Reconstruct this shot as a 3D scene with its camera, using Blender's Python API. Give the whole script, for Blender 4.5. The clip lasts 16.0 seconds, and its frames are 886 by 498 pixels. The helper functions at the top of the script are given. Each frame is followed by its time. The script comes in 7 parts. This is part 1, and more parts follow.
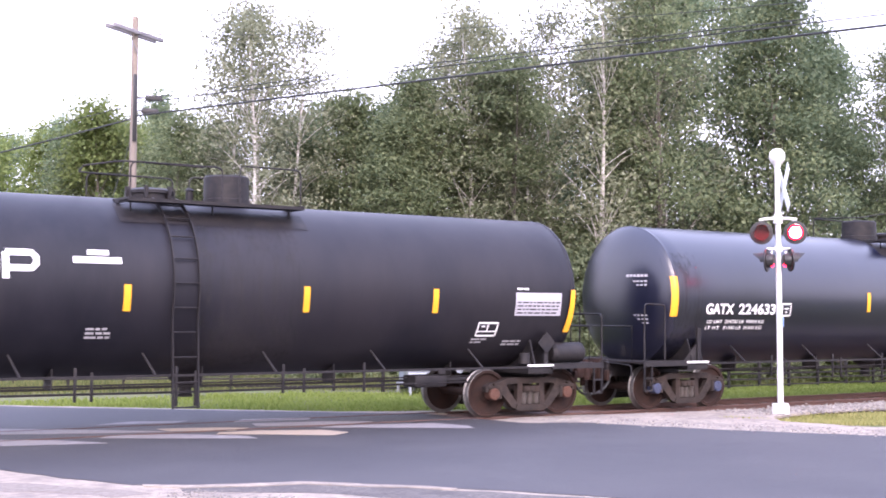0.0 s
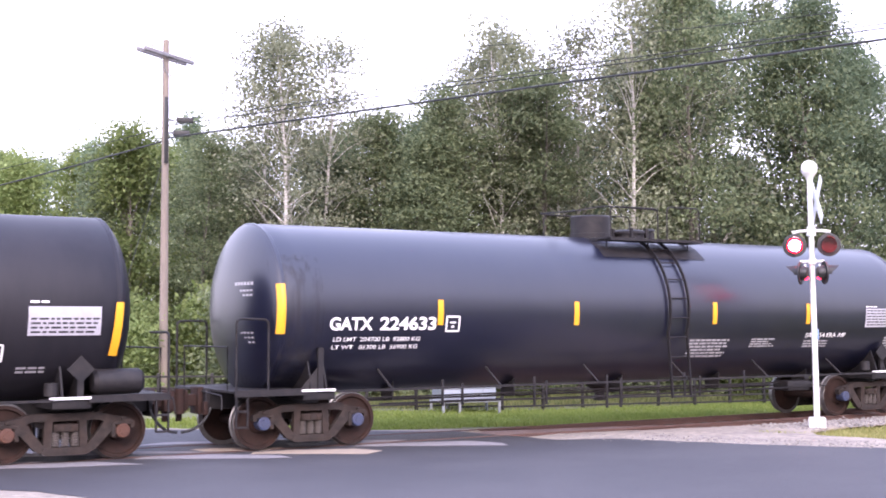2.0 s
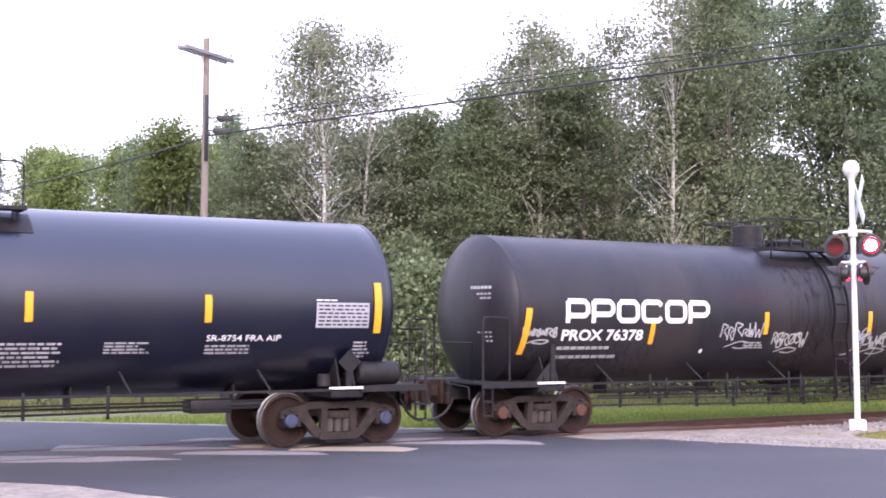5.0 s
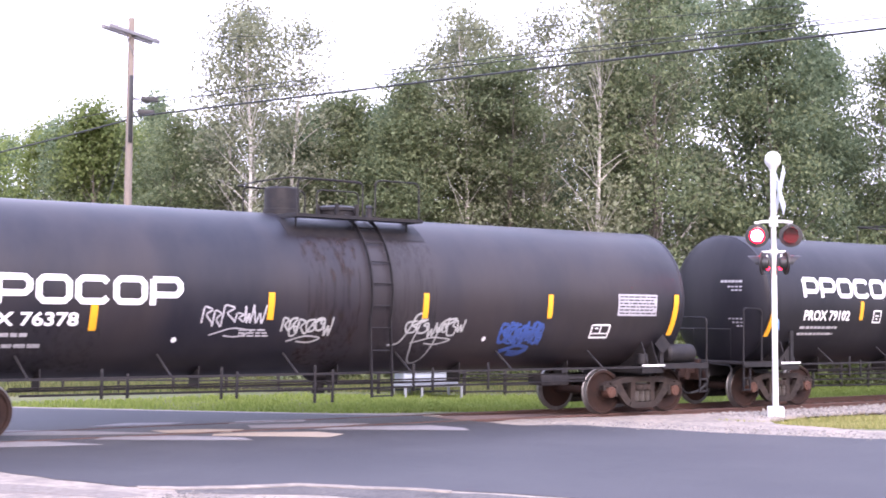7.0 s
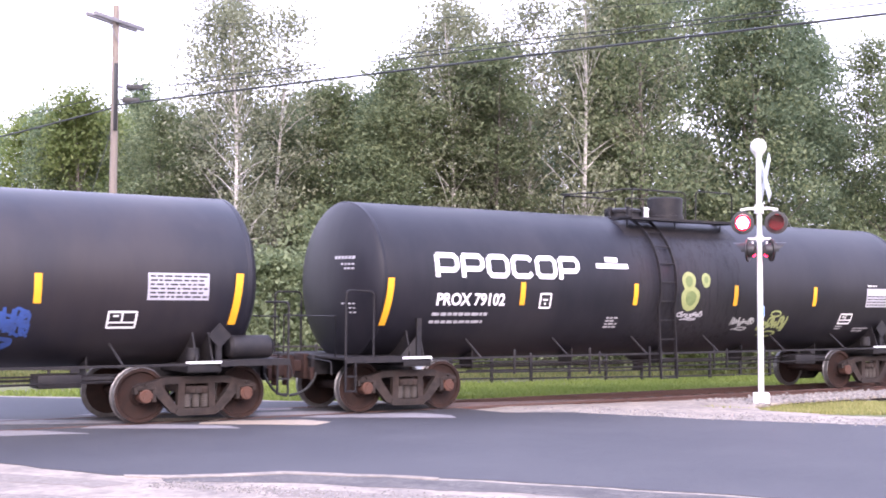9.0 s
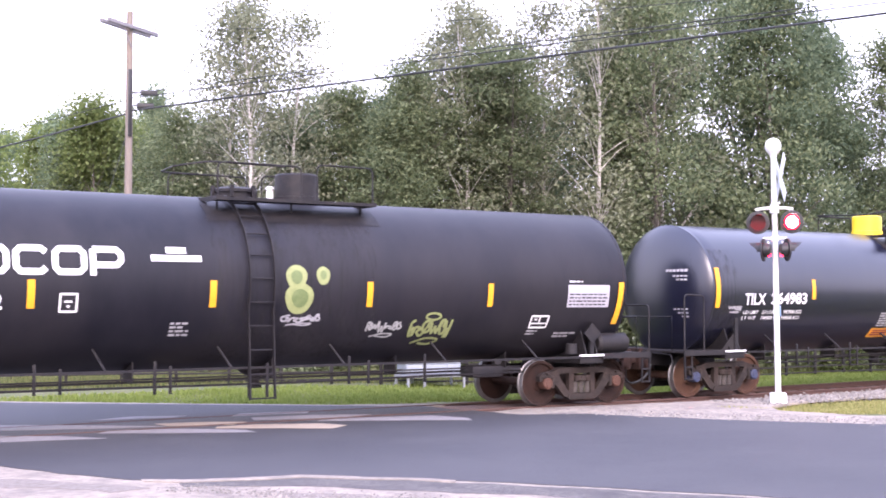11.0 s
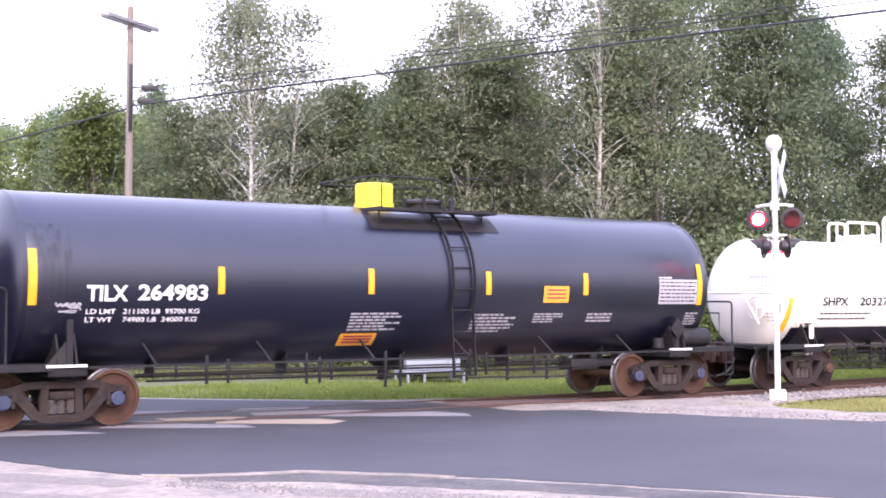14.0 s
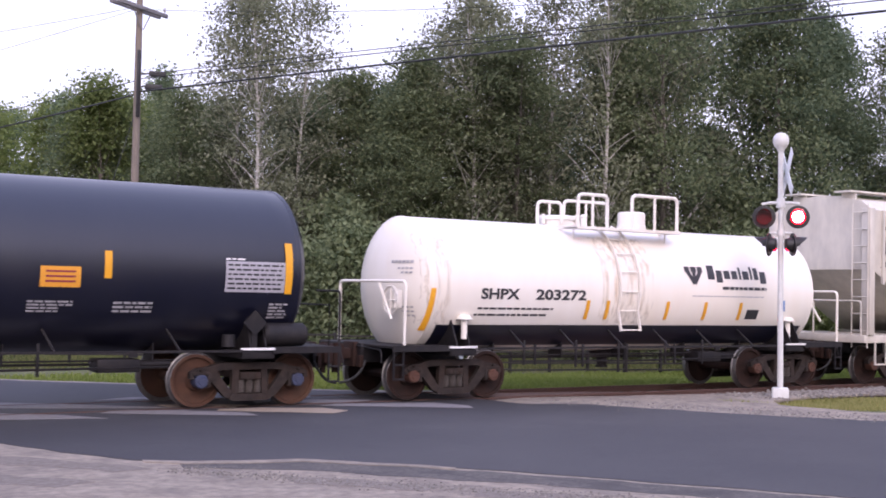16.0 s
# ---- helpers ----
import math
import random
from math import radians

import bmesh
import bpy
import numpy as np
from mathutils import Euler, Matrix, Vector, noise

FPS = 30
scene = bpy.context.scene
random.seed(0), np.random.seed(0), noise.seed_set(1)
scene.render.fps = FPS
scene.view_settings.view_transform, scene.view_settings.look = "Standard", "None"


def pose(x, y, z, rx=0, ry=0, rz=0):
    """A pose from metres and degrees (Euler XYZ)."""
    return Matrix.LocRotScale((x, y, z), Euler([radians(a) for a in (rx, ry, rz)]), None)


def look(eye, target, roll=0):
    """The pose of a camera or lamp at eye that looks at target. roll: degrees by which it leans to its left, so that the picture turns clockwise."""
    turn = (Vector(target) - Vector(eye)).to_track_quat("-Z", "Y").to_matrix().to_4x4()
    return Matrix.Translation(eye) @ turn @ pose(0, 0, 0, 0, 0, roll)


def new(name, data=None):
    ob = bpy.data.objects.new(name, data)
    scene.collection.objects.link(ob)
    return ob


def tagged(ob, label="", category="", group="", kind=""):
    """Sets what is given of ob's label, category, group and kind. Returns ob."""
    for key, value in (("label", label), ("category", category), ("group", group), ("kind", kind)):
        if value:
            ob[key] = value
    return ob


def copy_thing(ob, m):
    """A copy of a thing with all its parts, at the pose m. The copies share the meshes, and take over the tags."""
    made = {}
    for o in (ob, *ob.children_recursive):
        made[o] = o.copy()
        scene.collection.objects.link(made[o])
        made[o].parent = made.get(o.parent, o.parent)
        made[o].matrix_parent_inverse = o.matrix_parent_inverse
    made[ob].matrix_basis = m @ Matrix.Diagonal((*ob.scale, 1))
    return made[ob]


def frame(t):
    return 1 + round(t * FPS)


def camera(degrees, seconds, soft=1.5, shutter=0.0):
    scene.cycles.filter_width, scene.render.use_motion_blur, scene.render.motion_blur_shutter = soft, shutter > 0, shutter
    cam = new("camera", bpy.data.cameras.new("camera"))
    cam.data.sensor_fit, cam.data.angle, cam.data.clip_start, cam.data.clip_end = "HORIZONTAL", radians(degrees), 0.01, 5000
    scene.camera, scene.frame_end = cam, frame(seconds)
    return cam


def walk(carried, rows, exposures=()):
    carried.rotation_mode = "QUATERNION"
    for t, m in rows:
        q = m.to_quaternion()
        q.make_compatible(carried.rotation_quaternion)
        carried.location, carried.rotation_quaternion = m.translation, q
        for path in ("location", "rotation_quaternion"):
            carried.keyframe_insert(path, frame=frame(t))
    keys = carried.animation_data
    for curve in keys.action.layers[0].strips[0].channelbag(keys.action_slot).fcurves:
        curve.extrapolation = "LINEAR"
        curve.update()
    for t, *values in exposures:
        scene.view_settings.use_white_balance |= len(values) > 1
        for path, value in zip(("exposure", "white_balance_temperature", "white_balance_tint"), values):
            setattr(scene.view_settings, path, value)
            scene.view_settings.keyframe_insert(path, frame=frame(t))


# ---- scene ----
# The track runs along X, its centre line at Y = TRACK; z = 0 is the top of the rails.
TRACK = 20.79
cam = camera(38.58, 16.0, soft=1.75, shutter=0.15)
CAMERA_ROWS = [
    (0.0, pose(0.0, 0.0, 2.033, 92.819, -0.409, -33.474)),
    (0.5, pose(0.0, 0.0, 2.033, 92.938, -0.379, -33.406)),
    (1.0, pose(0.0, 0.0, 2.033, 93.178, -0.188, -33.235)),
    (1.5, pose(0.0, 0.0, 2.033, 93.471, -0.618, -32.690)),
    (2.0, pose(0.0, 0.0, 2.033, 93.604, 0.296, -32.022)),
    (2.5, pose(0.0, 0.0, 2.033, 93.709, 0.218, -31.332)),
    (3.0, pose(0.0, 0.0, 2.033, 93.712, 0.065, -30.368)),
    (5.5, pose(0.0, 0.0, 2.033, 93.483, -0.199, -30.403)),
    (6.0, pose(0.0, 0.0, 2.033, 93.306, -0.303, -31.300)),
    (6.5, pose(0.0, 0.0, 2.033, 93.057, -0.586, -32.764)),
    (7.0, pose(0.0, 0.0, 2.033, 92.917, -0.561, -33.675)),
    (7.5, pose(0.0, 0.0, 2.033, 92.829, -0.681, -34.318)),
    (8.0, pose(0.0, 0.0, 2.033, 92.640, -0.351, -34.639)),
    (8.5, pose(0.0, 0.0, 2.033, 92.443, -0.629, -34.505)),
    (9.0, pose(0.0, 0.0, 2.033, 92.365, -0.393, -34.280)),
    (11.5, pose(0.0, 0.0, 2.033, 92.524, -0.002, -33.492)),
    (12.0, pose(0.0, 0.0, 2.033, 92.488, -0.436, -33.418)),
    (12.5, pose(0.0, 0.0, 2.033, 92.395, -0.264, -33.587)),
    (13.0, pose(0.0, 0.0, 2.033, 92.328, -0.029, -33.627)),
    (13.5, pose(0.0, 0.0, 2.033, 92.328, 0.002, -33.583)),
    (14.0, pose(0.0, 0.0, 2.033, 92.292, -0.092, -33.594)),
    (14.5, pose(0.0, 0.0, 2.033, 92.203, -0.131, -33.491)),
    (15.0, pose(0.0, 0.0, 2.033, 92.041, 0.059, -33.386)),
    (15.5, pose(0.0, 0.0, 2.033, 91.942, 0.078, -33.240)),
    (16.0, pose(0.0, 0.0, 2.033, 91.911, -1.154, -33.411)),
]
walk(cam, CAMERA_ROWS, exposures=[(0.0, 1.50, 6550, 30), (1.5, 1.50, 6550, 30), (2.5, 1.25, 6550, 30), (5.5, 1.15, 6550, 30), (6.0, 1.22, 6550, 30), (7.0, 1.48, 6550, 30), (8.5, 1.53, 6550, 30), (13.5, 1.43, 6550, 30), (14.5, 1.18, 6550, 30), (15.2, 0.55, 6550, 30), (16.0, 0.16, 6550, 30)])

# ---------------------------------------------------------------- light
SUN_ELEVATION, SUN_AZIMUTH = 32.0, 205.0
world = bpy.data.worlds.new("sky")
scene.world = world
world.use_nodes = True
wn, wl = world.node_tree.nodes, world.node_tree.links
wn.clear()
w_out = wn.new("ShaderNodeOutputWorld")
w_bg = wn.new("ShaderNodeBackground")
w_sky = wn.new("ShaderNodeTexSky")
w_sky.sky_type = "NISHITA"
w_sky.sun_disc = False
w_sky.sun_elevation = radians(SUN_ELEVATION)
w_sky.sun_rotation = radians(SUN_AZIMUTH)
w_sky.air_density, w_sky.dust_density, w_sky.ozone_density = 1.0, 6.0, 1.0
w_mix = wn.new("ShaderNodeMix")
w_mix.data_type = "RGBA"
w_mix.inputs[0].default_value = 0.72
w_pos = wn.new("ShaderNodeTexCoord")
w_sep = wn.new("ShaderNodeSeparateXYZ")
w_ramp = wn.new("ShaderNodeMix")
w_ramp.data_type = "RGBA"
w_ramp.inputs[6].default_value = (11.2, 11.8, 13.4, 1)
w_ramp.inputs[7].default_value = (9.8, 12.4, 18.6, 1)
wl.new(w_pos.outputs["Generated"], w_sep.inputs[0])
wl.new(w_sep.outputs[2], w_ramp.inputs[0])
wl.new(w_ramp.outputs[2], w_mix.inputs[7])
wl.new(w_sky.outputs[0], w_mix.inputs[6])
wl.new(w_mix.outputs[2], w_bg.inputs[0])
w_bg.inputs[1].default_value = 0.12
wl.new(w_bg.outputs[0], w_out.inputs[0])

sun = new("sun", bpy.data.lights.new("sun", "SUN"))
sun.data.energy, sun.data.angle, sun.data.color = 1.5, radians(30), (1.0, 0.96, 0.9)
sa, se = radians(SUN_AZIMUTH), radians(SUN_ELEVATION)
sun.matrix_world = look((math.sin(sa) * math.cos(se) * 60, math.cos(sa) * math.cos(se) * 60, math.sin(se) * 60), (0, 0, 0))


# ---------------------------------------------------------------- materials
def material(name, base, rough=0.6, metal=0.0, other=None, scale=6.0, amount=0.5, bump=0.0, bump_scale=40.0,
             stretch=(1, 1, 1), third=None, third_scale=0.6, third_amount=0.4, spec=0.5, island=0.0, per_object=0.0, coords="Object"):
    """A surface: base mixed with other by fine noise, with third by broad noise, with relief."""
    m = bpy.data.materials.new(name)
    m.use_nodes = True
    n, l = m.node_tree.nodes, m.node_tree.links
    b = n["Principled BSDF"]
    b.inputs["Roughness"].default_value, b.inputs["Metallic"].default_value = rough, metal
    b.inputs["Specular IOR Level"].default_value = spec
    tc = n.new("ShaderNodeTexCoord")
    mp = n.new("ShaderNodeMapping")
    mp.inputs["Scale"].default_value = stretch
    l.new(tc.outputs[coords], mp.inputs[0])

    def noise_of(sc, detail=5.0):
        t = n.new("ShaderNodeTexNoise")
        t.inputs["Scale"].default_value, t.inputs["Detail"].default_value = sc, detail
        t.inputs["Roughness"].default_value = 0.62
        l.new(mp.outputs[0], t.inputs[0])
        return t

    def ramp(src, lo, hi, top):
        r = n.new("ShaderNodeMapRange")
        r.inputs[1].default_value, r.inputs[2].default_value, r.inputs[4].default_value = lo, hi, top
        l.new(src, r.inputs[0])
        return r.outputs[0]

    def mixed(a, col, fac):
        x = n.new("ShaderNodeMix")
        x.data_type = "RGBA"
        l.new(fac, x.inputs[0])
        if isinstance(a, tuple):
            x.inputs[6].default_value = (*a, 1)
        else:
            l.new(a, x.inputs[6])
        x.inputs[7].default_value = (*col, 1)
        return x.outputs[2]

    col = base
    if other:
        col = mixed(col, other, ramp(noise_of(scale).outputs[0], 0.35, 0.7, amount))
    if third:
        col = mixed(col, third, ramp(noise_of(third_scale, 4.0).outputs[0], 0.42, 0.66, third_amount))
    if island or per_object:
        src = n.new("ShaderNodeNewGeometry").outputs["Random Per Island"] if island else n.new("ShaderNodeObjectInfo").outputs["Random"]
        k = island or per_object
        hsv = n.new("ShaderNodeHueSaturation")
        v = n.new("ShaderNodeMapRange")
        v.inputs[3].default_value, v.inputs[4].default_value = 1 - k, 1 + k
        l.new(src, v.inputs[0])
        l.new(v.outputs[0], hsv.inputs["Value"])
        if isinstance(col, tuple):
            hsv.inputs["Color"].default_value = (*col, 1)
        else:
            l.new(col, hsv.inputs["Color"])
        col = hsv.outputs[0]
    if isinstance(col, tuple):
        b.inputs["Base Color"].default_value = (*col, 1)
    else:
        l.new(col, b.inputs["Base Color"])
    if bump:
        bp = n.new("ShaderNodeBump")
        bp.inputs["Strength"].default_value, bp.inputs["Distance"].default_value = bump, 0.02
        l.new(noise_of(bump_scale).outputs[0], bp.inputs["Height"])
        l.new(bp.outputs[0], b.inputs["Normal"])
    return m


def leaf_material(name, base, tint, light=0.35):
    """Leaves: each with its own green, letting some light through."""
    m = bpy.data.materials.new(name)
    m.use_nodes = True
    n, l = m.node_tree.nodes, m.node_tree.links
    n.clear()
    out = n.new("ShaderNodeOutputMaterial")
    geo = n.new("ShaderNodeNewGeometry")
    info = n.new("ShaderNodeObjectInfo")
    mx = n.new("ShaderNodeMix")
    mx.data_type = "RGBA"
    mx.inputs[6].default_value, mx.inputs[7].default_value = (*base, 1), (*tint, 1)
    l.new(geo.outputs["Random Per Island"], mx.inputs[0])
    hsv = n.new("ShaderNodeHueSaturation")
    v = n.new("ShaderNodeMapRange")
    v.inputs[3].default_value, v.inputs[4].default_value = 0.75, 1.25
    l.new(info.outputs["Random"], v.inputs[0])
    l.new(v.outputs[0], hsv.inputs["Value"])
    l.new(mx.outputs[2], hsv.inputs["Color"])
    b = n.new("ShaderNodeBsdfPrincipled")
    b.inputs["Roughness"].default_value = 0.7
    b.inputs["Specular IOR Level"].default_value = 0.3
    tr = n.new("ShaderNodeBsdfTranslucent")
    l.new(hsv.outputs[0], b.inputs["Base Color"])
    l.new(hsv.outputs[0], tr.inputs[0])
    ms = n.new("ShaderNodeMixShader")
    ms.inputs[0].default_value = light
    l.new(b.outputs[0], ms.inputs[1])
    l.new(tr.outputs[0], ms.inputs[2])
    l.new(ms.outputs[0], out.inputs[0])
    return m


def glowing(name, colour, strength):
    m = bpy.data.materials.new(name)
    m.use_nodes = True
    b = m.node_tree.nodes["Principled BSDF"]
    b.inputs["Base Color"].default_value = (*colour, 1)
    b.inputs["Emission Color"].default_value = (*colour, 1)
    b.inputs["Emission Strength"].default_value = strength
    b.inputs["Roughness"].default_value = 0.25
    return m


def stain_material(name, colour, cover, scale=(7.0, 7.0, 0.30)):
    """A run-down stain: streaky dull film with gaps that show the paint under it."""
    m = bpy.data.materials.new(name)
    m.use_nodes = True
    n, l = m.node_tree.nodes, m.node_tree.links
    b = n["Principled BSDF"]
    b.inputs["Base Color"].default_value = (*colour, 1)
    b.inputs["Roughness"].default_value = 0.8
    b.inputs["Specular IOR Level"].default_value = 0.15
    tc, mp = n.new("ShaderNodeTexCoord"), n.new("ShaderNodeMapping")
    mp.inputs["Scale"].default_value = scale
    l.new(tc.outputs["Object"], mp.inputs[0])
    t = n.new("ShaderNodeTexNoise")
    t.inputs["Scale"].default_value, t.inputs["Detail"].default_value = 1.6, 6.0
    l.new(mp.outputs[0], t.inputs[0])
    r = n.new("ShaderNodeMapRange")
    r.inputs[1].default_value, r.inputs[2].default_value, r.inputs[4].default_value = 0.46, 0.72, cover
    l.new(t.outputs[0], r.inputs[0])
    l.new(r.outputs[0], b.inputs["Alpha"])
    return m


def glass_material(name, tint=(0.75, 0.82, 0.85)):
    m = bpy.data.materials.new(name)
    m.use_nodes = True
    b = m.node_tree.nodes["Principled BSDF"]
    b.inputs["Base Color"].default_value = (*tint, 1)
    b.inputs["Roughness"].default_value = 0.04
    b.inputs["Transmission Weight"].default_value = 0.7
    return m


M_TANK_NEW = material("black tank enamel", (0.003, 0.004, 0.014), 0.30, other=(0.006, 0.007, 0.016), scale=3, amount=0.6,
                      third=(0.013, 0.013, 0.022), third_scale=0.8, third_amount=0.35, bump=0.02, bump_scale=3, stretch=(1, 1, 0.35), spec=0.8)
M_TANK_OLD = material("weathered black tank paint", (0.009, 0.009, 0.014), 0.43, spec=0.36, other=(0.022, 0.020, 0.025), scale=2.5, amount=0.6,
                      third=(0.045, 0.034, 0.030), third_scale=0.5, third_amount=0.45, bump=0.08, bump_scale=6, stretch=(1, 1, 0.3))
M_TANK_DULL = material("dull black tank paint", (0.007, 0.007, 0.011), 0.47, spec=0.27, other=(0.017, 0.016, 0.021), scale=2.5, amount=0.6,
                       third=(0.030, 0.026, 0.028), third_scale=0.5, third_amount=0.4, bump=0.06, bump_scale=6, stretch=(1, 1, 0.3))
M_TANK_WHITE = material("white tank enamel", (0.79, 0.755, 0.70), 0.33, other=(0.72, 0.66, 0.57), scale=2, amount=0.5,
                        third=(0.76, 0.66, 0.52), third_scale=0.45, third_amount=0.3, stretch=(1, 1, 0.3))
M_BLACK = material("black steel paint", (0.010, 0.009, 0.011), 0.6, spec=0.3, other=(0.03, 0.025, 0.023), scale=7, amount=0.6, bump=0.15, bump_scale=30)
M_GRIME = material("grimy cast steel", (0.017, 0.014, 0.013), 0.75, other=(0.055, 0.042, 0.036), scale=9, amount=0.7,
                   third=(0.052, 0.032, 0.024), third_scale=3, third_amount=0.5, bump=0.4, bump_scale=35, spec=0.2)
M_SPRING = material("grey brown coil spring steel", (0.10, 0.085, 0.075), 0.7, other=(0.05, 0.038, 0.032), scale=12, amount=0.7)
M_WHEEL = material("rusty wheel steel", (0.030, 0.015, 0.011), 0.75, spec=0.2, other=(0.014, 0.010, 0.009), scale=5, amount=0.8,
                   third=(0.05, 0.023, 0.016), third_scale=2, third_amount=0.5, bump=0.2, bump_scale=25)
M_WHEEL_RUST = material("orange rusted wheel steel", (0.085, 0.040, 0.025), 0.75, spec=0.2, other=(0.04, 0.024, 0.018), scale=5, amount=0.7,
                        third=(0.13, 0.075, 0.045), third_scale=2, third_amount=0.5, bump=0.2, bump_scale=25)
M_TREAD = material("worn bright wheel tread", (0.22, 0.21, 0.205), 0.45, 0.8, other=(0.08, 0.065, 0.06), scale=12, amount=0.5)
M_CAP_BLUE = material("blue bearing cap paint", (0.03, 0.045, 0.10), 0.6, other=(0.06, 0.05, 0.05), scale=20, amount=0.6)
M_CAP_RUST = material("rusty bearing cap", (0.10, 0.045, 0.03), 0.7, spec=0.2, other=(0.07, 0.05, 0.045), scale=20, amount=0.6)
M_RUST = material("dark rust", (0.036, 0.018, 0.014), 0.8, spec=0.2, other=(0.02, 0.013, 0.011), scale=10, amount=0.7, bump=0.3)
M_HOSE = material("black rubber hose", (0.012, 0.012, 0.012), 0.6, other=(0.03, 0.03, 0.03), scale=20)
M_YELLOW = material("yellow reflective sheeting", (0.78, 0.36, 0.015), 0.4, other=(0.62, 0.28, 0.02), scale=14, amount=0.5)
M_WHITE = material("white stencil paint", (0.78, 0.77, 0.76), 0.55, other=(0.6, 0.58, 0.56), scale=8, amount=0.5)
M_STENCIL = material("faded white stencil paint", (0.42, 0.41, 0.42), 0.6, other=(0.2, 0.19, 0.2), scale=14, amount=0.8)
M_INK = material("black stencil paint", (0.02, 0.02, 0.025), 0.5, other=(0.06, 0.06, 0.06), scale=9)
M_PLATE = material("light grey placard", (0.40, 0.39, 0.42), 0.45, other=(0.28, 0.27, 0.30), scale=9)
M_ORANGE = material("orange placard", (0.75, 0.33, 0.03), 0.5, other=(0.6, 0.25, 0.03), scale=12)
M_BONNET = material("yellow bonnet paint", (0.82, 0.60, 0.02), 0.45, other=(0.7, 0.48, 0.03), scale=6, amount=0.5)
M_GRAF_LIME = material("lime spray paint", (0.27, 0.30, 0.12), 0.6, other=(0.14, 0.17, 0.06), scale=10)
M_GRAF_BLUE = material("blue spray paint", (0.03, 0.075, 0.26), 0.6, other=(0.03, 0.05, 0.14), scale=7, amount=0.8)
M_GRAF_WHITE = material("white spray paint", (0.38, 0.38, 0.36), 0.6, other=(0.14, 0.14, 0.14), scale=10)
M_RED_INK = material("dark red paint", (0.25, 0.03, 0.05), 0.5)
M_HOPPER = material("pale cream grey hopper paint", (0.66, 0.61, 0.53), 0.5, other=(0.45, 0.42, 0.38), scale=4, amount=0.6,
                    third=(0.36, 0.31, 0.26), third_scale=0.7, third_amount=0.35, stretch=(1, 1, 0.4))
M_MAST = material("aluminium signal paint", (0.62, 0.62, 0.60), 0.45, other=(0.5, 0.48, 0.45), scale=8, amount=0.5)
M_SIGNWHITE = material("white sign sheeting", (0.75, 0.78, 0.80), 0.45, other=(0.6, 0.65, 0.68), scale=8)
M_LAMP_BLACK = material("black lamp housing", (0.01, 0.01, 0.011), 0.5, other=(0.025, 0.022, 0.022), scale=12)
# face of the added vanes, coloured like a lens that is off
M_VANE = material("unlit lens red on added vane", (0.10, 0.008, 0.01), 0.12)
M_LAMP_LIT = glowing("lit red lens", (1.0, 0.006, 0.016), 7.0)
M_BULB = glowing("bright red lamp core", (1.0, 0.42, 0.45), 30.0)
M_LAMP_DIM = glowing("side lit red lens", (1.0, 0.02, 0.06), 3.0)
M_POLE = material("weathered pole wood", (0.20, 0.17, 0.14), 0.85, other=(0.14, 0.11, 0.10), scale=5, amount=0.7, stretch=(6, 6, 0.5), bump=0.5, bump_scale=8,
                  third=(0.26, 0.20, 0.155), third_scale=0.4, third_amount=0.6)
M_ARM = material("grey weathered timber", (0.22, 0.21, 0.22), 0.85, other=(0.14, 0.13, 0.14), scale=9, amount=0.6)
M_WIRE = material("black cable sheath", (0.02, 0.022, 0.022), 0.6)
M_INSULATOR = material("grey porcelain", (0.35, 0.35, 0.38), 0.25)
M_ASPHALT = material("blue-grey asphalt", (0.029, 0.028, 0.032), 0.72, other=(0.046, 0.043, 0.047), scale=30, amount=0.6, bump=0.35, bump_scale=120,
                     third=(0.050, 0.047, 0.050), third_scale=0.35, third_amount=0.8)
M_PATCH = material("worn pale crossing panel", (0.22, 0.205, 0.205), 0.8, other=(0.12, 0.11, 0.115), scale=8, amount=0.7, bump=0.3, bump_scale=60,
                   third=(0.2, 0.18, 0.185), third_scale=1.2, third_amount=0.7)
M_PATCH_TAN = material("tan crossing panel", (0.33, 0.26, 0.19), 0.8, other=(0.22, 0.18, 0.15), scale=8, amount=0.7, bump=0.3, bump_scale=60)
M_GRAVEL = material("sandy gravel", (0.35, 0.295, 0.235), 0.95, other=(0.17, 0.142, 0.118), scale=7, amount=0.85, bump=0.9, bump_scale=45,
                    third=(0.13, 0.112, 0.10), third_scale=1.3, third_amount=0.6)
M_STONE = material("pale ballast stone", (0.21, 0.19, 0.17), 0.9, other=(0.13, 0.117, 0.105), scale=8, island=0.4)
M_EARTH = material("earth under grass", (0.10, 0.10, 0.04), 0.95, other=(0.075, 0.115, 0.03), scale=3, amount=0.8, bump=0.6, bump_scale=20,
                   third=(0.15, 0.13, 0.07), third_scale=0.5, third_amount=0.6)
M_GRASS = leaf_material("grass blades", (0.13, 0.185, 0.032), (0.25, 0.29, 0.075), 0.45)
M_GRASS_DRY = leaf_material("dry verge grass", (0.20, 0.21, 0.06), (0.34, 0.31, 0.13), 0.4)
M_FENCE = material("dark brown fence timber", (0.016, 0.014, 0.013), 0.8, other=(0.03, 0.026, 0.022), scale=6, stretch=(0.5, 4, 4))
M_RAIL = material("rusty rail steel", (0.095, 0.046, 0.034), 0.8, other=(0.06, 0.036, 0.03), scale=8, amount=0.7, stretch=(0.4, 4, 4))
M_TIE = material("creosoted tie", (0.10, 0.075, 0.06), 0.9, other=(0.055, 0.042, 0.036), scale=8, amount=0.7, stretch=(5, 0.6, 5), bump=0.4)
M_BENCH = material("grey white bench paint", (0.25, 0.26, 0.27), 0.5, other=(0.42, 0.43, 0.45), scale=6)
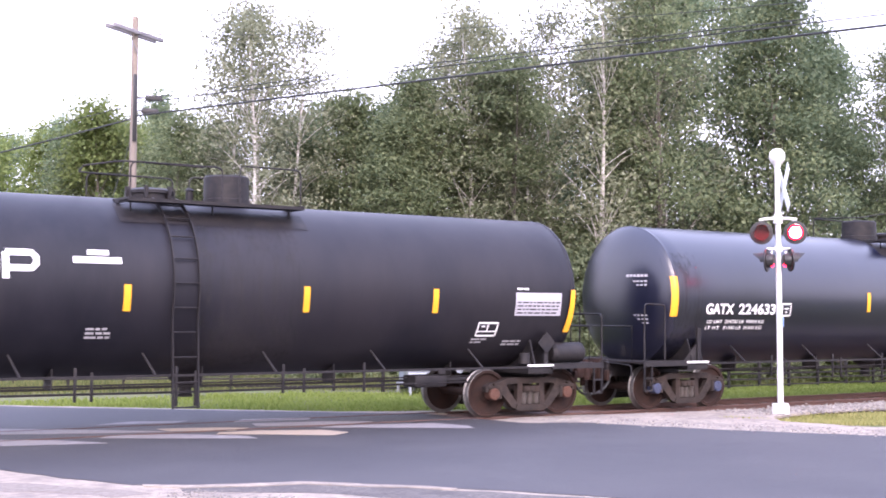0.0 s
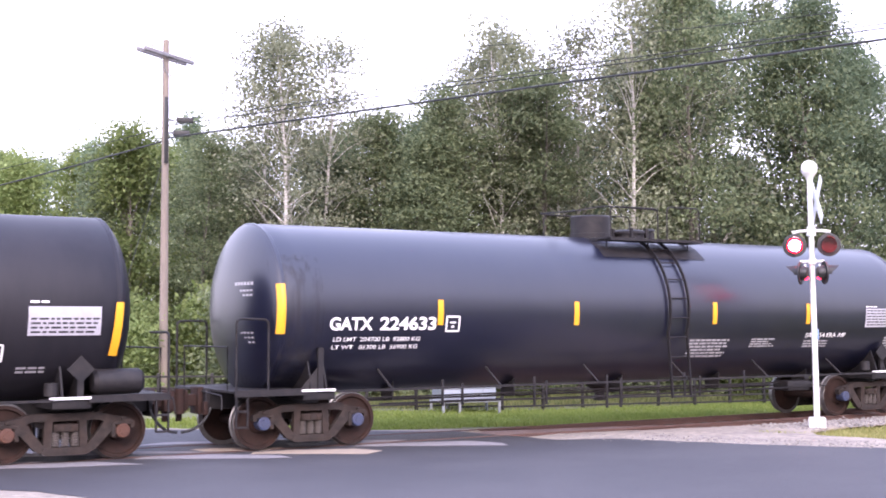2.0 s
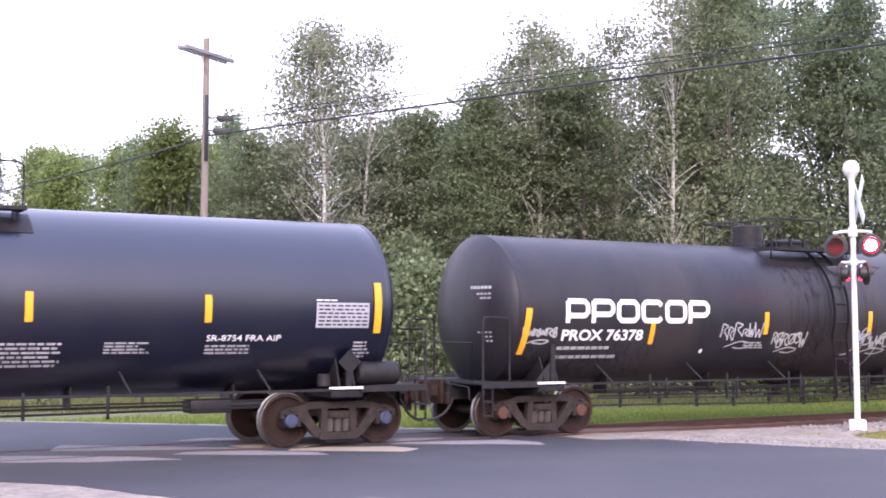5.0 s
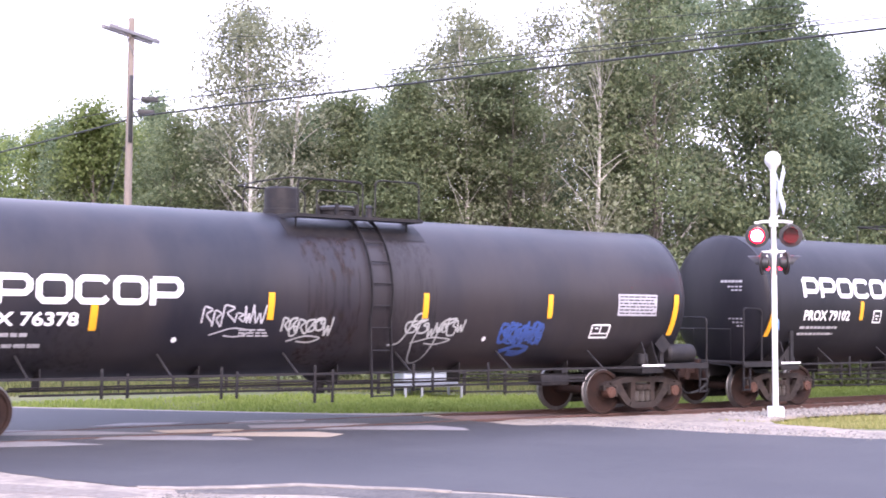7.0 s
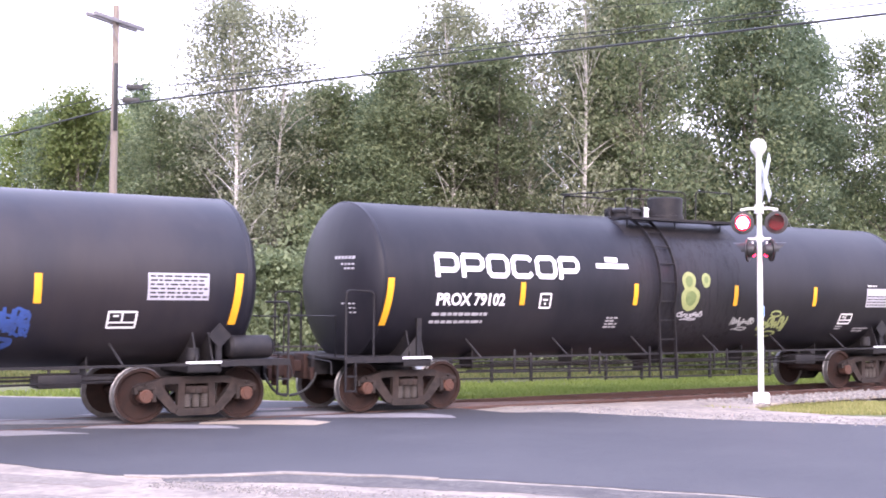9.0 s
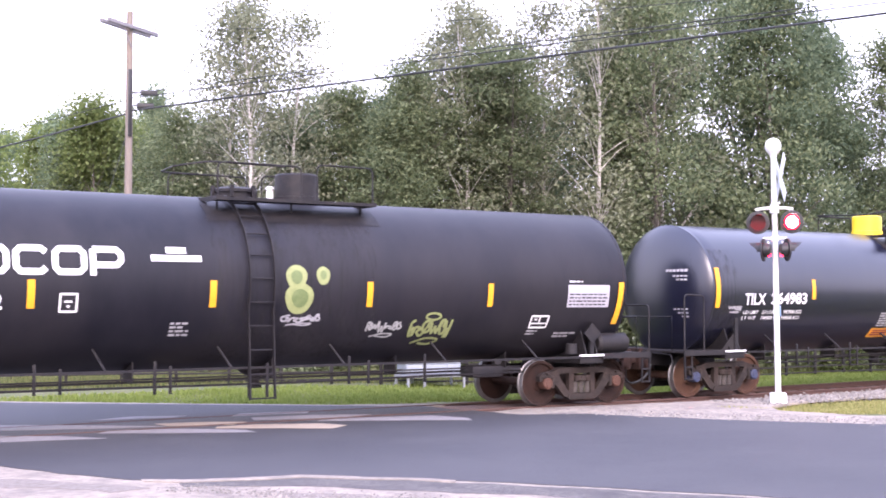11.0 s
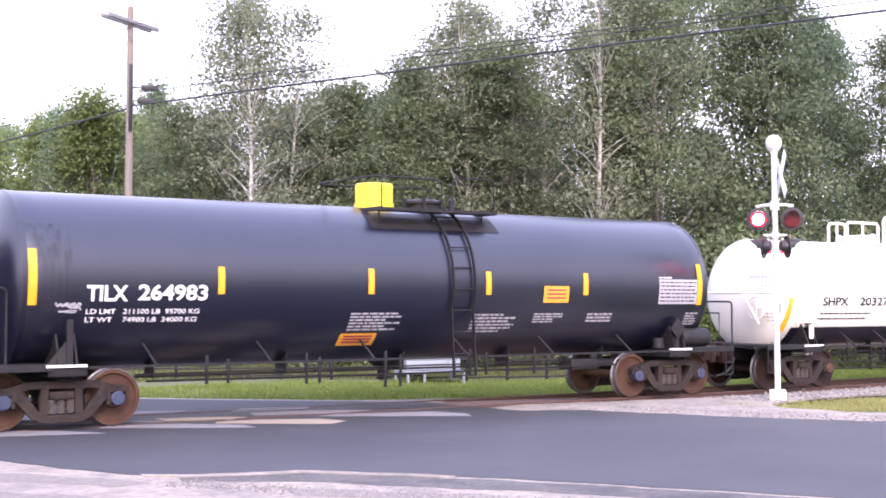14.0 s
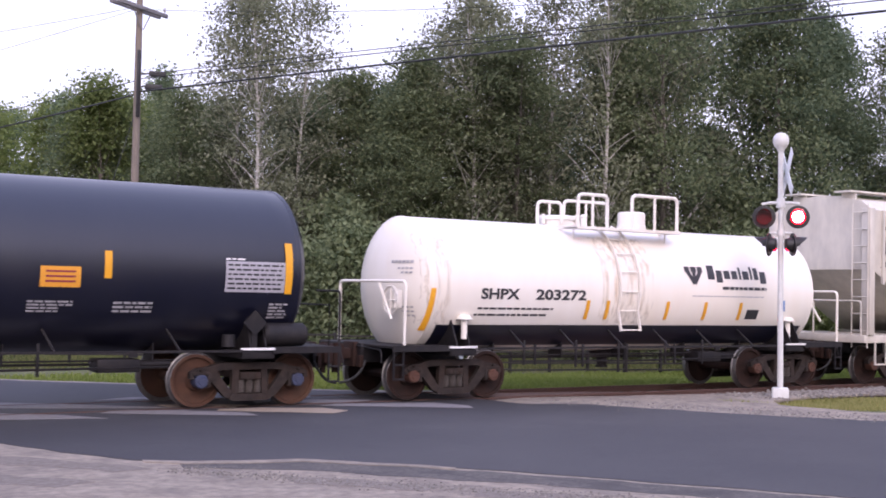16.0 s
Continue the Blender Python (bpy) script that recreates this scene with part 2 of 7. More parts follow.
M_CABINET = material("pale cabinet paint", (0.30, 0.33, 0.37), 0.4, other=(0.38, 0.40, 0.42), scale=4)
M_WEED = leaf_material("rough weeds", (0.07, 0.095, 0.03), (0.20, 0.20, 0.075), 0.4)
M_DIRT = material("dark broken road edge", (0.075, 0.068, 0.065), 0.95, other=(0.17, 0.15, 0.135), scale=16, amount=0.8, bump=0.9, bump_scale=60,
                  third=(0.045, 0.042, 0.044), third_scale=1.6, third_amount=0.7)
M_SCUFF = material("damp brown dirt", (0.15, 0.125, 0.105), 0.95, other=(0.25, 0.215, 0.185), scale=12, amount=0.8, bump=0.7, bump_scale=50)
M_BARK = material("grey brown bark", (0.15, 0.125, 0.105), 0.9, other=(0.08, 0.07, 0.06), scale=9, amount=0.7, stretch=(4, 4, 0.7), bump=0.5)
M_BIRCH = material("white birch bark", (0.58, 0.55, 0.50), 0.75, other=(0.2, 0.18, 0.16), scale=3, amount=0.75, stretch=(1, 1, 4), bump=0.2)
M_LEAF = leaf_material("green leaves", (0.100, 0.133, 0.068), (0.24, 0.275, 0.145), 0.50)
M_LEAF_DARK = leaf_material("deep green leaves", (0.095, 0.14, 0.082), (0.22, 0.275, 0.158), 0.50)
M_LEAF_BRIGHT = leaf_material("yellow green leaves", (0.13, 0.18, 0.055), (0.24, 0.285, 0.105), 0.50)
M_LEAF_GREY = leaf_material("silver green birch leaves", (0.14, 0.155, 0.09), (0.27, 0.28, 0.185), 0.46)
M_HOUSE = material("white clapboard paint", (0.7, 0.7, 0.72), 0.6, other=(0.58, 0.58, 0.6), scale=3)
M_HOUSE_DARK = material("brown siding", (0.05, 0.030, 0.025), 0.8, other=(0.03, 0.022, 0.02), scale=4)
M_ROOF = material("grey shingles", (0.17, 0.17, 0.17), 0.9, other=(0.07, 0.07, 0.07), scale=12, bump=0.4)
M_GLASS = glass_material("window glass", (0.2, 0.24, 0.27))

M_STAIN_RUST = stain_material("rusty run-down stain", (0.055, 0.030, 0.020), 0.55)
M_STAIN_GREY = stain_material("dusty run-down stain", (0.060, 0.056, 0.056), 0.40)
M_STAIN_TAN = stain_material("tan slurry stain", (0.62, 0.46, 0.30), 0.38)
M_GRAF_OLIVE = material("olive spray paint", (0.10, 0.14, 0.045), 0.6, other=(0.2, 0.24, 0.1), scale=9)


# ---------------------------------------------------------------- mesh helpers
def link(name, bm, mat, parent=None, label="", smooth=True, kind=""):
    me = bpy.data.meshes.new(name)
    bm.normal_update()
    bm.to_mesh(me)
    bm.free()
    me.materials.append(mat)
    if smooth:
        me.shade_smooth()
        me.set_sharp_from_angle(angle=radians(38))
    ob = new(name, me)
    if parent:
        ob.parent = parent
    return tagged(ob, label=label, kind=kind)


def part(name, bm, mat, parent, label="", smooth=True):
    return link(name, bm, mat, parent, label, smooth)


def empty(name, x, y, z, label="", category="", group=""):
    ob = new(name)
    ob.matrix_basis = pose(x, y, z)
    return tagged(ob, label, category, group)


def box(bm, x0, x1, y0, y1, z0, z1, m=None, bevel=0.0):
    r = bmesh.ops.create_cube(bm, size=1.0)
    mm = Matrix.Translation(((x0 + x1) / 2, (y0 + y1) / 2, (z0 + z1) / 2)) @ Matrix.Diagonal((abs(x1 - x0), abs(y1 - y0), abs(z1 - z0), 1))
    bmesh.ops.transform(bm, matrix=(m @ mm) if m else mm, verts=r["verts"])
    if bevel:
        es = list({e for v in r["verts"] for e in v.link_edges})
        bmesh.ops.bevel(bm, geom=es, offset=bevel, segments=2, affect="EDGES", profile=0.5)


def cyl(bm, a, b, r0, r1=None, seg=12, caps=True):
    a, b = Vector(a), Vector(b)
    d = b - a
    r = bmesh.ops.create_cone(bm, cap_ends=caps, segments=seg, radius1=r0, radius2=r0 if r1 is None else r1, depth=d.length)
    m = Matrix.Translation((a + b) / 2) @ d.to_track_quat("Z", "Y").to_matrix().to_4x4()
    bmesh.ops.transform(bm, matrix=m, verts=r["verts"])


def tube(bm, pts, r, seg=8):
    """A bent pipe through points."""
    pts = [Vector(p) for p in pts]
    rings = []
    up = Vector((0.13, 0.31, 0.94))
    for i, p in enumerate(pts):
        d = (pts[min(i + 1, len(pts) - 1)] - pts[max(i - 1, 0)]).normalized()
        if abs(d.dot(up)) > 0.95:
            up = Vector((0.9, 0.3, 0.2))
        u = d.cross(up).normalized()
        v = d.cross(u).normalized()
        rings.append([bm.verts.new(p + (u * math.cos(2 * math.pi * k / seg) + v * math.sin(2 * math.pi * k / seg)) * r) for k in range(seg)])
    for ra, rb in zip(rings, rings[1:]):
        for k in range(seg):
            bm.faces.new((ra[k], ra[(k + 1) % seg], rb[(k + 1) % seg], rb[k]))
    bm.faces.new(rings[0][::-1])
    bm.faces.new(rings[-1])


def rounded(pts, r=0.08, n=4):
    """Round the corners of a polyline."""
    pts = [Vector(p) for p in pts]
    out = [pts[0]]
    for a, b, c in zip(pts, pts[1:], pts[2:]):
        k = min(r, (a - b).length / 2, (c - b).length / 2)
        p, q = b + (a - b).normalized() * k, b + (c - b).normalized() * k
        for i in range(n + 1):
            t = i / n
            out.append(p.lerp(b, t).lerp(b.lerp(q, t), t))
    return out + [pts[-1]]


def prism(bm, outline, y0, y1, m=None):
    """A plate: an outline in x, z between y0 and y1."""
    fa = [bm.verts.new((x, y0, z)) for x, z in outline]
    fb = [bm.verts.new((x, y1, z)) for x, z in outline]
    n = len(outline)
    bm.faces.new(fa)
    bm.faces.new(fb[::-1])
    for i in range(n):
        bm.faces.new((fa[i], fb[i], fb[(i + 1) % n], fa[(i + 1) % n]))
    if m:
        bmesh.ops.transform(bm, matrix=m, verts=fa + fb)


def lathe(bm, profile, seg=48, axis="x"):
    """Turn (along, radius) pairs round an axis."""
    rings = []
    for a, r in profile:
        ring = []
        for k in range(seg):
            c, s = math.cos(2 * math.pi * k / seg) * r, math.sin(2 * math.pi * k / seg) * r
            ring.append(bm.verts.new((a, c, s) if axis == "x" else (c, a, s) if axis == "y" else (c, s, a)))
        rings.append(ring)
    for ra, rb in zip(rings, rings[1:]):
        for k in range(seg):
            bm.faces.new((ra[k], ra[(k + 1) % seg], rb[(k + 1) % seg], rb[k]))
    bm.faces.new(rings[0])
    bm.faces.new(rings[-1][::-1])
    bmesh.ops.recalc_face_normals(bm, faces=bm.faces[:])


def mesh_from(name, verts, faces, mat, parent=None, label="", kind="", smooth=False):
    me = bpy.data.meshes.new(name)
    me.from_pydata(verts, [], faces)
    me.materials.append(mat)
    if smooth:
        me.shade_smooth()
    ob = new(name, me)
    if parent:
        ob.parent = parent
    return tagged(ob, label=label, kind=kind)


# ---------------------------------------------------------------- ground
def edge_noise(x, y, k=1.0, f=0.9):
    return noise.noise((x * f, y * f, 3.7)) * k


def lowland(x, y):
    """Height of the ground: level with the rails at the crossing, lower beyond."""
    right = min(max((x - 14.5) / 5, 0), 1)
    far = min(max((y - 22.5) / 6, 0), 1)
    road = min(max((x - 19) / 8, 0), 1)
    drop = -0.05 - 0.10 * right * min(max((y - 14) / 5, 0), 1) - 0.12 * far * (0.4 + 0.6 * right) - 0.1 * road
    return drop + 0.03 * noise.noise((x * 0.25, y * 0.25, 0))


def sheet(name, x0, x1, y0, y1, step, height, mat, label, kind="structure"):
    nx, ny = int((x1 - x0) / step) + 1, int((y1 - y0) / step) + 1
    verts = [(x0 + i * step, y0 + j * step, height(x0 + i * step, y0 + j * step)) for j in range(ny) for i in range(nx)]
    faces = [(j * nx + i, j * nx + i + 1, (j + 1) * nx + i + 1, (j + 1) * nx + i) for j in range(ny - 1) for i in range(nx - 1)]
    return mesh_from(name, verts, faces, mat, None, label, kind, smooth=True)


def build_ground():
    bm = bmesh.new()
    # one sheet: fine squares in the middle, wide ones out to the horizon
    xs = [-2500, -800, -300, -120, -60, -30] + [-15 + 1.0 * i for i in range(91)] + [90, 130, 300, 800, 2500]
    ys = [-2500, -800, -300, -100, -40, -15] + [-5 + 1.0 * i for i in range(66)] + [75, 100, 200, 600, 2500]
    grid = [[bm.verts.new((x, y, lowland(x, y))) for x in xs] for y in ys]
    for j in range(len(ys) - 1):
        for i in range(len(xs) - 1):
            bm.faces.new((grid[j][i], grid[j][i + 1], grid[j + 1][i + 1], grid[j + 1][i]))
    ob = link("ground", bm, M_EARTH, label="grassy earth with bare dirt patches", kind="structure")
    return ob


def outline_sheet(name, pts, z, mat, label, parent=None, kind="structure", jag=0.12, step=0.35, thick=0.05):
    """A level sheet with a ragged outline and a little thickness."""
    line = []
    for (ax, ay), (bx, by) in zip(pts, pts[1:] + pts[:1]):
        n = max(1, int(math.hypot(bx - ax, by - ay) / step))
        for i in range(min(n, 120)):
            t = i / min(n, 120)
            x, y = ax + (bx - ax) * t, ay + (by - ay) * t
            line.append((x + edge_noise(x, y, jag, 1.7) + edge_noise(y, x, jag * 0.5, 5), y + edge_noise(x + 9, y, jag, 1.7) + edge_noise(y + 5, x, jag * 0.5, 5)))
    bm = bmesh.new()
    top = [bm.verts.new((x, y, z)) for x, y in line]
    low = [bm.verts.new((x, y, z - thick)) for x, y in line]
    n = len(line)
    f = bm.faces.new(top)
    for i in range(n):
        bm.faces.new((top[i], low[i], low[(i + 1) % n], top[(i + 1) % n]))
    bmesh.ops.triangulate(bm, faces=[f])
    bmesh.ops.recalc_face_normals(bm, faces=bm.faces[:])
    return link(name, bm, mat, parent, label, smooth=False, kind=kind)


def build_road():
    # the road comes from the near side, crosses the track at a slant and goes off beyond it
    road = outline_sheet("road", [(40, -22), (26.5, 0), (21.2, 8.6), (18.13, 13.79), (16.9, 15.3), (16.44, 16.03), (15.86, 17.14), (15.32, 18.3), (14.2, 18.75), (13.9, 20.2),
                                  (13.75, 21.4), (12.37, 22.45), (10.61, 24.01), (8.8, 25.61), (6.95, 27.26), (-2, 35.5), (-40, 70), (-52, 62), (-12, 30), (2.6, 18.6),
                                  (4.24, 16.58), (4.7, 15.4), (5.2, 14.4), (6.0, 13.85), (6.97, 13.6), (7.8, 12.76), (8.7, 11.75), (9.44, 10.66), (14, 4), (28, -22)],
                         -0.012, M_ASPHALT, "blue-grey asphalt road crossing the track", jag=0.07)
    patches = [
        ([(3.9, 19.9), (5.0, 19.35), (6.45, 19.0), (5.9, 19.75), (4.9, 20.45), (4.0, 20.9)], M_PATCH),
        ([(5.0, 21.3), (6.7, 20.6), (7.9, 20.25), (7.4, 20.75), (6.4, 21.6), (5.4, 22.2)], M_PATCH),
        ([(6.6, 19.8), (7.6, 19.2), (8.75, 18.55), (8.75, 18.95), (7.9, 19.75), (6.9, 20.1)], M_PATCH),
        ([(8.45, 19.5), (9.3, 18.95), (10.05, 18.4), (10.5, 18.75), (10.3, 19.3), (9.3, 19.7), (8.6, 19.75)], M_PATCH_TAN),
        ([(7.95, 20.35), (9.0, 19.95), (9.35, 20.25), (8.6, 20.7), (7.9, 20.8)], M_PATCH_TAN),
        ([(10.5, 19.75), (11.6, 19.1), (12.8, 18.35), (12.95, 18.75), (12.7, 19.45), (11.6, 19.75), (10.9, 19.85)], M_PATCH),
        ([(9.6, 20.5), (11.2, 20.05), (11.9, 20.3), (11.0, 20.8), (9.8, 20.95)], M_PATCH),
        ([(7.2, 22.0), (8.6, 21.75), (9.0, 22.0), (8.0, 22.4)], M_PATCH),
        ([(9.6, 21.45), (11.0, 21.25), (11.3, 21.6), (10.0, 21.85)], M_PATCH),
    ]
    for pts, mat in patches:
        outline_sheet("crossing_panel", pts, -0.004, mat, "", road, kind="", jag=0.05, step=0.25, thick=0.006)
    # verges and shoulders
    outline_sheet("gravel_shoulder", [(-60, 60), (-12.6, 30), (2.2, 18.7), (4.3, 16.7), (4.8, 15.4), (5.3, 14.5), (6.1, 13.95), (7.05, 13.75), (7.95, 12.8), (8.85, 11.75), (9.6, 10.66), (14.2, 4),
                                      (26, -18), (-8, -18), (-60, 30)], -0.02, M_GRAVEL, "pale sandy gravel shoulder beside the road", jag=0.1)
    outline_sheet("gravel_verge", [(18.0, 13.7), (16.8, 15.2), (15.75, 17.1), (15.2, 18.2), (14.1, 18.6), (13.7, 19.6), (15.5, 19.9), (19, 19.3), (24, 19.0), (60, 18.9), (60, 17.9), (25, 18.0),
                                   (21.3, 18.1), (19.6, 17.6), (18.9, 16.9), (19.2, 15.4), (20.5, 13.3), (23.2, 8.5), (21.4, 8.4)], -0.022, M_GRAVEL, "pale gravel verge by the crossing", jag=0.12)
    outline_sheet("gravel_edge", [(14.2, 21.2), (12.4, 22.3), (10.6, 23.9), (8.8, 25.5), (6.9, 27.1), (-2, 35.4), (-2, 35.9), (7.1, 27.6), (9.0, 25.95), (10.8, 24.3), (12.6, 22.75), (14.3, 21.9)],
                  -0.02, M_GRAVEL, "pale gravel strip along the road edge", jag=0.09)
    outline_sheet("broken_road_edge", [(5.55, 13.95), (6.1, 13.72), (6.95, 13.50), (7.75, 12.62), (8.6, 11.62), (9.35, 10.55), (11.4, 7.6), (10.9, 7.3), (8.85, 10.2), (8.05, 11.2), (7.25, 12.1), (6.7, 12.85), (6.0, 13.2), (5.5, 13.5)],
                  -0.016, M_DIRT, "dark broken asphalt and loose grit along the road edge", jag=0.09, step=0.2)
    outline_sheet("pale_road_rim", [(5.3, 14.35), (5.75, 14.0), (6.3, 13.82), (6.98, 13.66), (7.45, 13.18), (7.85, 12.78), (8.3, 12.26), (8.25, 12.12), (7.7, 12.66), (7.3, 13.05), (6.9, 13.46), (6.2, 13.62), (5.6, 13.86), (5.25, 14.2)],
                  -0.007, M_GRAVEL, "pale sandy rim along the road edge", jag=0.06, step=0.12)
    for pts in ([(3.7, 15.6), (4.3, 15.1), (4.75, 14.3), (5.1, 13.7), (4.7, 13.6), (4.3, 14.1), (3.8, 14.6)], [(6.2, 12.5), (6.9, 11.9), (7.4, 11.1), (7.1, 10.9), (6.6, 11.5), (6.1, 12.0)],
                [(3.4, 14.0), (4.0, 13.5), (4.3, 12.9), (3.9, 12.8), (3.4, 13.3)], [(7.6, 10.9), (8.2, 10.2), (8.6, 9.6), (8.3, 9.4), (7.8, 10.0), (7.4, 10.5)]):
        outline_sheet("dirt_patch", pts, -0.016, M_SCUFF, "damp brown dirt patch on the gravel", jag=0.14, step=0.18)
    return road


def build_track():
    for side in (-1, 1):
        y = TRACK + side * 0.752
        bm = bmesh.new()
        prof = [(-0.075, -0.185), (0.075, -0.185), (0.075, -0.17), (0.012, -0.15), (0.012, -0.045), (0.037, -0.035), (0.037, -0.006), (0.028, 0.0), (-0.028, 0.0), (-0.037, -0.006), (-0.037, -0.035), (-0.012, -0.045),
                (-0.012, -0.15), (-0.075, -0.17)]
        a = [bm.verts.new((-150, y + p, z)) for p, z in prof]
        b = [bm.verts.new((220, y + p, z)) for p, z in prof]
        for i in range(len(prof)):
            bm.faces.new((a[i], b[i], b[(i + 1) % len(prof)], a[(i + 1) % len(prof)]))
        bmesh.ops.recalc_face_normals(bm, faces=bm.faces[:])
        link("rail", bm, M_RAIL, label="rusty steel rail with worn top", smooth=False, kind="structure")
    # ballast bed beyond the crossing
    def bed(x, y):
        d = abs(y - TRACK)
        z = -0.17 + (-(d - 1.5) * 0.25 if d > 1.5 else 0) + 0.02 * noise.noise((x * 2, y * 2, 1))
        return max(z, lowland(x, y) + 0.012) if d < 1.45 else z
    nx, ny = 150, 13
    xs = [13.3 + i * 0.5 for i in range(nx)]
    ys = [TRACK - 2.4 + j * 0.4 for j in range(ny)]
    verts = [(x, y, bed(x, y)) for y in ys for x in xs]
    faces = [(j * nx + i, j * nx + i + 1, (j + 1) * nx + i + 1, (j + 1) * nx + i) for j in range(ny - 1) for i in range(nx - 1)]
    ballast = mesh_from("ballast", verts, faces, material("rust-stained ballast", (0.20, 0.13, 0.11), 0.95, other=(0.12, 0.08, 0.07), scale=14, amount=0.8, bump=0.9, bump_scale=40),
                        None, "rust-stained stone ballast under the rails", "structure")
    tie_bm = bmesh.new()
    box(tie_bm, -0.115, 0.115, -1.3, 1.3, -0.09, 0.0, bevel=0.012)
    first = link("tie", tie_bm, M_TIE, ballast)
    first.matrix_basis = pose(14.7, TRACK, -0.125)
    for i in range(1, 60):
        tie = new("tie", first.data)
        tie.parent = ballast
        tie.matrix_basis = pose(14.7 + i * 0.52, TRACK + random.uniform(-0.04, 0.04), -0.125, 0, 0, random.uniform(-1, 1))


def scatter_stones():
    """Loose pale stones along the near side of the track and the shoulder."""
    rng = random.Random(4)
    verts, faces = [], []
    base = [(-1, -0.7, 0), (0.8, -0.9, 0), (1, 0.6, 0), (-0.7, 0.9, 0), (-0.5, -0.3, 0.8), (0.5, -0.4, 0.9), (0.35, 0.4, 0.75), (-0.4, 0.45, 0.85)]
    quads = [(0, 1, 5, 4), (1, 2, 6, 5), (2, 3, 7, 6), (3, 0, 4, 7), (4, 5, 6, 7)]

    def stone(x, y, z, s):
        k = len(verts)
        a = rng.uniform(0, 6.28)
        ca, sa2 = math.cos(a), math.sin(a)
        for p in base:
            px, py, pz = (c * s * rng.uniform(0.7, 1.2) for c in p)
            verts.append((x + px * ca - py * sa2, y + px * sa2 + py * ca, z - 0.2 * s + pz))
        faces.extend(tuple(k + i for i in q) for q in quads)
    for _ in range(6000):
        x = 15 + 40 * rng.random() ** 1.6
        y = rng.gauss(19.15, 0.35)
        if y < 19.95:
            stone(x, y, -0.05 - 0.05 * min(1, max(0, (x - 15) / 5)), rng.uniform(0.02, 0.055))
    for _ in range(3500):
        x, y = rng.uniform(19.5, 34), rng.gauss(18.6, 0.35)
        stone(x, y, -0.03, rng.uniform(0.02, 0.05))
    for _ in range(1900):
        t = rng.random()
        x, y = 5.6 + 5.4 * t ** 1.3, 13.75 - 6.0 * t ** 1.15
        stone(x + rng.gauss(-0.22, 0.16), y + rng.gauss(-0.26, 0.16), -0.014, rng.uniform(0.004, 0.016))
    for _ in range(1500):
        t = rng.random()
        x, y = 15.2 + t * 6, 18.3 - t * 9.3
        stone(x + rng.gauss(0.5, 0.5), y + rng.gauss(0.2, 0.3), -0.016, rng.uniform(0.006, 0.025))
    mesh_from("loose_stone", verts, faces, M_STONE, None, "loose pale stones beside the track", "stuff")


def scatter_grass():
    rng = np.random.default_rng(5)

    def blades(name, n, place, hmin, hmax, mat, label):
        verts, faces = [], []
        for _ in range(n):
            x, y = place()
            h = rng.uniform(hmin, hmax) * (0.6 + 0.8 * max(0, noise.noise((x * 0.6, y * 0.6, 5)) + 0.4))
            a, w = rng.uniform(0, 6.283), rng.uniform(0.008, 0.02)
            dx, dy = math.cos(a) * w, math.sin(a) * w
            lx, ly = rng.normal(0, 0.35) * h, rng.normal(0, 0.35) * h
            z = lowland(x, y) - 0.01
            k = len(verts)
            verts += [(x - dx, y - dy, z), (x + dx, y + dy, z), (x + lx * 0.4 + dx * 0.7, y + ly * 0.4 + dy * 0.7, z + h * 0.6), (x + lx * 0.4 - dx * 0.7, y + ly * 0.4 - dy * 0.7, z + h * 0.6), (x + lx, y + ly, z + h)]
            faces += [(k, k + 1, k + 2, k + 3), (k + 3, k + 2, k + 4)]
        mesh_from(name, verts, faces, mat, None, label, "stuff")

    def far_strip():
        while True:
            x, y = rng.uniform(2, 50), 22.4 + 7.0 * rng.random() ** 1.3
            if y > 22.6 + max(0, (13.2 - x)) * 0.9 - max(0, x - 13.2) * 0.02:
                return x, y
    blades("grass", 120000, far_strip, 0.03, 0.11, M_GRASS, "bright mown grass strip behind the track")

    def fence_foot():
        x = rng.uniform(2, 52)
        return x, 30.9 - 0.1 * (x - 18) + 3.4 * rng.random() + rng.normal(0, 0.3)
    blades("tall_grass", 36000, fence_foot, 0.10, 0.34, M_WEED, "rough weeds and tall grass along the fence")

    def verge():
        while True:
            x, y = rng.uniform(18.5, 34), rng.uniform(14.5, 18.3)
            if y > 17.4 - (x - 18.7) * 1.0 + 0.25 * noise.noise((x, y, 2)) and y < 18.1 + 0.25 * noise.noise((x * 1.3, y, 9)):
                return x, y
    blades("verge_grass", 42000, verge, 0.03, 0.12, M_GRASS_DRY, "patchy dry grass by the signal")


build_ground()
build_road()
build_track()
scatter_stones()
scatter_grass()


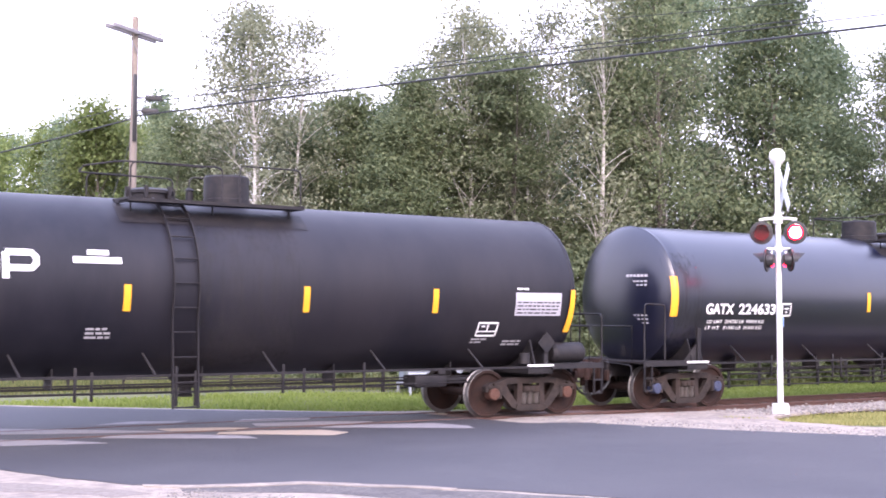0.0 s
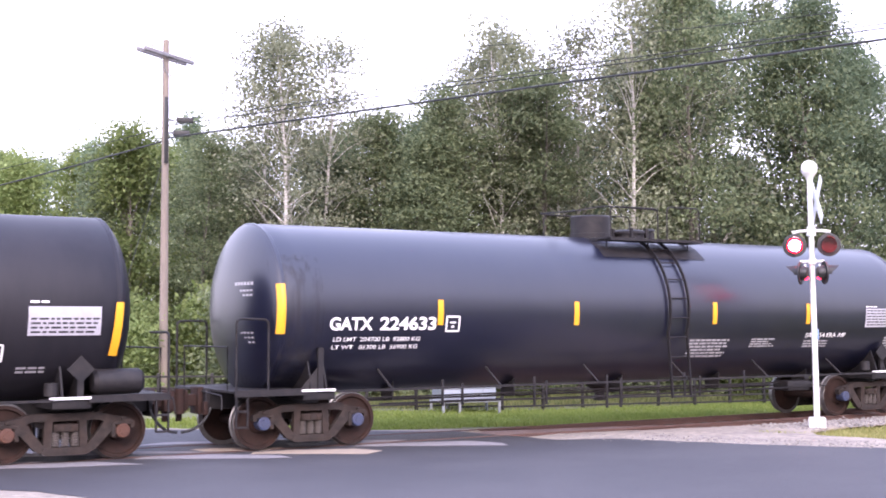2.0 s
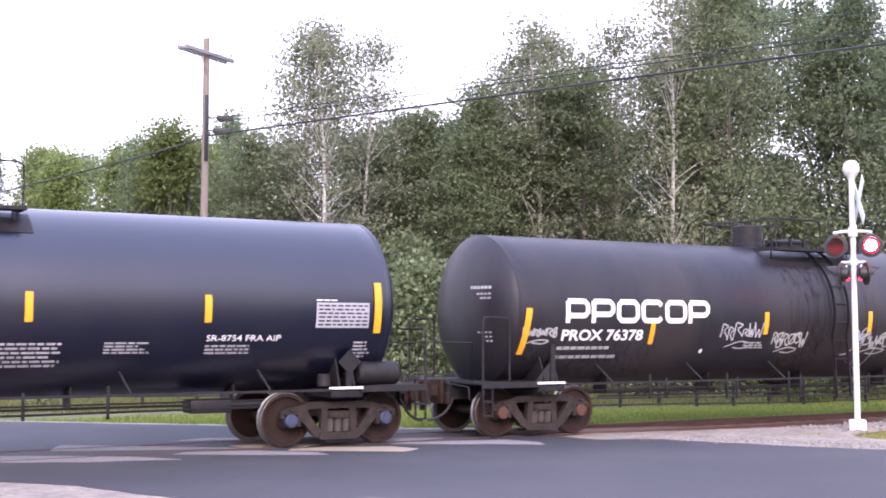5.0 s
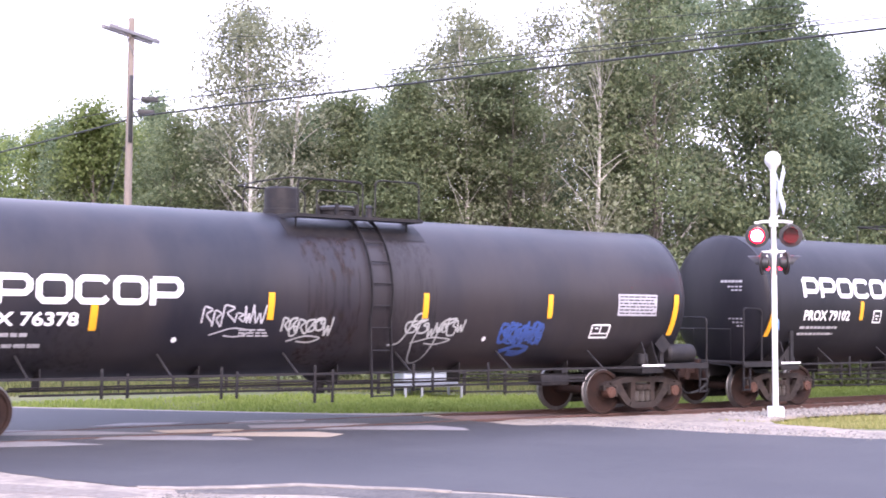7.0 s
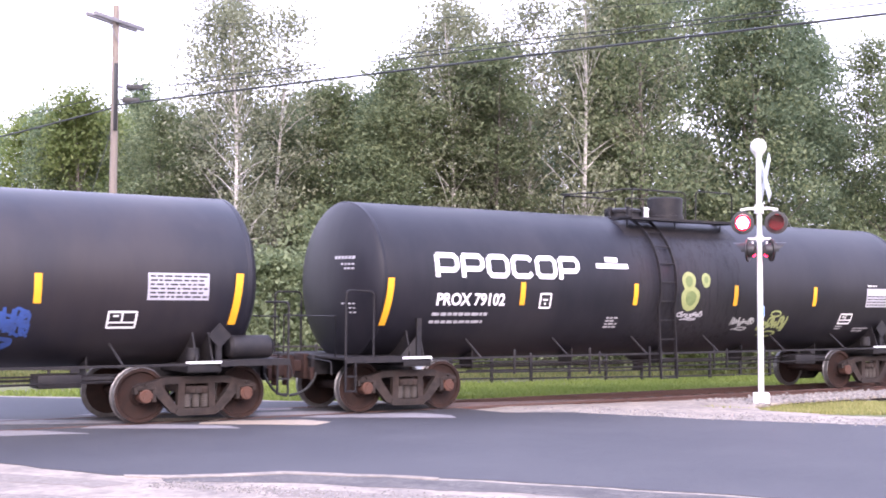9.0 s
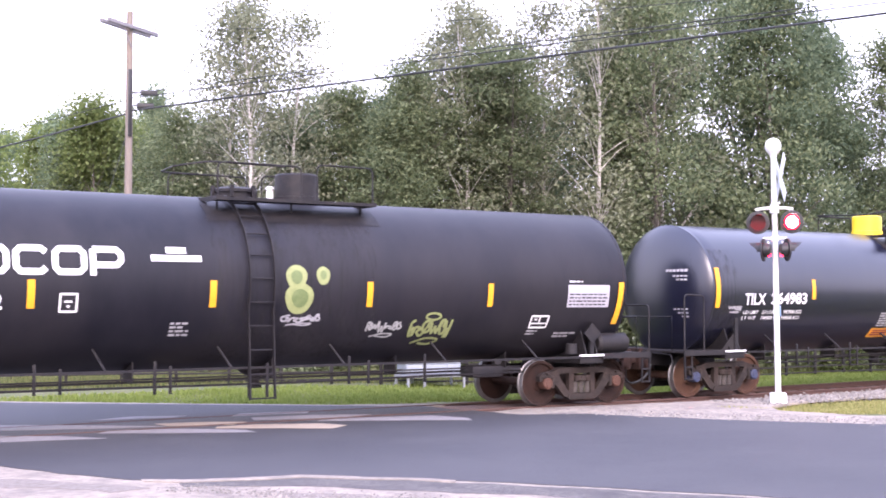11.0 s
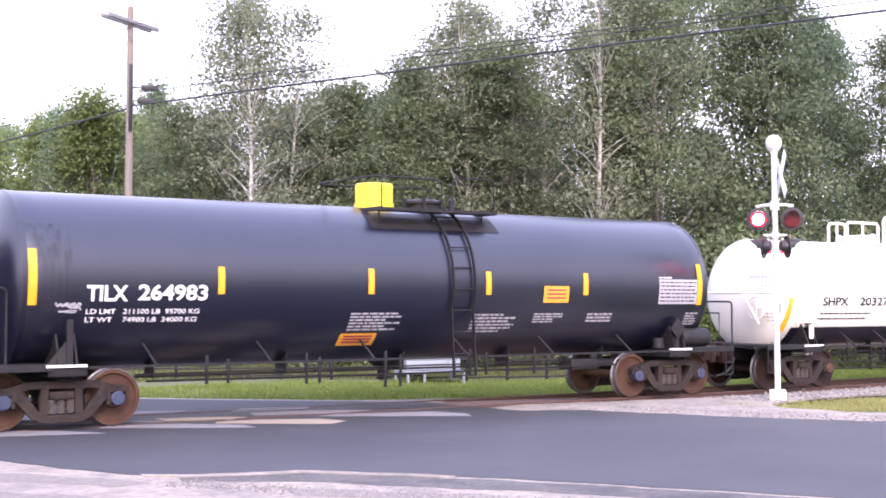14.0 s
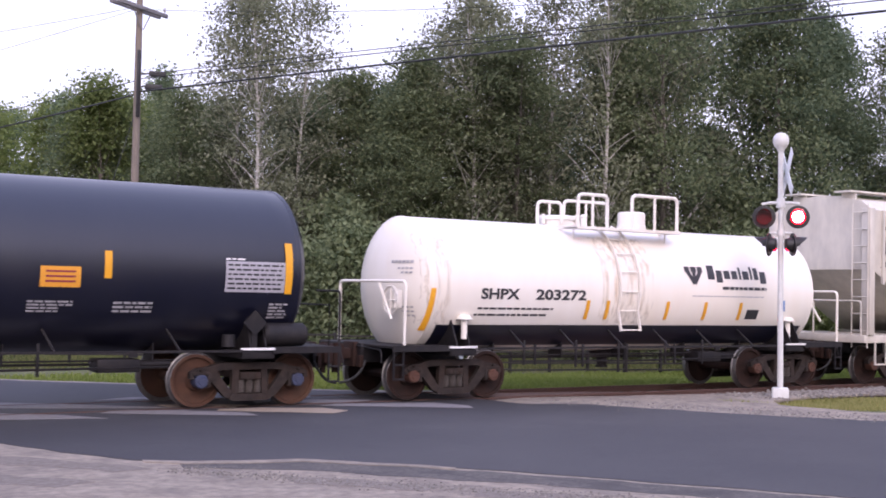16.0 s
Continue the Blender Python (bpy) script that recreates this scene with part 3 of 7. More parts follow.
# ---------------------------------------------------------------- trees
def make_tree(name, seed, height, radius, bare, mat, bark, label, clusters=190, per=48, leaf=0.13, lean=0.04, spread=0.42, conifer=False, category="tree", stems=1):
    """A tapered trunk with limbs, and a crown of many leaves in loose clumps."""
    rng = np.random.default_rng(seed)
    tree = empty(name, 0, 0, 0, label, category, "woods behind the track")
    bm = bmesh.new()
    r0 = 0.008 * height + 0.02
    paths = []
    for s in range(stems):
        bend = rng.normal(0, lean, 2) + (rng.normal(0, 0.10, 2) if stems > 1 else 0)
        pts = []
        for i in range(9):
            t = i / 8
            pts.append(Vector((bend[0] * height * t * t + 0.10 * math.sin(5 * t + seed + s), bend[1] * height * t * t + 0.10 * math.sin(4 * t + 2 * seed), height * 0.94 * t)))
        paths.append(pts)
        for i in range(8):
            ra, rb = r0 * (1 - i / 8.6), r0 * (1 - (i + 1) / 8.6)
            cyl(bm, pts[i], pts[i + 1], ra, rb, 8, False)
    centres = []
    while len(centres) < clusters:
        t = rng.random()
        z = bare + (height - bare) * t
        if conifer:
            rr = radius * (1.02 - t)
        else:
            rr = radius * (math.sin(math.pi * min(1, (0.12 + 0.88 * t)) ** 0.85) ** 0.7) * (0.85 + 0.3 * noise.noise((seed, z * 0.6, 1)))
        a = rng.uniform(0, 2 * math.pi)
        lobes = 0.78 + 0.35 * noise.noise((math.cos(a) * 1.3 + seed, math.sin(a) * 1.3, z * 0.35))
        d = rr * lobes * rng.random() ** 0.42
        if noise.noise((math.cos(a) * d * 0.55 + seed * 3, math.sin(a) * d * 0.55, z * 0.55)) < -0.22:
            continue
        p = paths[rng.integers(stems)][min(8, int(z / (height * 0.94) * 8))]
        centres.append(Vector((p.x + math.cos(a) * d, p.y + math.sin(a) * d, z)))
    for c in centres[:: max(1, clusters // 46)]:
        path = paths[rng.integers(stems)]
        zz = max(bare * 0.7, c.z - rng.uniform(0.5, 2.0) * (0.4 if conifer else 1))
        k = min(7, int(zz / (height * 0.94) * 8))
        f = zz / (height * 0.94) * 8 - k
        start = path[k].lerp(path[k + 1], min(1, f))
        mid = start.lerp(c, 0.5) + Vector((0, 0, 0.12 + 0.1 * rng.normal()))
        rl = r0 * 0.28 * (1.1 - zz / height)
        cyl(bm, start, mid, rl, rl * 0.7, 5, False)
        cyl(bm, mid, c, rl * 0.7, rl * 0.2, 5, False)
    part("trunk", bm, bark, tree)
    n = clusters * per
    cc = np.repeat(np.array(centres), per, axis=0) + rng.normal(0, spread, (n, 3)) * [1, 1, 0.55]
    s = rng.uniform(0.6, 1.25, n) * leaf
    up = rng.normal(size=(n, 3)) * 0.8 + [0, 0, 0.9]
    up /= np.linalg.norm(up, axis=1, keepdims=True)
    u = np.cross(up, rng.normal(size=(n, 3)))
    u /= np.linalg.norm(u, axis=1, keepdims=True)
    w = np.cross(up, u)
    u, w = u * s[:, None], w * (s * 0.55)[:, None]
    vs = np.stack([cc - u, cc + w, cc + u, cc - w], 1).reshape(-1, 3)
    keep = vs[:, 2] < 0.05
    vs[keep, 2] = 0.05
    mesh_from("crown", vs.tolist(), [(4 * i, 4 * i + 1, 4 * i + 2, 4 * i + 3) for i in range(n)], mat, tree)
    return tree


def build_woods():
    birch = make_tree("birch_tree", 11, 13.0, 2.7, 4.0, M_LEAF_GREY, M_BIRCH, "slender birch with white bark and thin crown", clusters=105, per=72, leaf=0.075, lean=0.02, spread=0.45)
    birch_b = make_tree("birch_tree", 23, 12.5, 3.2, 3.0, M_LEAF_GREY, M_BIRCH, "white-barked birch with silvery leaves", clusters=110, per=66, leaf=0.085, lean=0.03, spread=0.45, stems=2)
    maple = make_tree("maple_tree", 31, 13.5, 3.4, 1.4, M_LEAF_DARK, M_BARK, "tall leafy maple with a dense dark green crown", clusters=225, per=92, leaf=0.088)
    maple_b = make_tree("maple_tree", 47, 13.0, 3.1, 1.0, M_LEAF, M_BARK, "leafy green maple at the edge of the woods", clusters=210, per=92, leaf=0.084, stems=2)
    aspen = make_tree("aspen_tree", 53, 12.5, 2.6, 1.6, M_LEAF, M_BARK, "narrow aspen with pale trunk and green leaves", clusters=180, per=88, leaf=0.076)
    bright = make_tree("ash_tree", 61, 9.5, 2.8, 0.8, M_LEAF_BRIGHT, M_BARK, "yellow green young ash tree", clusters=190, per=92, leaf=0.088)
    fir = make_tree("fir_tree", 71, 11.0, 2.1, 0.6, M_LEAF_DARK, M_BARK, "dark pointed fir tree", clusters=170, per=76, leaf=0.088, spread=0.34, conifer=True)
    shrub = make_tree("shrub", 83, 3.4, 2.0, 0.15, M_LEAF, M_BARK, "leafy green shrub at the foot of the woods", clusters=100, per=70, leaf=0.085, spread=0.4, category="shrub", stems=3)
    shrub_b = make_tree("shrub", 97, 2.6, 1.7, 0.1, M_LEAF_BRIGHT, M_BARK, "yellow green shrub by the fence", clusters=80, per=66, leaf=0.085, spread=0.36, category="shrub", stems=3)
    kinds = dict(b=birch, c=birch_b, m=maple, n=maple_b, a=aspen, g=bright, f=fir, s=shrub, t=shrub_b)
    used = set()
    # kind, x, y, height against the model's, turn
    rows = [
        ("b", 17.6, 38.0, 0.94, 0), ("b", 18.6, 39.6, 0.99, 70), ("a", 16.0, 41.0, 0.71, 40), ("a", 22.8, 40.8, 0.82, 200),
        ("b", 25.3, 36.6, 1.03, 10), ("b", 26.6, 39.0, 1.03, 220), ("a", 24.0, 38.4, 0.82, 90), ("n", 27.4, 36.6, 0.84, 10), ("b", 29.2, 37.0, 1.06, 150),
        ("b", 29.6, 34.6, 1.14, 310), ("a", 31.2, 36.0, 1.00, 100), ("a", 31.6, 33.6, 1.25, 260), ("c", 33.2, 34.8, 1.30, 200),
        ("m", 35.5, 36.5, 1.18, 0), ("m", 38.2, 34.2, 1.14, 120), ("n", 36.6, 32.6, 1.13, 200), ("m", 41.0, 34.6, 1.04, 240), ("n", 42.4, 31.6, 0.91, 60), ("a", 44.0, 33.6, 1.07, 20),
        ("m", 46.5, 33.0, 0.93, 300),
        ("n", 19.0, 42.5, 0.64, 250), ("m", 22.0, 43.5, 0.65, 40), ("n", 25.8, 42.5, 0.78, 330), ("m", 30.0, 40.5, 0.81, 170), ("m", 33.8, 39.6, 1.00, 300), ("f", 23.4, 44.5, 0.95, 0),
        ("n", 13.4, 47.0, 0.64, 90), ("f", 15.2, 50.0, 0.89, 20), ("g", 14.6, 44.8, 0.99, 0), ("g", 11.2, 47.5, 0.89, 140), ("m", 9.2, 52.0, 0.61, 10), ("g", 8.0, 50.5, 0.91, 220),
        ("g", 12.4, 53.5, 0.98, 300), ("n", 16.8, 46.4, 0.68, 180), ("f", 10.4, 58.0, 0.88, 260), 
        ("m", 37.5, 41.0, 1.25, 70), ("n", 42.0, 38.5, 1.33, 220), ("m", 46.5, 38.0, 1.06, 20), ("m", 51.5, 36.5, 1.01, 190), ("m", 27.5, 46.0, 0.80, 110), ("n", 20.5, 48.5, 0.69, 10),
        ("g", 13.1, 58.5, 1.04, 30), ("m", 15.7, 60.0, 0.75, 70), ("g", 16.0, 55.7, 1.06, 10), ("n", 18.0, 57.2, 0.84, 140), ("m", 18.2, 54.0, 0.77, 190), ("g", 18.7, 51.7, 1.04, 260), ("f", 22.0, 58.0, 1.16, 0), ("n", 18.9, 48.4, 0.73, 60), ("g", 19.0, 46.2, 0.95, 110), ("m", 20.0, 45.8, 0.69, 20), ("n", 19.7, 42.6, 0.65, 300), ("m", 21.4, 41.8, 0.65, 80), ("a", 22.4, 40.2, 0.82, 30), ("n", 21.9, 38.1, 0.70, 100), ("m", 23.6, 39.4, 0.73, 200), ("a", 23.1, 37.4, 0.86, 10), ("n", 23.9, 43.9, 0.79, 280), ("m", 25.9, 40.4, 0.82, 340), ("n", 27.0, 38.5, 0.86, 20), ("b", 25.9, 38.9, 0.96, 140), ("b", 27.5, 38.1, 1.02, 60), ("b", 18.3, 41.1, 0.98, 200), ("b", 20.2, 40.2, 0.98, 260), ("b", 27.8, 36.6, 0.95, 0),
        ("m", 36.0, 45.0, 0.82, 30), ("n", 38.8, 45.4, 0.80, 120), ("m", 42.0, 42.0, 0.76, 200), ("n", 44.6, 41.6, 0.74, 310), ("m", 49.6, 38.9, 0.80, 10), ("n", 52.6, 38.4, 0.85, 90), ("n", 33.2, 44.6, 0.80, 240),
        # unseen near-side trees behind the road, added to darken the tanks' reflections
        ("m", -52.0, -16.0, 0.95, 0), ("n", -41.0, -19.0, 1.07, 47), ("m", -33.5, -22.0, 1.03, 94), ("m", -26.0, -17.5, 0.99, 141), ("n", -18.5, -20.5, 0.95, 188), ("m", -11.0, -16.0, 1.07, 235), ("m", -3.5, -19.0, 1.03, 282), ("n", 4.0, -22.0, 0.99, 329), ("m", 15.0, -17.5, 0.95, 16), ("m", 22.5, -20.5, 1.07, 63), ("n", 30.0, -16.0, 1.03, 110), ("m", 37.5, -19.0, 0.99, 157), ("m", 45.0, -22.0, 0.95, 204), ("n", 52.5, -17.5, 1.07, 251), ("m", 60.0, -20.5, 1.03, 298),
    ]
    shrubs = [("s", 15.2, 36.0, 1.0, 0), ("t", 13.0, 39.2, 1.1, 40), ("s", 17.4, 34.6, 1.05, 120), ("s", 19.6, 35.2, 1.25, 200), ("s", 21.8, 35.0, 1.15, 20), ("t", 23.4, 33.4, 1.0, 90), ("s", 24.2, 34.6, 1.3, 250),
              ("s", 26.4, 33.6, 1.2, 310), ("s", 28.4, 33.4, 1.3, 30), ("s", 30.4, 32.2, 1.2, 140), ("t", 31.2, 30.6, 0.9, 10), ("s", 32.6, 31.4, 1.3, 220), ("s", 34.8, 30.6, 1.3, 100), ("s", 37.0, 29.8, 1.2, 0), ("t", 35.4, 28.9, 0.8, 200),
              ("s", 39.4, 29.6, 1.3, 60), ("s", 42.0, 29.0, 1.25, 300), ("s", 44.8, 28.4, 1.2, 170), ("s", 47.6, 28.0, 1.2, 80), ("t", 13.2, 40.4, 1.25, 260), ("s", 13.2, 44.6, 1.2, 0), ("t", 15.6, 39.0, 1.3, 0), ("s", 20.4, 37.2, 1.5, 20), ("s", 25.4, 37.4, 1.6, 220),
              ("s", 30.6, 35.2, 1.6, 90), ("s", 35.2, 33.6, 1.6, 10), ("s", 40.4, 31.8, 1.5, 140), ("s", 14.2, 46.8, 1.3, 80), ("t", 11.8, 36.4, 0.9, 10), ("s", 50.5, 27.6, 1.2, 0)]
    for kind, x, y, k, turn in rows + shrubs:
        m = pose(x, y, lowland(x, y) - 0.05, 0, 0, turn)
        src = kinds[kind]
        if kind not in used:
            used.add(kind)
            ob = src
            ob.matrix_basis = m
        else:
            ob = copy_thing(src, m)
        ob.scale = (0.5 + 0.5 * k, 0.5 + 0.5 * k, k)


build_woods()


# ---------------------------------------------------------------- fence, bench, cabinet, house
def build_fence(points):
    for (ax, ay), (bx, by) in zip(points, points[1:]):
        n = int(math.hypot(bx - ax, by - ay) / 1.25)
        ang = math.degrees(math.atan2(by - ay, bx - ax))
        for i in range(n):
            t = i / n
            x, y = ax + (bx - ax) * t, ay + (by - ay) * t
            z = lowland(x, y)
            f = empty("fence_panel", x, y, z - 0.02, "dark brown timber rail fence section", "fence", "fence behind the track")
            f.matrix_basis = pose(x, y, z - 0.02, 0, 0, ang)
            bm = bmesh.new()
            box(bm, -0.04, 0.04, -0.04, 0.04, 0, 1.02, bevel=0.008)
            part("post", bm, M_FENCE, f)
            for zz in (0.10, 0.30, 0.60, 0.90):
                bm = bmesh.new()
                w = math.hypot(bx - ax, by - ay) / n
                box(bm, 0.0, w, -0.066, -0.040, zz, zz + 0.05, bevel=0.005)
                part("board", bm, M_FENCE, f)


build_fence([(3, 36.8), (10, 32.6), (18, 30.2), (30, 28.8), (50, 26.6)])


def build_shelter(x0, x1, y, turn):
    """A pale metal equipment cabinet on a low legged stand behind the track."""
    w = x1 - x0
    z = lowland((x0 + x1) / 2, y)
    c = empty("equipment_cabinet", x0, y, z, "pale blue-grey metal equipment cabinet on a low stand", "cabinet")
    c.matrix_basis = pose(x0, y, z, 0, 0, turn)
    bm = bmesh.new()
    box(bm, 0.06, w - 0.06, 0.12, 0.75, 0.36, 1.75, bevel=0.015)
    part("body", bm, M_CABINET, c)
    for col in range(2):
        a, b = (0.07, w * 0.72) if col == 0 else (w * 0.75, w - 0.07)
        for row in range(5):
            bm = bmesh.new()
            box(bm, a, b, 0.095, 0.118, 0.38 + row * 0.27, 0.62 + row * 0.27, bevel=0.006)
            part("panel", bm, M_CABINET, c)
    bm = bmesh.new()
    box(bm, 0.0, w, 0.05, 0.82, 1.75, 1.81, bevel=0.012)
    part("top", bm, M_CABINET, c)
    bm = bmesh.new()
    box(bm, 0.0, w, -0.10, 0.8, 0.29, 0.35, bevel=0.008)
    part("base_frame", bm, M_BENCH, c)
    for sx in (0.04, w * 0.30, w - 0.04):
        for sy in (-0.08, 0.72):
            bm = bmesh.new()
            box(bm, sx - 0.03, sx + 0.03, sy, sy + 0.06, -0.05, 0.29, bevel=0.005)
            part("leg", bm, M_BENCH, c)
    bm = bmesh.new()
    box(bm, -0.12, 0.0, 0.1, 0.5, 0.7, 1.55, bevel=0.02)
    cyl(bm, (-0.06, 0.05, 1.15), (-0.06, 0.16, 1.15), 0.09, seg=16)
    part("meter_box", bm, M_CABINET, c, "grey electric meter box")
    bm = bmesh.new()
    box(bm, 0.02, 0.34, 0.07, 0.08, 1.3, 1.5)
    part("warning_sign", bm, M_BONNET, c, "yellow warning sign")


build_shelter(17.88, 19.62, 28.7, -8)


def build_house(x, y, turn):
    h = empty("house", x, y, -0.1, "low brown house with white-framed window and grey roof", "house")
    h.matrix_basis = pose(x, y, -0.3, 0, 0, turn)
    h.scale = (0.86, 0.86, 0.86)
    bm = bmesh.new()
    box(bm, -4, 2.2, 0, 5, 0, 2.5)
    wall = part("wall", bm, M_HOUSE_DARK, h, "brown wood siding")
    bm = bmesh.new()
    prism(bm, [(-4.5, 2.45), (2.7, 2.45), (1.2, 3.75), (-3.0, 3.75)], -0.5, 5.5)
    part("roof", bm, M_ROOF, h)
    for i, wx in enumerate((-1.7, -0.35, 1.0)):
        bm = bmesh.new()
        for a, b_, c, d in ((-0.6, -0.5, 1.0, 2.2), (0.5, 0.6, 1.0, 2.2), (-0.5, 0.5, 1.0, 1.1), (-0.5, 0.5, 2.1, 2.2), (-0.03, 0.03, 1.1, 2.1), (-0.5, -0.03, 1.58, 1.62), (0.03, 0.5, 1.58, 1.62)):
            box(bm, wx + a, wx + b_, -0.08, -0.005, c, d)
        win = part("window", bm, M_HOUSE, wall, "white window frame")
        bm = bmesh.new()
        box(bm, wx - 0.5, wx + 0.5, -0.035, -0.02, 1.1, 2.1)
        part("pane", bm, M_GLASS, win)
    bm = bmesh.new()
    box(bm, -4.02, 2.22, -0.06, -0.004, 2.28, 2.46)
    part("fascia", bm, M_HOUSE, h)
    for z0, z1 in ((0.86, 0.985), (2.21, 2.275)):
        bm = bmesh.new()
        box(bm, -2.5, 1.75, -0.06, -0.004, z0, z1, bevel=0.006)
        part("trim_board", bm, M_HOUSE, h, "white window trim board")
    for x in (-1.025, 0.325, 1.72, 2.12):
        bm = bmesh.new()
        box(bm, x - 0.05, x + 0.05, -0.055, -0.003, 0.99 if x < 2 else 0.0, 2.2, bevel=0.006)
        part("trim_board", bm, M_HOUSE, h, "white window trim board")


build_house(9.58, 42.92, -14.0)


# ---------------------------------------------------------------- utility pole and wires
def build_pole():
    px, py = 12.93, 36.31
    z = lowland(px, py)
    p = empty("utility_pole", px, py, z, "weathered wooden utility pole with crossarm and cable boxes", "utility pole")
    bm = bmesh.new()
    lathe(bm, [(-0.3 + i * 1.115, 0.140 - i * 0.0050) for i in range(11)], 16, "z")
    part("pole", bm, M_POLE, p)
    turn = Matrix.Rotation(radians(34), 4, "Z")
    bm = bmesh.new()
    top = 10.26 - z
    box(bm, -1.2, 1.2, -0.18, -0.09, top - 0.06, top + 0.06, m=turn, bevel=0.01)
    box(bm, -1.2, 1.2, 0.09, 0.18, top - 0.06, top + 0.06, m=turn, bevel=0.01)
    part("crossarm", bm, M_ARM, p)
    for sx in (-1, 1):
        bm = bmesh.new()
        cyl(bm, turn @ Vector((sx * 0.45, -0.1, top - 0.05)), turn @ Vector((sx * 0.05, -0.12, top - 0.62)), 0.018, seg=6)
        part("brace", bm, M_ARM, p)
    for sx in (-1.12, -0.85, 1.08):
        bm = bmesh.new()
        q = turn @ Vector((sx, -0.13, top))
        cyl(bm, q + Vector((0, 0, 0.05)), q + Vector((0, 0, 0.13)), 0.018, seg=8)
        cyl(bm, q + Vector((0, 0, 0.12)), q + Vector((0, 0, 0.24)), 0.05, 0.035, seg=10)
        part("insulator", bm, M_INSULATOR, p)
    for zz, x0 in ((8.33, 0.32), (7.93, 0.22)):
        bm = bmesh.new()
        box(bm, x0, x0 + 0.5, -0.07, 0.07, zz - z - 0.08, zz - z + 0.08, m=Matrix.Rotation(radians(-20), 4, "Z"), bevel=0.02)
        tube(bm, [(0, 0, zz - z), (x0 * 0.9 + 0.05, -0.12, zz - z)], 0.02, 5)
        part("cable_box", bm, M_LAMP_BLACK, p, "black cable splice box")
    bm = bmesh.new()
    box(bm, -0.075, 0.035, -0.165, -0.095, 7.0 - z, 9.0 - z, bevel=0.01)
    part("conduit", bm, M_LAMP_BLACK, p)


def build_wires():
    def wire(a, b, sag, r, label, far_sag=None):
        bm = bmesh.new()
        a, b = Vector(a), Vector(b)
        pts = []
        for i in range(25):
            t = i / 24
            q = a.lerp(b, t)
            q.z -= 4 * sag * t * (1 - t)
            pts.append(q)
        tube(bm, pts, r, 5)
        link("cable", bm, M_WIRE, label=label)["category"] = "cable"
    pole = Vector((12.93, 36.31, 0))
    for z0, end, sag, r in WIRES:
        wire((pole.x, pole.y - 0.2, z0), end, sag, r, "black overhead cable strung from the pole")
    for z0, end, sag, r in WIRES_FAR:
        wire((pole.x, pole.y - 0.2, z0), end, sag, r, "black overhead cable strung from the pole")
    # a stay from the pole down to the ground
    bm = bmesh.new()
    tube(bm, [(12.9, 36.3, 7.2), (10.9, 36.9, -0.1)], 0.012, 5)
    tagged(link("guy_wire", bm, M_WIRE, label="thin steel stay wire beside the pole"), category="cable")


WIRES = [(7.75, (23.0, 9.5, 7.62), -0.03, 0.028), (8.13, (23.0, 9.5, 7.80), -0.02, 0.014), (8.25, (23.0, 9.5, 7.88), -0.02, 0.012), (10.20, (23.0, 9.5, 8.20), 0.50, 0.008)]
WIRES_FAR = [(7.70, (4.9, 65.7, 6.7), 0.25, 0.028), (8.10, (4.9, 65.9, 7.6), 0.25, 0.012), (10.25, (4.7, 65.7, 9.4), 0.2, 0.008), (10.30, (4.4, 66.0, 11.6), 0.2, 0.008)]
build_pole()
build_wires()


# ---------------------------------------------------------------- crossing signal
SIGNAL = Vector((20.33, 18.07, -0.04))
# added vanes that stand in for the lamps going dark
VANES = []


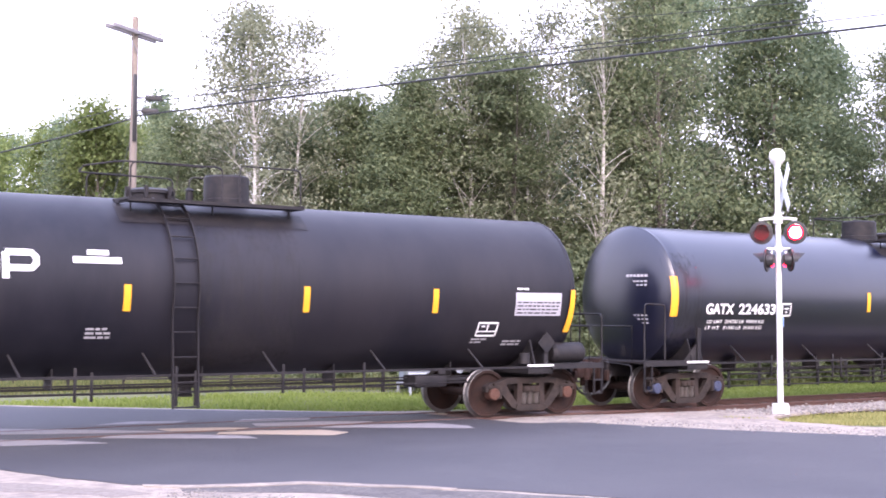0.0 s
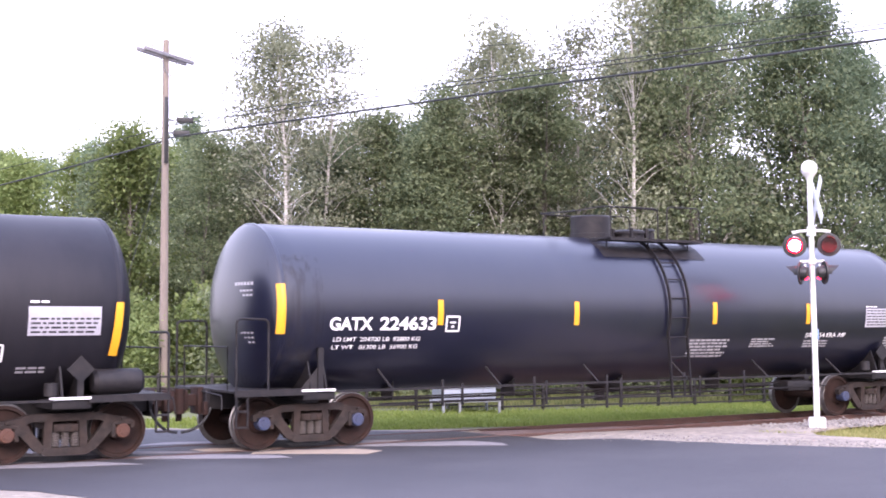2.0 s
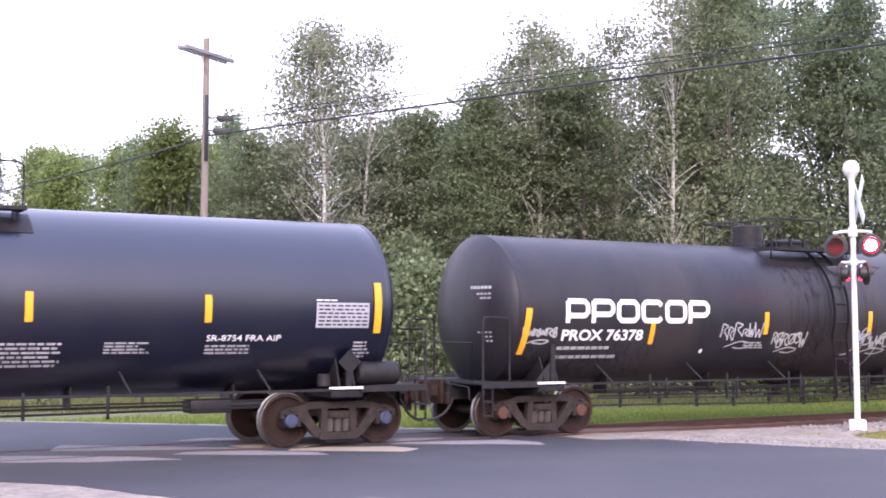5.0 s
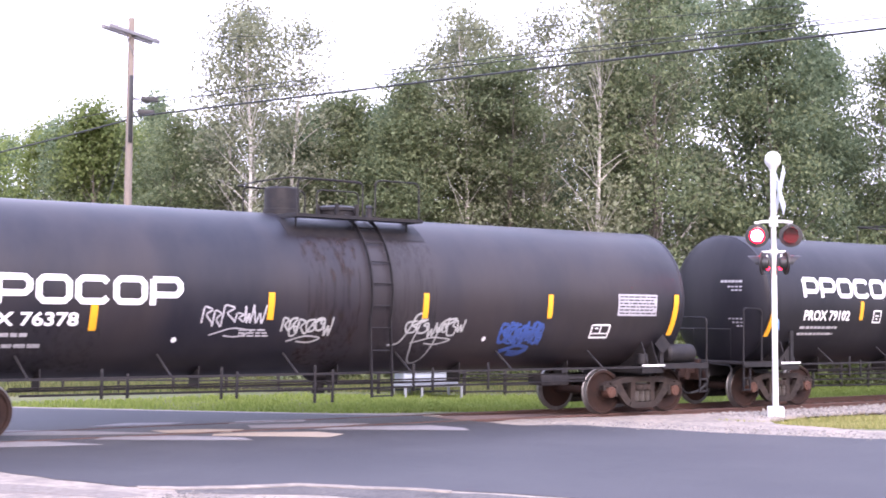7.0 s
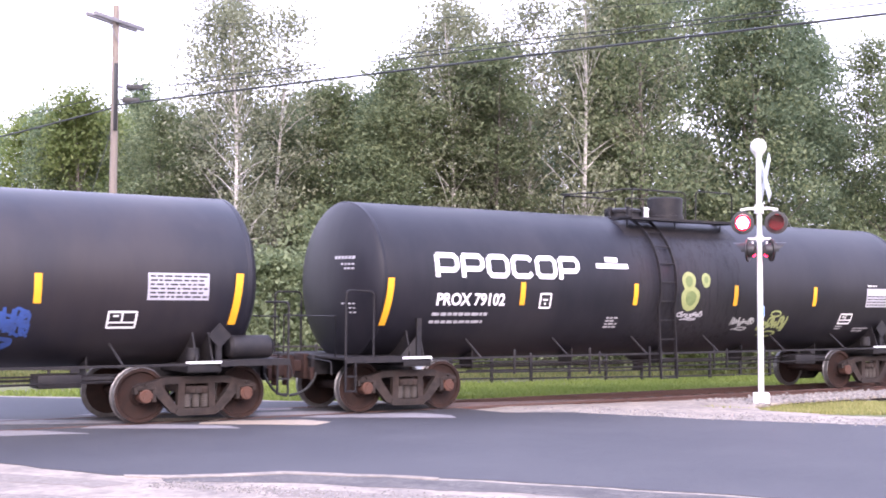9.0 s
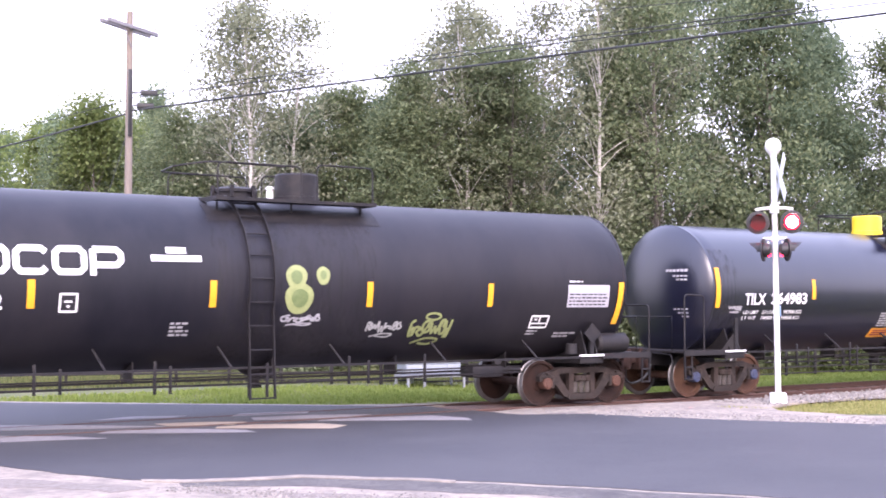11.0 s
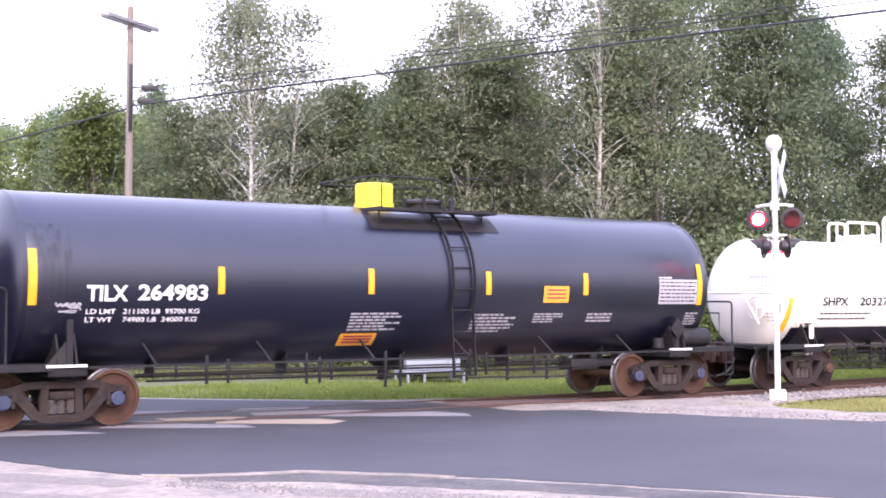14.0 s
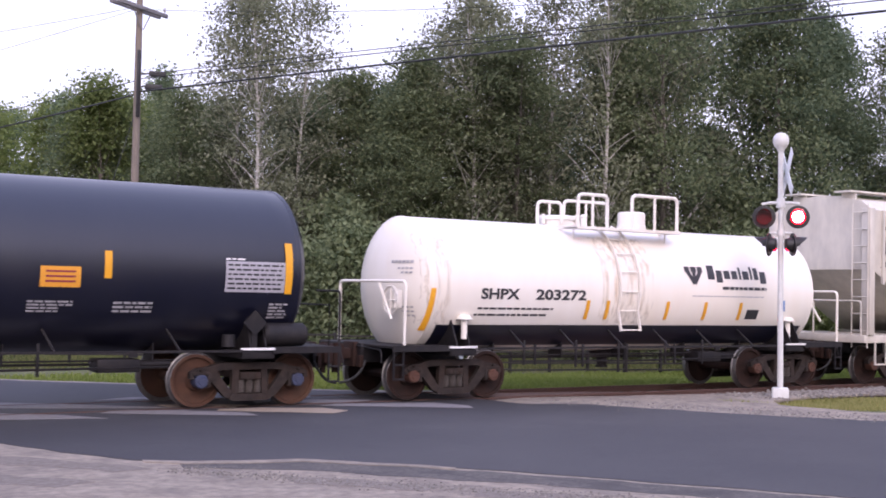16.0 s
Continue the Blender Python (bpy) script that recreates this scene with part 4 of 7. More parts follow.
def build_signal():
    s = empty("crossing_signal", *SIGNAL, "silver flashing railway crossing signal on a mast", "crossing signal")
    # the mast leans a little
    s.matrix_basis = Matrix.Translation(SIGNAL) @ Matrix.Rotation(radians(-0.45), 4, Vector((0.747, 0.665, 0))) @ Matrix.Rotation(radians(-46), 4, "Z")
    bm = bmesh.new()
    cyl(bm, (0, 0, 0.15), (0, 0, 5.2), 0.062, 0.055, 16)
    part("mast", bm, M_MAST, s)
    bm = bmesh.new()
    box(bm, -0.17, 0.17, -0.17, 0.17, -0.15, 0.22, bevel=0.03)
    part("base", bm, M_MAST, s)
    bm = bmesh.new()
    lathe(bm, [(5.12, 0.07), (5.18, 0.085), (5.22, 0.125), (5.28, 0.158), (5.36, 0.168), (5.44, 0.148), (5.50, 0.09), (5.52, 0.02)], 24, "z")
    part("bell", bm, M_MAST, s, "white dome bell")
    # crossbuck, seen almost edge-on
    for a in (-45, 45):
        bm = bmesh.new()
        m = Matrix.Translation((0.12, -0.09 - (0.006 if a > 0 else 0), 4.66)) @ Matrix.Rotation(radians(-79), 4, "Z") @ Matrix.Rotation(radians(a), 4, "Y")
        box(bm, -0.61, 0.61, -0.006, 0.006, -0.115, 0.115, m=m, bevel=0.003)
        part("crossbuck_blade", bm, M_SIGNWHITE, s, "white crossbuck blade")
    # crossarm
    bm = bmesh.new()
    tube(bm, [(-0.38, -0.02, 4.02), (-0.2, -0.02, 4.05), (0.2, -0.02, 4.05), (0.38, -0.02, 4.02)], 0.035, 8)
    cyl(bm, (0, -0.0, 3.95), (0, 0, 4.14), 0.10, 0.085, 14)
    part("lamp_arm", bm, M_MAST, s)
    bm = bmesh.new()
    tube(bm, [(-0.24, -0.02, 3.42), (0.24, -0.02, 3.42)], 0.03, 8)
    cyl(bm, (0, 0, 3.36), (0, 0, 3.48), 0.085, seg=14)
    part("lamp_arm", bm, M_MAST, s)

    def lamp(x, z, turn, lit, vane):
        m = Matrix.Translation((x, -0.1, z)) @ Matrix.Rotation(radians(turn), 4, "Z")
        bm = bmesh.new()
        lathe(bm, [(0.02, 0.235), (0.0, 0.24), (-0.015, 0.235), (-0.02, 0.16), (0.0, 0.15)], 28, "y")
        lathe(bm, [(0.16, 0.05), (0.15, 0.12), (0.05, 0.155), (0.0, 0.155)], 24, "y")
        n = 14
        ring_a, ring_b = [], []
        for i in range(n + 1):
            t = math.pi * (i / n) * 1.15 - 0.24
            ring_a.append(bm.verts.new((math.cos(t) * 0.165, -0.02, math.sin(t) * 0.165)))
            ring_b.append(bm.verts.new((math.cos(t) * 0.15, -0.30 * (0.35 + 0.65 * max(0, math.sin(t))), math.sin(t) * 0.16)))
        for i in range(n):
            bm.faces.new((ring_a[i], ring_a[i + 1], ring_b[i + 1], ring_b[i]))
        bmesh.ops.transform(bm, matrix=m, verts=bm.verts[:])
        unit = part("lamp_unit", bm, M_LAMP_BLACK, s, "black round lamp hood")
        bm = bmesh.new()
        lathe(bm, [(-0.022, 0.152), (-0.035, 0.13), (-0.045, 0.08), (-0.048, 0.01)], 24, "y")
        bmesh.ops.transform(bm, matrix=m, verts=bm.verts[:])
        part("lens", bm, lit, unit, "round red lens")
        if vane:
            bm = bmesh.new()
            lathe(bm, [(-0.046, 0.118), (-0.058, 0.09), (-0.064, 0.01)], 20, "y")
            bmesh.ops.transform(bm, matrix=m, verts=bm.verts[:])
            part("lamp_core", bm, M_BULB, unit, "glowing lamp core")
        bm = bmesh.new()
        tube(bm, [m @ Vector((0, 0.1, 0.0)), m @ Vector((0, 0.1, 0.25)) if z > 3.5 else m @ Vector((0, 0.1, 0.18))], 0.022, 6)
        part("bracket", bm, M_MAST, unit)
        # added vane, no real signal part: covers the always glowing lens
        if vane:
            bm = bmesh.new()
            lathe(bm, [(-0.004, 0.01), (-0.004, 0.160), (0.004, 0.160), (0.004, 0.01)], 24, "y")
            v = part("flasher_vane", bm, M_VANE, unit, "added dark red vane that hides the lit lens")
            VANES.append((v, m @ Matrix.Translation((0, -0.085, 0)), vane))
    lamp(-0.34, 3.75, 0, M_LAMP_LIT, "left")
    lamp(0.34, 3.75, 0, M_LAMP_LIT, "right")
    lamp(-0.24, 3.18, -105, M_LAMP_DIM, None)
    lamp(0.24, 3.18, 105, M_LAMP_DIM, None)
    for sx in (-0.13, 0.13):
        bm = bmesh.new()
        lathe(bm, [(-0.17, 0.01), (-0.165, 0.035), (-0.13, 0.045), (-0.12, 0.045)], 14, "y")
        bmesh.ops.translate(bm, vec=(sx, -0.02, 3.08), verts=bm.verts[:])
        part("side_light", bm, M_LAMP_DIM, s, "small red side light")
    bm = bmesh.new()
    box(bm, 0.05, 0.09, -0.045, 0.045, 1.80, 2.02, bevel=0.006)
    part("notice_plate", bm, material("blue notice plate", (0.12, 0.22, 0.42), 0.5, other=(0.4, 0.42, 0.45), scale=14), s, "small blue notice plate")


build_signal()


# ---------------------------------------------------------------- train: shared running gear
def wheelset_mesh(name, wheel, cap):
    bm = bmesh.new()
    marks = []

    def add(profile, seg, mat_index, caps=True):
        before = len(bm.faces)
        rings = []
        for a, r in profile:
            rings.append([bm.verts.new((math.cos(2 * math.pi * k / seg) * r, a, math.sin(2 * math.pi * k / seg) * r)) for k in range(seg)])
        new_faces = []
        for ra, rb in zip(rings, rings[1:]):
            for k in range(seg):
                new_faces.append(bm.faces.new((ra[k], ra[(k + 1) % seg], rb[(k + 1) % seg], rb[k])))
        if caps:
            new_faces.append(bm.faces.new(rings[0]))
            new_faces.append(bm.faces.new(rings[-1]))
        for f in new_faces:
            f.material_index = mat_index
        bmesh.ops.recalc_face_normals(bm, faces=new_faces)

    add([(-0.98, 0.085), (0.98, 0.085)], 12, 0)
    for s in (-1, 1):
        add([(s * 0.69, 0.40), (s * 0.70, 0.478), (s * 0.722, 0.482), (s * 0.735, 0.462)], 40, 1, False)
        add([(s * 0.735, 0.462), (s * 0.745, 0.457), (s * 0.828, 0.452), (s * 0.832, 0.446)], 40, 1, False)
        add([(s * 0.70, 0.44), (s * 0.838, 0.444), (s * 0.836, 0.39), (s * 0.80, 0.37), (s * 0.775, 0.30), (s * 0.80, 0.18), (s * 0.85, 0.15), (s * 0.86, 0.10)], 40, 0)
        add([(s * 0.90, 0.115), (s * 1.09, 0.115), (s * 1.105, 0.10), (s * 1.105, 0.06), (s * 1.115, 0.055)], 16, 2)
        for k in range(3):
            a = 2.094 * k
            before = set(bm.faces)
            cyl(bm, (math.cos(a) * 0.07, s * 1.10, math.sin(a) * 0.07), (math.cos(a) * 0.07, s * 1.125, math.sin(a) * 0.07), 0.016, seg=6)
            for f in set(bm.faces) - before:
                f.material_index = 2
    me = bpy.data.meshes.new(name)
    bm.to_mesh(me)
    bm.free()
    for m in (wheel, M_TREAD, cap):
        me.materials.append(m)
    me.shade_smooth()
    me.set_sharp_from_angle(angle=radians(35))
    return me


def as_mesh(name, bm, mat):
    ob = link(name, bm, mat)
    me = ob.data
    bpy.data.objects.remove(ob)
    return me


def sideframe_mesh():
    """A cast side frame: arched top, two windows, spring seat."""
    bm = bmesh.new()
    y0, y1 = -0.065, 0.065
    prism(bm, [(-1.08, 0.50), (-1.08, 0.60), (-0.98, 0.665), (-0.78, 0.69), (-0.55, 0.76), (0.55, 0.76), (0.78, 0.69), (0.98, 0.665), (1.08, 0.60), (1.08, 0.50),
               (1.02, 0.50), (1.0, 0.575), (0.80, 0.585), (0.66, 0.60), (0.5, 0.645), (-0.5, 0.645), (-0.66, 0.60), (-0.80, 0.585), (-1.0, 0.575), (-1.02, 0.50)], y0, y1)
    for s in (-1, 1):
        o = [(s * 0.76, 0.62), (s * 0.60, 0.63), (s * 0.52, 0.50), (s * 0.30, 0.23), (s * 0.36, 0.155), (s * 0.46, 0.19), (s * 0.70, 0.45), (s * 0.755, 0.46)]
        prism(bm, o if s > 0 else o[::-1], y0 + 0.006, y1 - 0.006)
        o = [(s * 0.20, 0.70), (s * 0.32, 0.70), (s * 0.34, 0.22), (s * 0.22, 0.22)]
        prism(bm, o if s > 0 else o[::-1], y0 + 0.012, y1 - 0.012)
        box(bm, s * 0.89 - 0.15, s * 0.89 + 0.15, -0.085, 0.085, 0.555, 0.62, bevel=0.012)
        box(bm, s * 0.745 - 0.035, s * 0.745 + 0.035, -0.075, 0.075, 0.36, 0.60, bevel=0.01)
        box(bm, s * 0.89 - 0.03, s * 0.89 + 0.03, -0.11, 0.02, 0.62, 0.665, bevel=0.008)
    prism(bm, [(-0.38, 0.15), (-0.3, 0.12), (0.3, 0.12), (0.38, 0.15), (0.34, 0.24), (-0.34, 0.24)], y0 - 0.012, y1 + 0.012)
    bmesh.ops.recalc_face_normals(bm, faces=bm.faces[:])
    return as_mesh("sideframe", bm, M_GRIME)


def spring_mesh():
    bm = bmesh.new()
    turns, seg = 6, 10
    pts = [(0.058 * math.cos(2 * math.pi * i / seg), 0.058 * math.sin(2 * math.pi * i / seg), 0.245 + 0.22 * i / (turns * seg)) for i in range(turns * seg + 1)]
    tube(bm, pts, 0.015, 5)
    return as_mesh("spring", bm, M_SPRING)


def bolster_mesh():
    bm = bmesh.new()
    box(bm, -0.19, 0.19, -1.09, 1.09, 0.475, 0.60, bevel=0.02)
    box(bm, -0.24, 0.24, -0.5, 0.5, 0.58, 0.72, bevel=0.03)
    for s in (-1, 1):
        for x in (-0.12, 0.0, 0.12):
            box(bm, x - 0.035, x + 0.035, s * 1.085 - 0.02, s * 1.085 + 0.02, 0.49, 0.58, bevel=0.006)
    return as_mesh("truck", bm, M_GRIME)


SIDEFRAME, SPRING, BOLSTER = sideframe_mesh(), spring_mesh(), bolster_mesh()
WHEELS = {"rust": wheelset_mesh("wheelset", M_WHEEL, M_CAP_RUST), "blue": wheelset_mesh("wheelset", M_WHEEL, M_CAP_BLUE), "orange": wheelset_mesh("wheelset", M_WHEEL_RUST, M_CAP_BLUE)}
WHEELSETS, CARS = [], []


def add_truck(car, x, wheels):
    t = new("truck", BOLSTER)
    t.parent = car
    t.matrix_basis = pose(x, 0, 0)
    tagged(t, label="cast steel truck with two wheelsets")
    for s in (-1, 1):
        f = new("sideframe", SIDEFRAME)
        f.parent = t
        f.matrix_basis = pose(0, s * 1.0, 0, 0, 0, 0 if s < 0 else 180)
        for gx in (-0.15, 0.0, 0.15):
            g = new("spring", SPRING)
            g.parent = t
            g.matrix_basis = pose(gx, s * 1.0, 0)
    for dx in (-0.89, 0.89):
        w = new("wheelset", WHEELS[wheels])
        w.parent = t
        tagged(w, label="rusty steel wheels on an axle")
        WHEELSETS.append((w, dx, random.uniform(0, 80)))


def add_coupler(car, x, s):
    """Draft sill end, knuckle coupler, uncoupling lever and hose; s = +1 at the far end."""
    bm = bmesh.new()
    box(bm, x - s * 2.6, x - s * 0.45, -0.24, 0.24, 0.68, 1.02, bevel=0.015)
    box(bm, x - s * 0.50, x - s * 0.42, -0.34, 0.34, 0.62, 1.04, bevel=0.01)
    part("draft_sill", bm, M_BLACK, car)
    bm = bmesh.new()
    box(bm, x - s * 0.62, x - s * 0.14, -0.10, 0.10, 0.74, 0.94, bevel=0.02)
    box(bm, x - s * 0.20, x + s * 0.0, -0.22 * s, 0.14 * s, 0.66, 1.02, bevel=0.04)
    cyl(bm, (x - s * 0.03, 0.14 * s, 0.62), (x - s * 0.03, 0.14 * s, 1.04), 0.09, seg=12)
    box(bm, x - s * 0.46, x - s * 0.34, -0.20, 0.20, 0.60, 1.06, bevel=0.02)
    box(bm, x - s * 0.14, x - s * 0.04, 0.02, 0.08, 0.48, 0.70, bevel=0.01)
    box(bm, x - s * 0.44, x - s * 0.36, -0.42, -0.30, 0.60, 0.82, bevel=0.015)
    part("coupler", bm, M_RUST, car, "rust-brown knuckle coupler")
    bm = bmesh.new()
    y = -0.38
    pts = [(x - s * 0.50, y, 0.72), (x - s * 0.42, y - 0.02, 0.56), (x - s * 0.30, y, 0.42), (x - s * 0.15, y + 0.05, 0.34), (x - s * 0.0, y + 0.08, 0.32)]
    tube(bm, rounded(pts, 0.12), 0.026, 8)
    part("air_hose", bm, M_HOSE, car)
    bm = bmesh.new()
    tube(bm, rounded([(x - s * 0.4, -0.1, 1.0), (x - s * 0.38, -0.6, 0.98), (x - s * 0.38, -1.15, 0.95), (x - s * 0.36, -1.2, 0.72)], 0.06), 0.013, 6)
    part("cut_lever", bm, M_BLACK, car)


HEAD = 0.42


def head_depth(q):
    """How far a head stands out at the fraction q of its radius."""
    return max(0.0, 1 - q ** 2.4) ** 0.72


def add_tank(car, spec, half):
    """The tank shell with its dished heads and weld rings."""
    r, zc = spec["r"], spec["zc"]
    end = spec["end"]
    depth = HEAD
    left = []
    for i in range(17):
        q = math.sin(math.pi / 2 * i / 16) if i else 0.002
        left.append((-end + depth - depth * head_depth(q), r * q))
    rings = [(-end + depth + (2 * end - 2 * depth) * i / 40, r) for i in range(1, 40)]
    prof = left + rings + [(-a, b) for a, b in left[::-1]]
    bm = bmesh.new()
    lathe(bm, prof, 72, "x")
    bmesh.ops.translate(bm, vec=(0, 0, zc), verts=bm.verts[:])
    tank = part("tank", bm, spec["paint"], car, spec.get("tank_label", ""))
    for x in (-end + depth + 0.02, end - depth - 0.02):
        bm = bmesh.new()
        lathe(bm, [(x - 0.05, r - 0.01), (x - 0.03, r + 0.006), (x + 0.03, r + 0.006), (x + 0.05, r - 0.01)], 72, "x")
        bmesh.ops.translate(bm, vec=(0, 0, zc), verts=bm.verts[:])
        part("head_seam", bm, spec["paint"], car)
    return tank


def on_tank(spec, x, z, off):
    r, zc = spec["r"] + off, spec["zc"]
    over = (abs(x) - (spec["end"] - HEAD)) / HEAD
    if over > 0:
        r *= (1 - min(0.98, over) ** (1 / 0.72)) ** (1 / 2.4)
    return Vector((x, -math.sqrt(max(0.01, r * r - (z - zc) ** 2)), z))


def patch(bm, spec, x0, x1, z0, z1, off=0.007, slant=0.0, cols=1):
    """A thin plate bent onto the tank's near side."""
    n = max(1, int(abs(z1 - z0) / 0.07))

    def sheet_at(o):
        return [[bm.verts.new(on_tank(spec, x0 + (x1 - x0) * j / cols + slant * i / n, z0 + (z1 - z0) * i / n, o)) for j in range(cols + 1)] for i in range(n + 1)]
    front, back = sheet_at(off), sheet_at(off - 0.005)
    for i in range(n):
        for j in range(cols):
            bm.faces.new((front[i][j], front[i][j + 1], front[i + 1][j + 1], front[i + 1][j]))
        bm.faces.new((front[i][0], front[i + 1][0], back[i + 1][0], back[i][0]))
        bm.faces.new((front[i][cols], back[i][cols], back[i + 1][cols], front[i + 1][cols]))
    for j in range(cols):
        bm.faces.new((front[0][j], back[0][j], back[0][j + 1], front[0][j + 1]))
        bm.faces.new((front[n][j], front[n][j + 1], back[n][j + 1], back[n][j]))


def stroke(bm, spec, pts, w, off=0.006, closed=False):
    """A painted line on the tank through (x, z) points."""
    fine = []
    src = pts + pts[:1] if closed else pts
    for (ax, az), (bx, bz) in zip(src, src[1:]):
        n = max(1, int(math.hypot(bx - ax, bz - az) / 0.05))
        fine += [(ax + (bx - ax) * i / n, az + (bz - az) * i / n) for i in range(n)]
    fine.append(src[-1])
    rows = []
    for i, (x, z) in enumerate(fine):
        if closed:
            ax, az = fine[i - 1] if i else fine[-2]
            bx, bz = fine[i + 1] if i + 1 < len(fine) else fine[1]
        else:
            ax, az = fine[max(0, i - 1)]
            bx, bz = fine[min(len(fine) - 1, i + 1)]
        d = math.hypot(bx - ax, bz - az) or 1
        nx, nz = -(bz - az) / d * w / 2, (bx - ax) / d * w / 2
        rows.append((bm.verts.new(on_tank(spec, x - nx, z - nz, off)), bm.verts.new(on_tank(spec, x + nx, z + nz, off))))
    for (a, b), (c, d) in zip(rows, rows[1:]):
        bm.faces.new((a, c, d, b))


def lettering(car, spec, text, x0, x1, z0, z1, mat, bold=0.012, name="lettering"):
    """Painted letters bent onto the tank between x0 and x1, z0 and z1."""
    cu = bpy.data.curves.new("letters", "FONT")
    cu.body, cu.offset, cu.resolution_u = text, bold, 3
    tmp = new("letters", cu)
    bpy.context.view_layer.update()
    me = bpy.data.meshes.new_from_object(tmp.evaluated_get(bpy.context.evaluated_depsgraph_get()))
    bpy.data.objects.remove(tmp)
    co = np.array([v.co[:] for v in me.vertices])
    lo, hi = co.min(0), co.max(0)
    for v in me.vertices:
        x = x0 + (v.co.x - lo[0]) / (hi[0] - lo[0]) * (x1 - x0)
        z = z0 + (v.co.y - lo[1]) / (hi[1] - lo[1]) * (z1 - z0)
        v.co = on_tank(spec, x, z, 0.009)
    me.materials.clear()
    me.materials.append(mat)
    if z1 - z0 < 0.15:
        ob = new(name, me)
        ob.parent = car
        tagged(ob, label="painted car lettering")["kind"] = "stuff"
        return
    bm = bmesh.new()
    bm.from_mesh(me)
    left = set(bm.verts)
    while left:
        group, todo = set(), [left.pop()]
        while todo:
            v = todo.pop()
            group.add(v)
            for e in v.link_edges:
                w = e.other_vert(v)
                if w in left:
                    left.discard(w)
                    todo.append(w)
        idx = {v: i for i, v in enumerate(group)}
        faces = {f for v in group for f in v.link_faces}
        mesh_from("character", [v.co[:] for v in idx], [tuple(idx[v] for v in f.verts) for f in faces], mat, car, "painted car lettering")
    bm.free()


def bars(car, spec, x0, x1, z0, z1, lines, mat, seed=0, name="stencil"):
    """Small writing as plain bars."""
    rng = random.Random(seed * 77 + 5)
    bm = bmesh.new()
    h = (z1 - z0) / lines
    for i in range(lines):
        z = z1 - (i + 0.5) * h
        x, stop = x0, x1 - (x1 - x0) * rng.choice((0, 0.05, 0.15, 0.3))
        while x < stop - 0.02:
            w = min(rng.uniform(0.06, 0.2), stop - x)
            patch(bm, spec, x, x + w, z - h * 0.27, z + h * 0.27)
            x += w + 0.03
    part(name, bm, mat, car, "small stencilled writing")["kind"] = "stuff"


def data_plate(car, spec, x0, x1, z0, z1, worn=False):
    bm = bmesh.new()
    patch(bm, spec, x0, x1, z0, z1)
    plate = part("data_panel", bm, M_PLATE, car, "pale panel of stencilled data")
    bm = bmesh.new()
    rows = 6
    for i in range(rows):
        if worn and i < 2:
            continue
        z = z1 - (i + 0.75) * (z1 - z0) / (rows + 0.6)
        x = x0 + 0.04
        while x < x1 - 0.08:
            w = random.uniform(0.05, 0.15)
            patch(bm, spec, x, min(x + w, x1 - 0.03), z - 0.018, z + 0.012, 0.012)
            x += w + 0.03
    part("data_line", bm, M_INK, plate)


def class_box(car, spec, x0, x1, z0, z1, double=False):
    bm = bmesh.new()
    stroke(bm, spec, [(x0, z0), (x1, z0), (x1, z1), (x0, z1)], 0.035, closed=True)
    if double:
        xm = (x0 + x1) / 2
        stroke(bm, spec, [(xm, z0 + 0.08), (xm, z1)], 0.03)
        stroke(bm, spec, [(x0, z0 + 0.08), (x1, z0 + 0.08)], 0.025)
        patch(bm, spec, x0 + 0.08, xm - 0.06, z1 - 0.08, z1 - 0.05)
    else:
        patch(bm, spec, x0 + 0.07, x1 - 0.07, z0 + 0.14, z0 + 0.17)
        patch(bm, spec, x0 + 0.11, x1 - 0.11, z0 + 0.06, z0 + 0.10)
    part("class_box", bm, M_WHITE, car, "white outlined stencil box")


def brand_blocks(car, spec, x0, x1, z0, z1, mat, n=6):
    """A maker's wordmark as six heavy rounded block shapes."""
    w = (x1 - x0) / n
    t = 0.10
    for i in range(n):
        a, b = x0 + i * w + t / 2 + 0.02, x0 + (i + 1) * w - t / 2 - 0.02
        lo, hi = z0 + t / 2, z1 - t / 2
        k = 0.07
        bm = bmesh.new()
        if i in (0, 1, 5):
            lo2 = z0 + (z1 - z0) * (0.30 if i == 0 else 0.36)
            stroke(bm, spec, [(a, lo2), (b - k, lo2), (b, lo2 + k), (b, hi - k), (b - k, hi), (a, hi)], t)
            stroke(bm, spec, [(a, z0), (a, hi)], t, 0.0065)
        elif i == 3:
            stroke(bm, spec, [(b, hi - 0.06), (b - k, hi), (a + k, hi), (a, hi - k), (a, lo + k), (a + k, lo), (b - k, lo), (b, lo + 0.06)], t)
        else:
            stroke(bm, spec, [(a + k, lo), (b - k, lo), (b, lo + k), (b, hi - k), (b - k, hi), (a + k, hi), (a, hi - k), (a, lo + k)], t, closed=True)
        part("wordmark_block", bm, mat, car, "heavy white wordmark block")


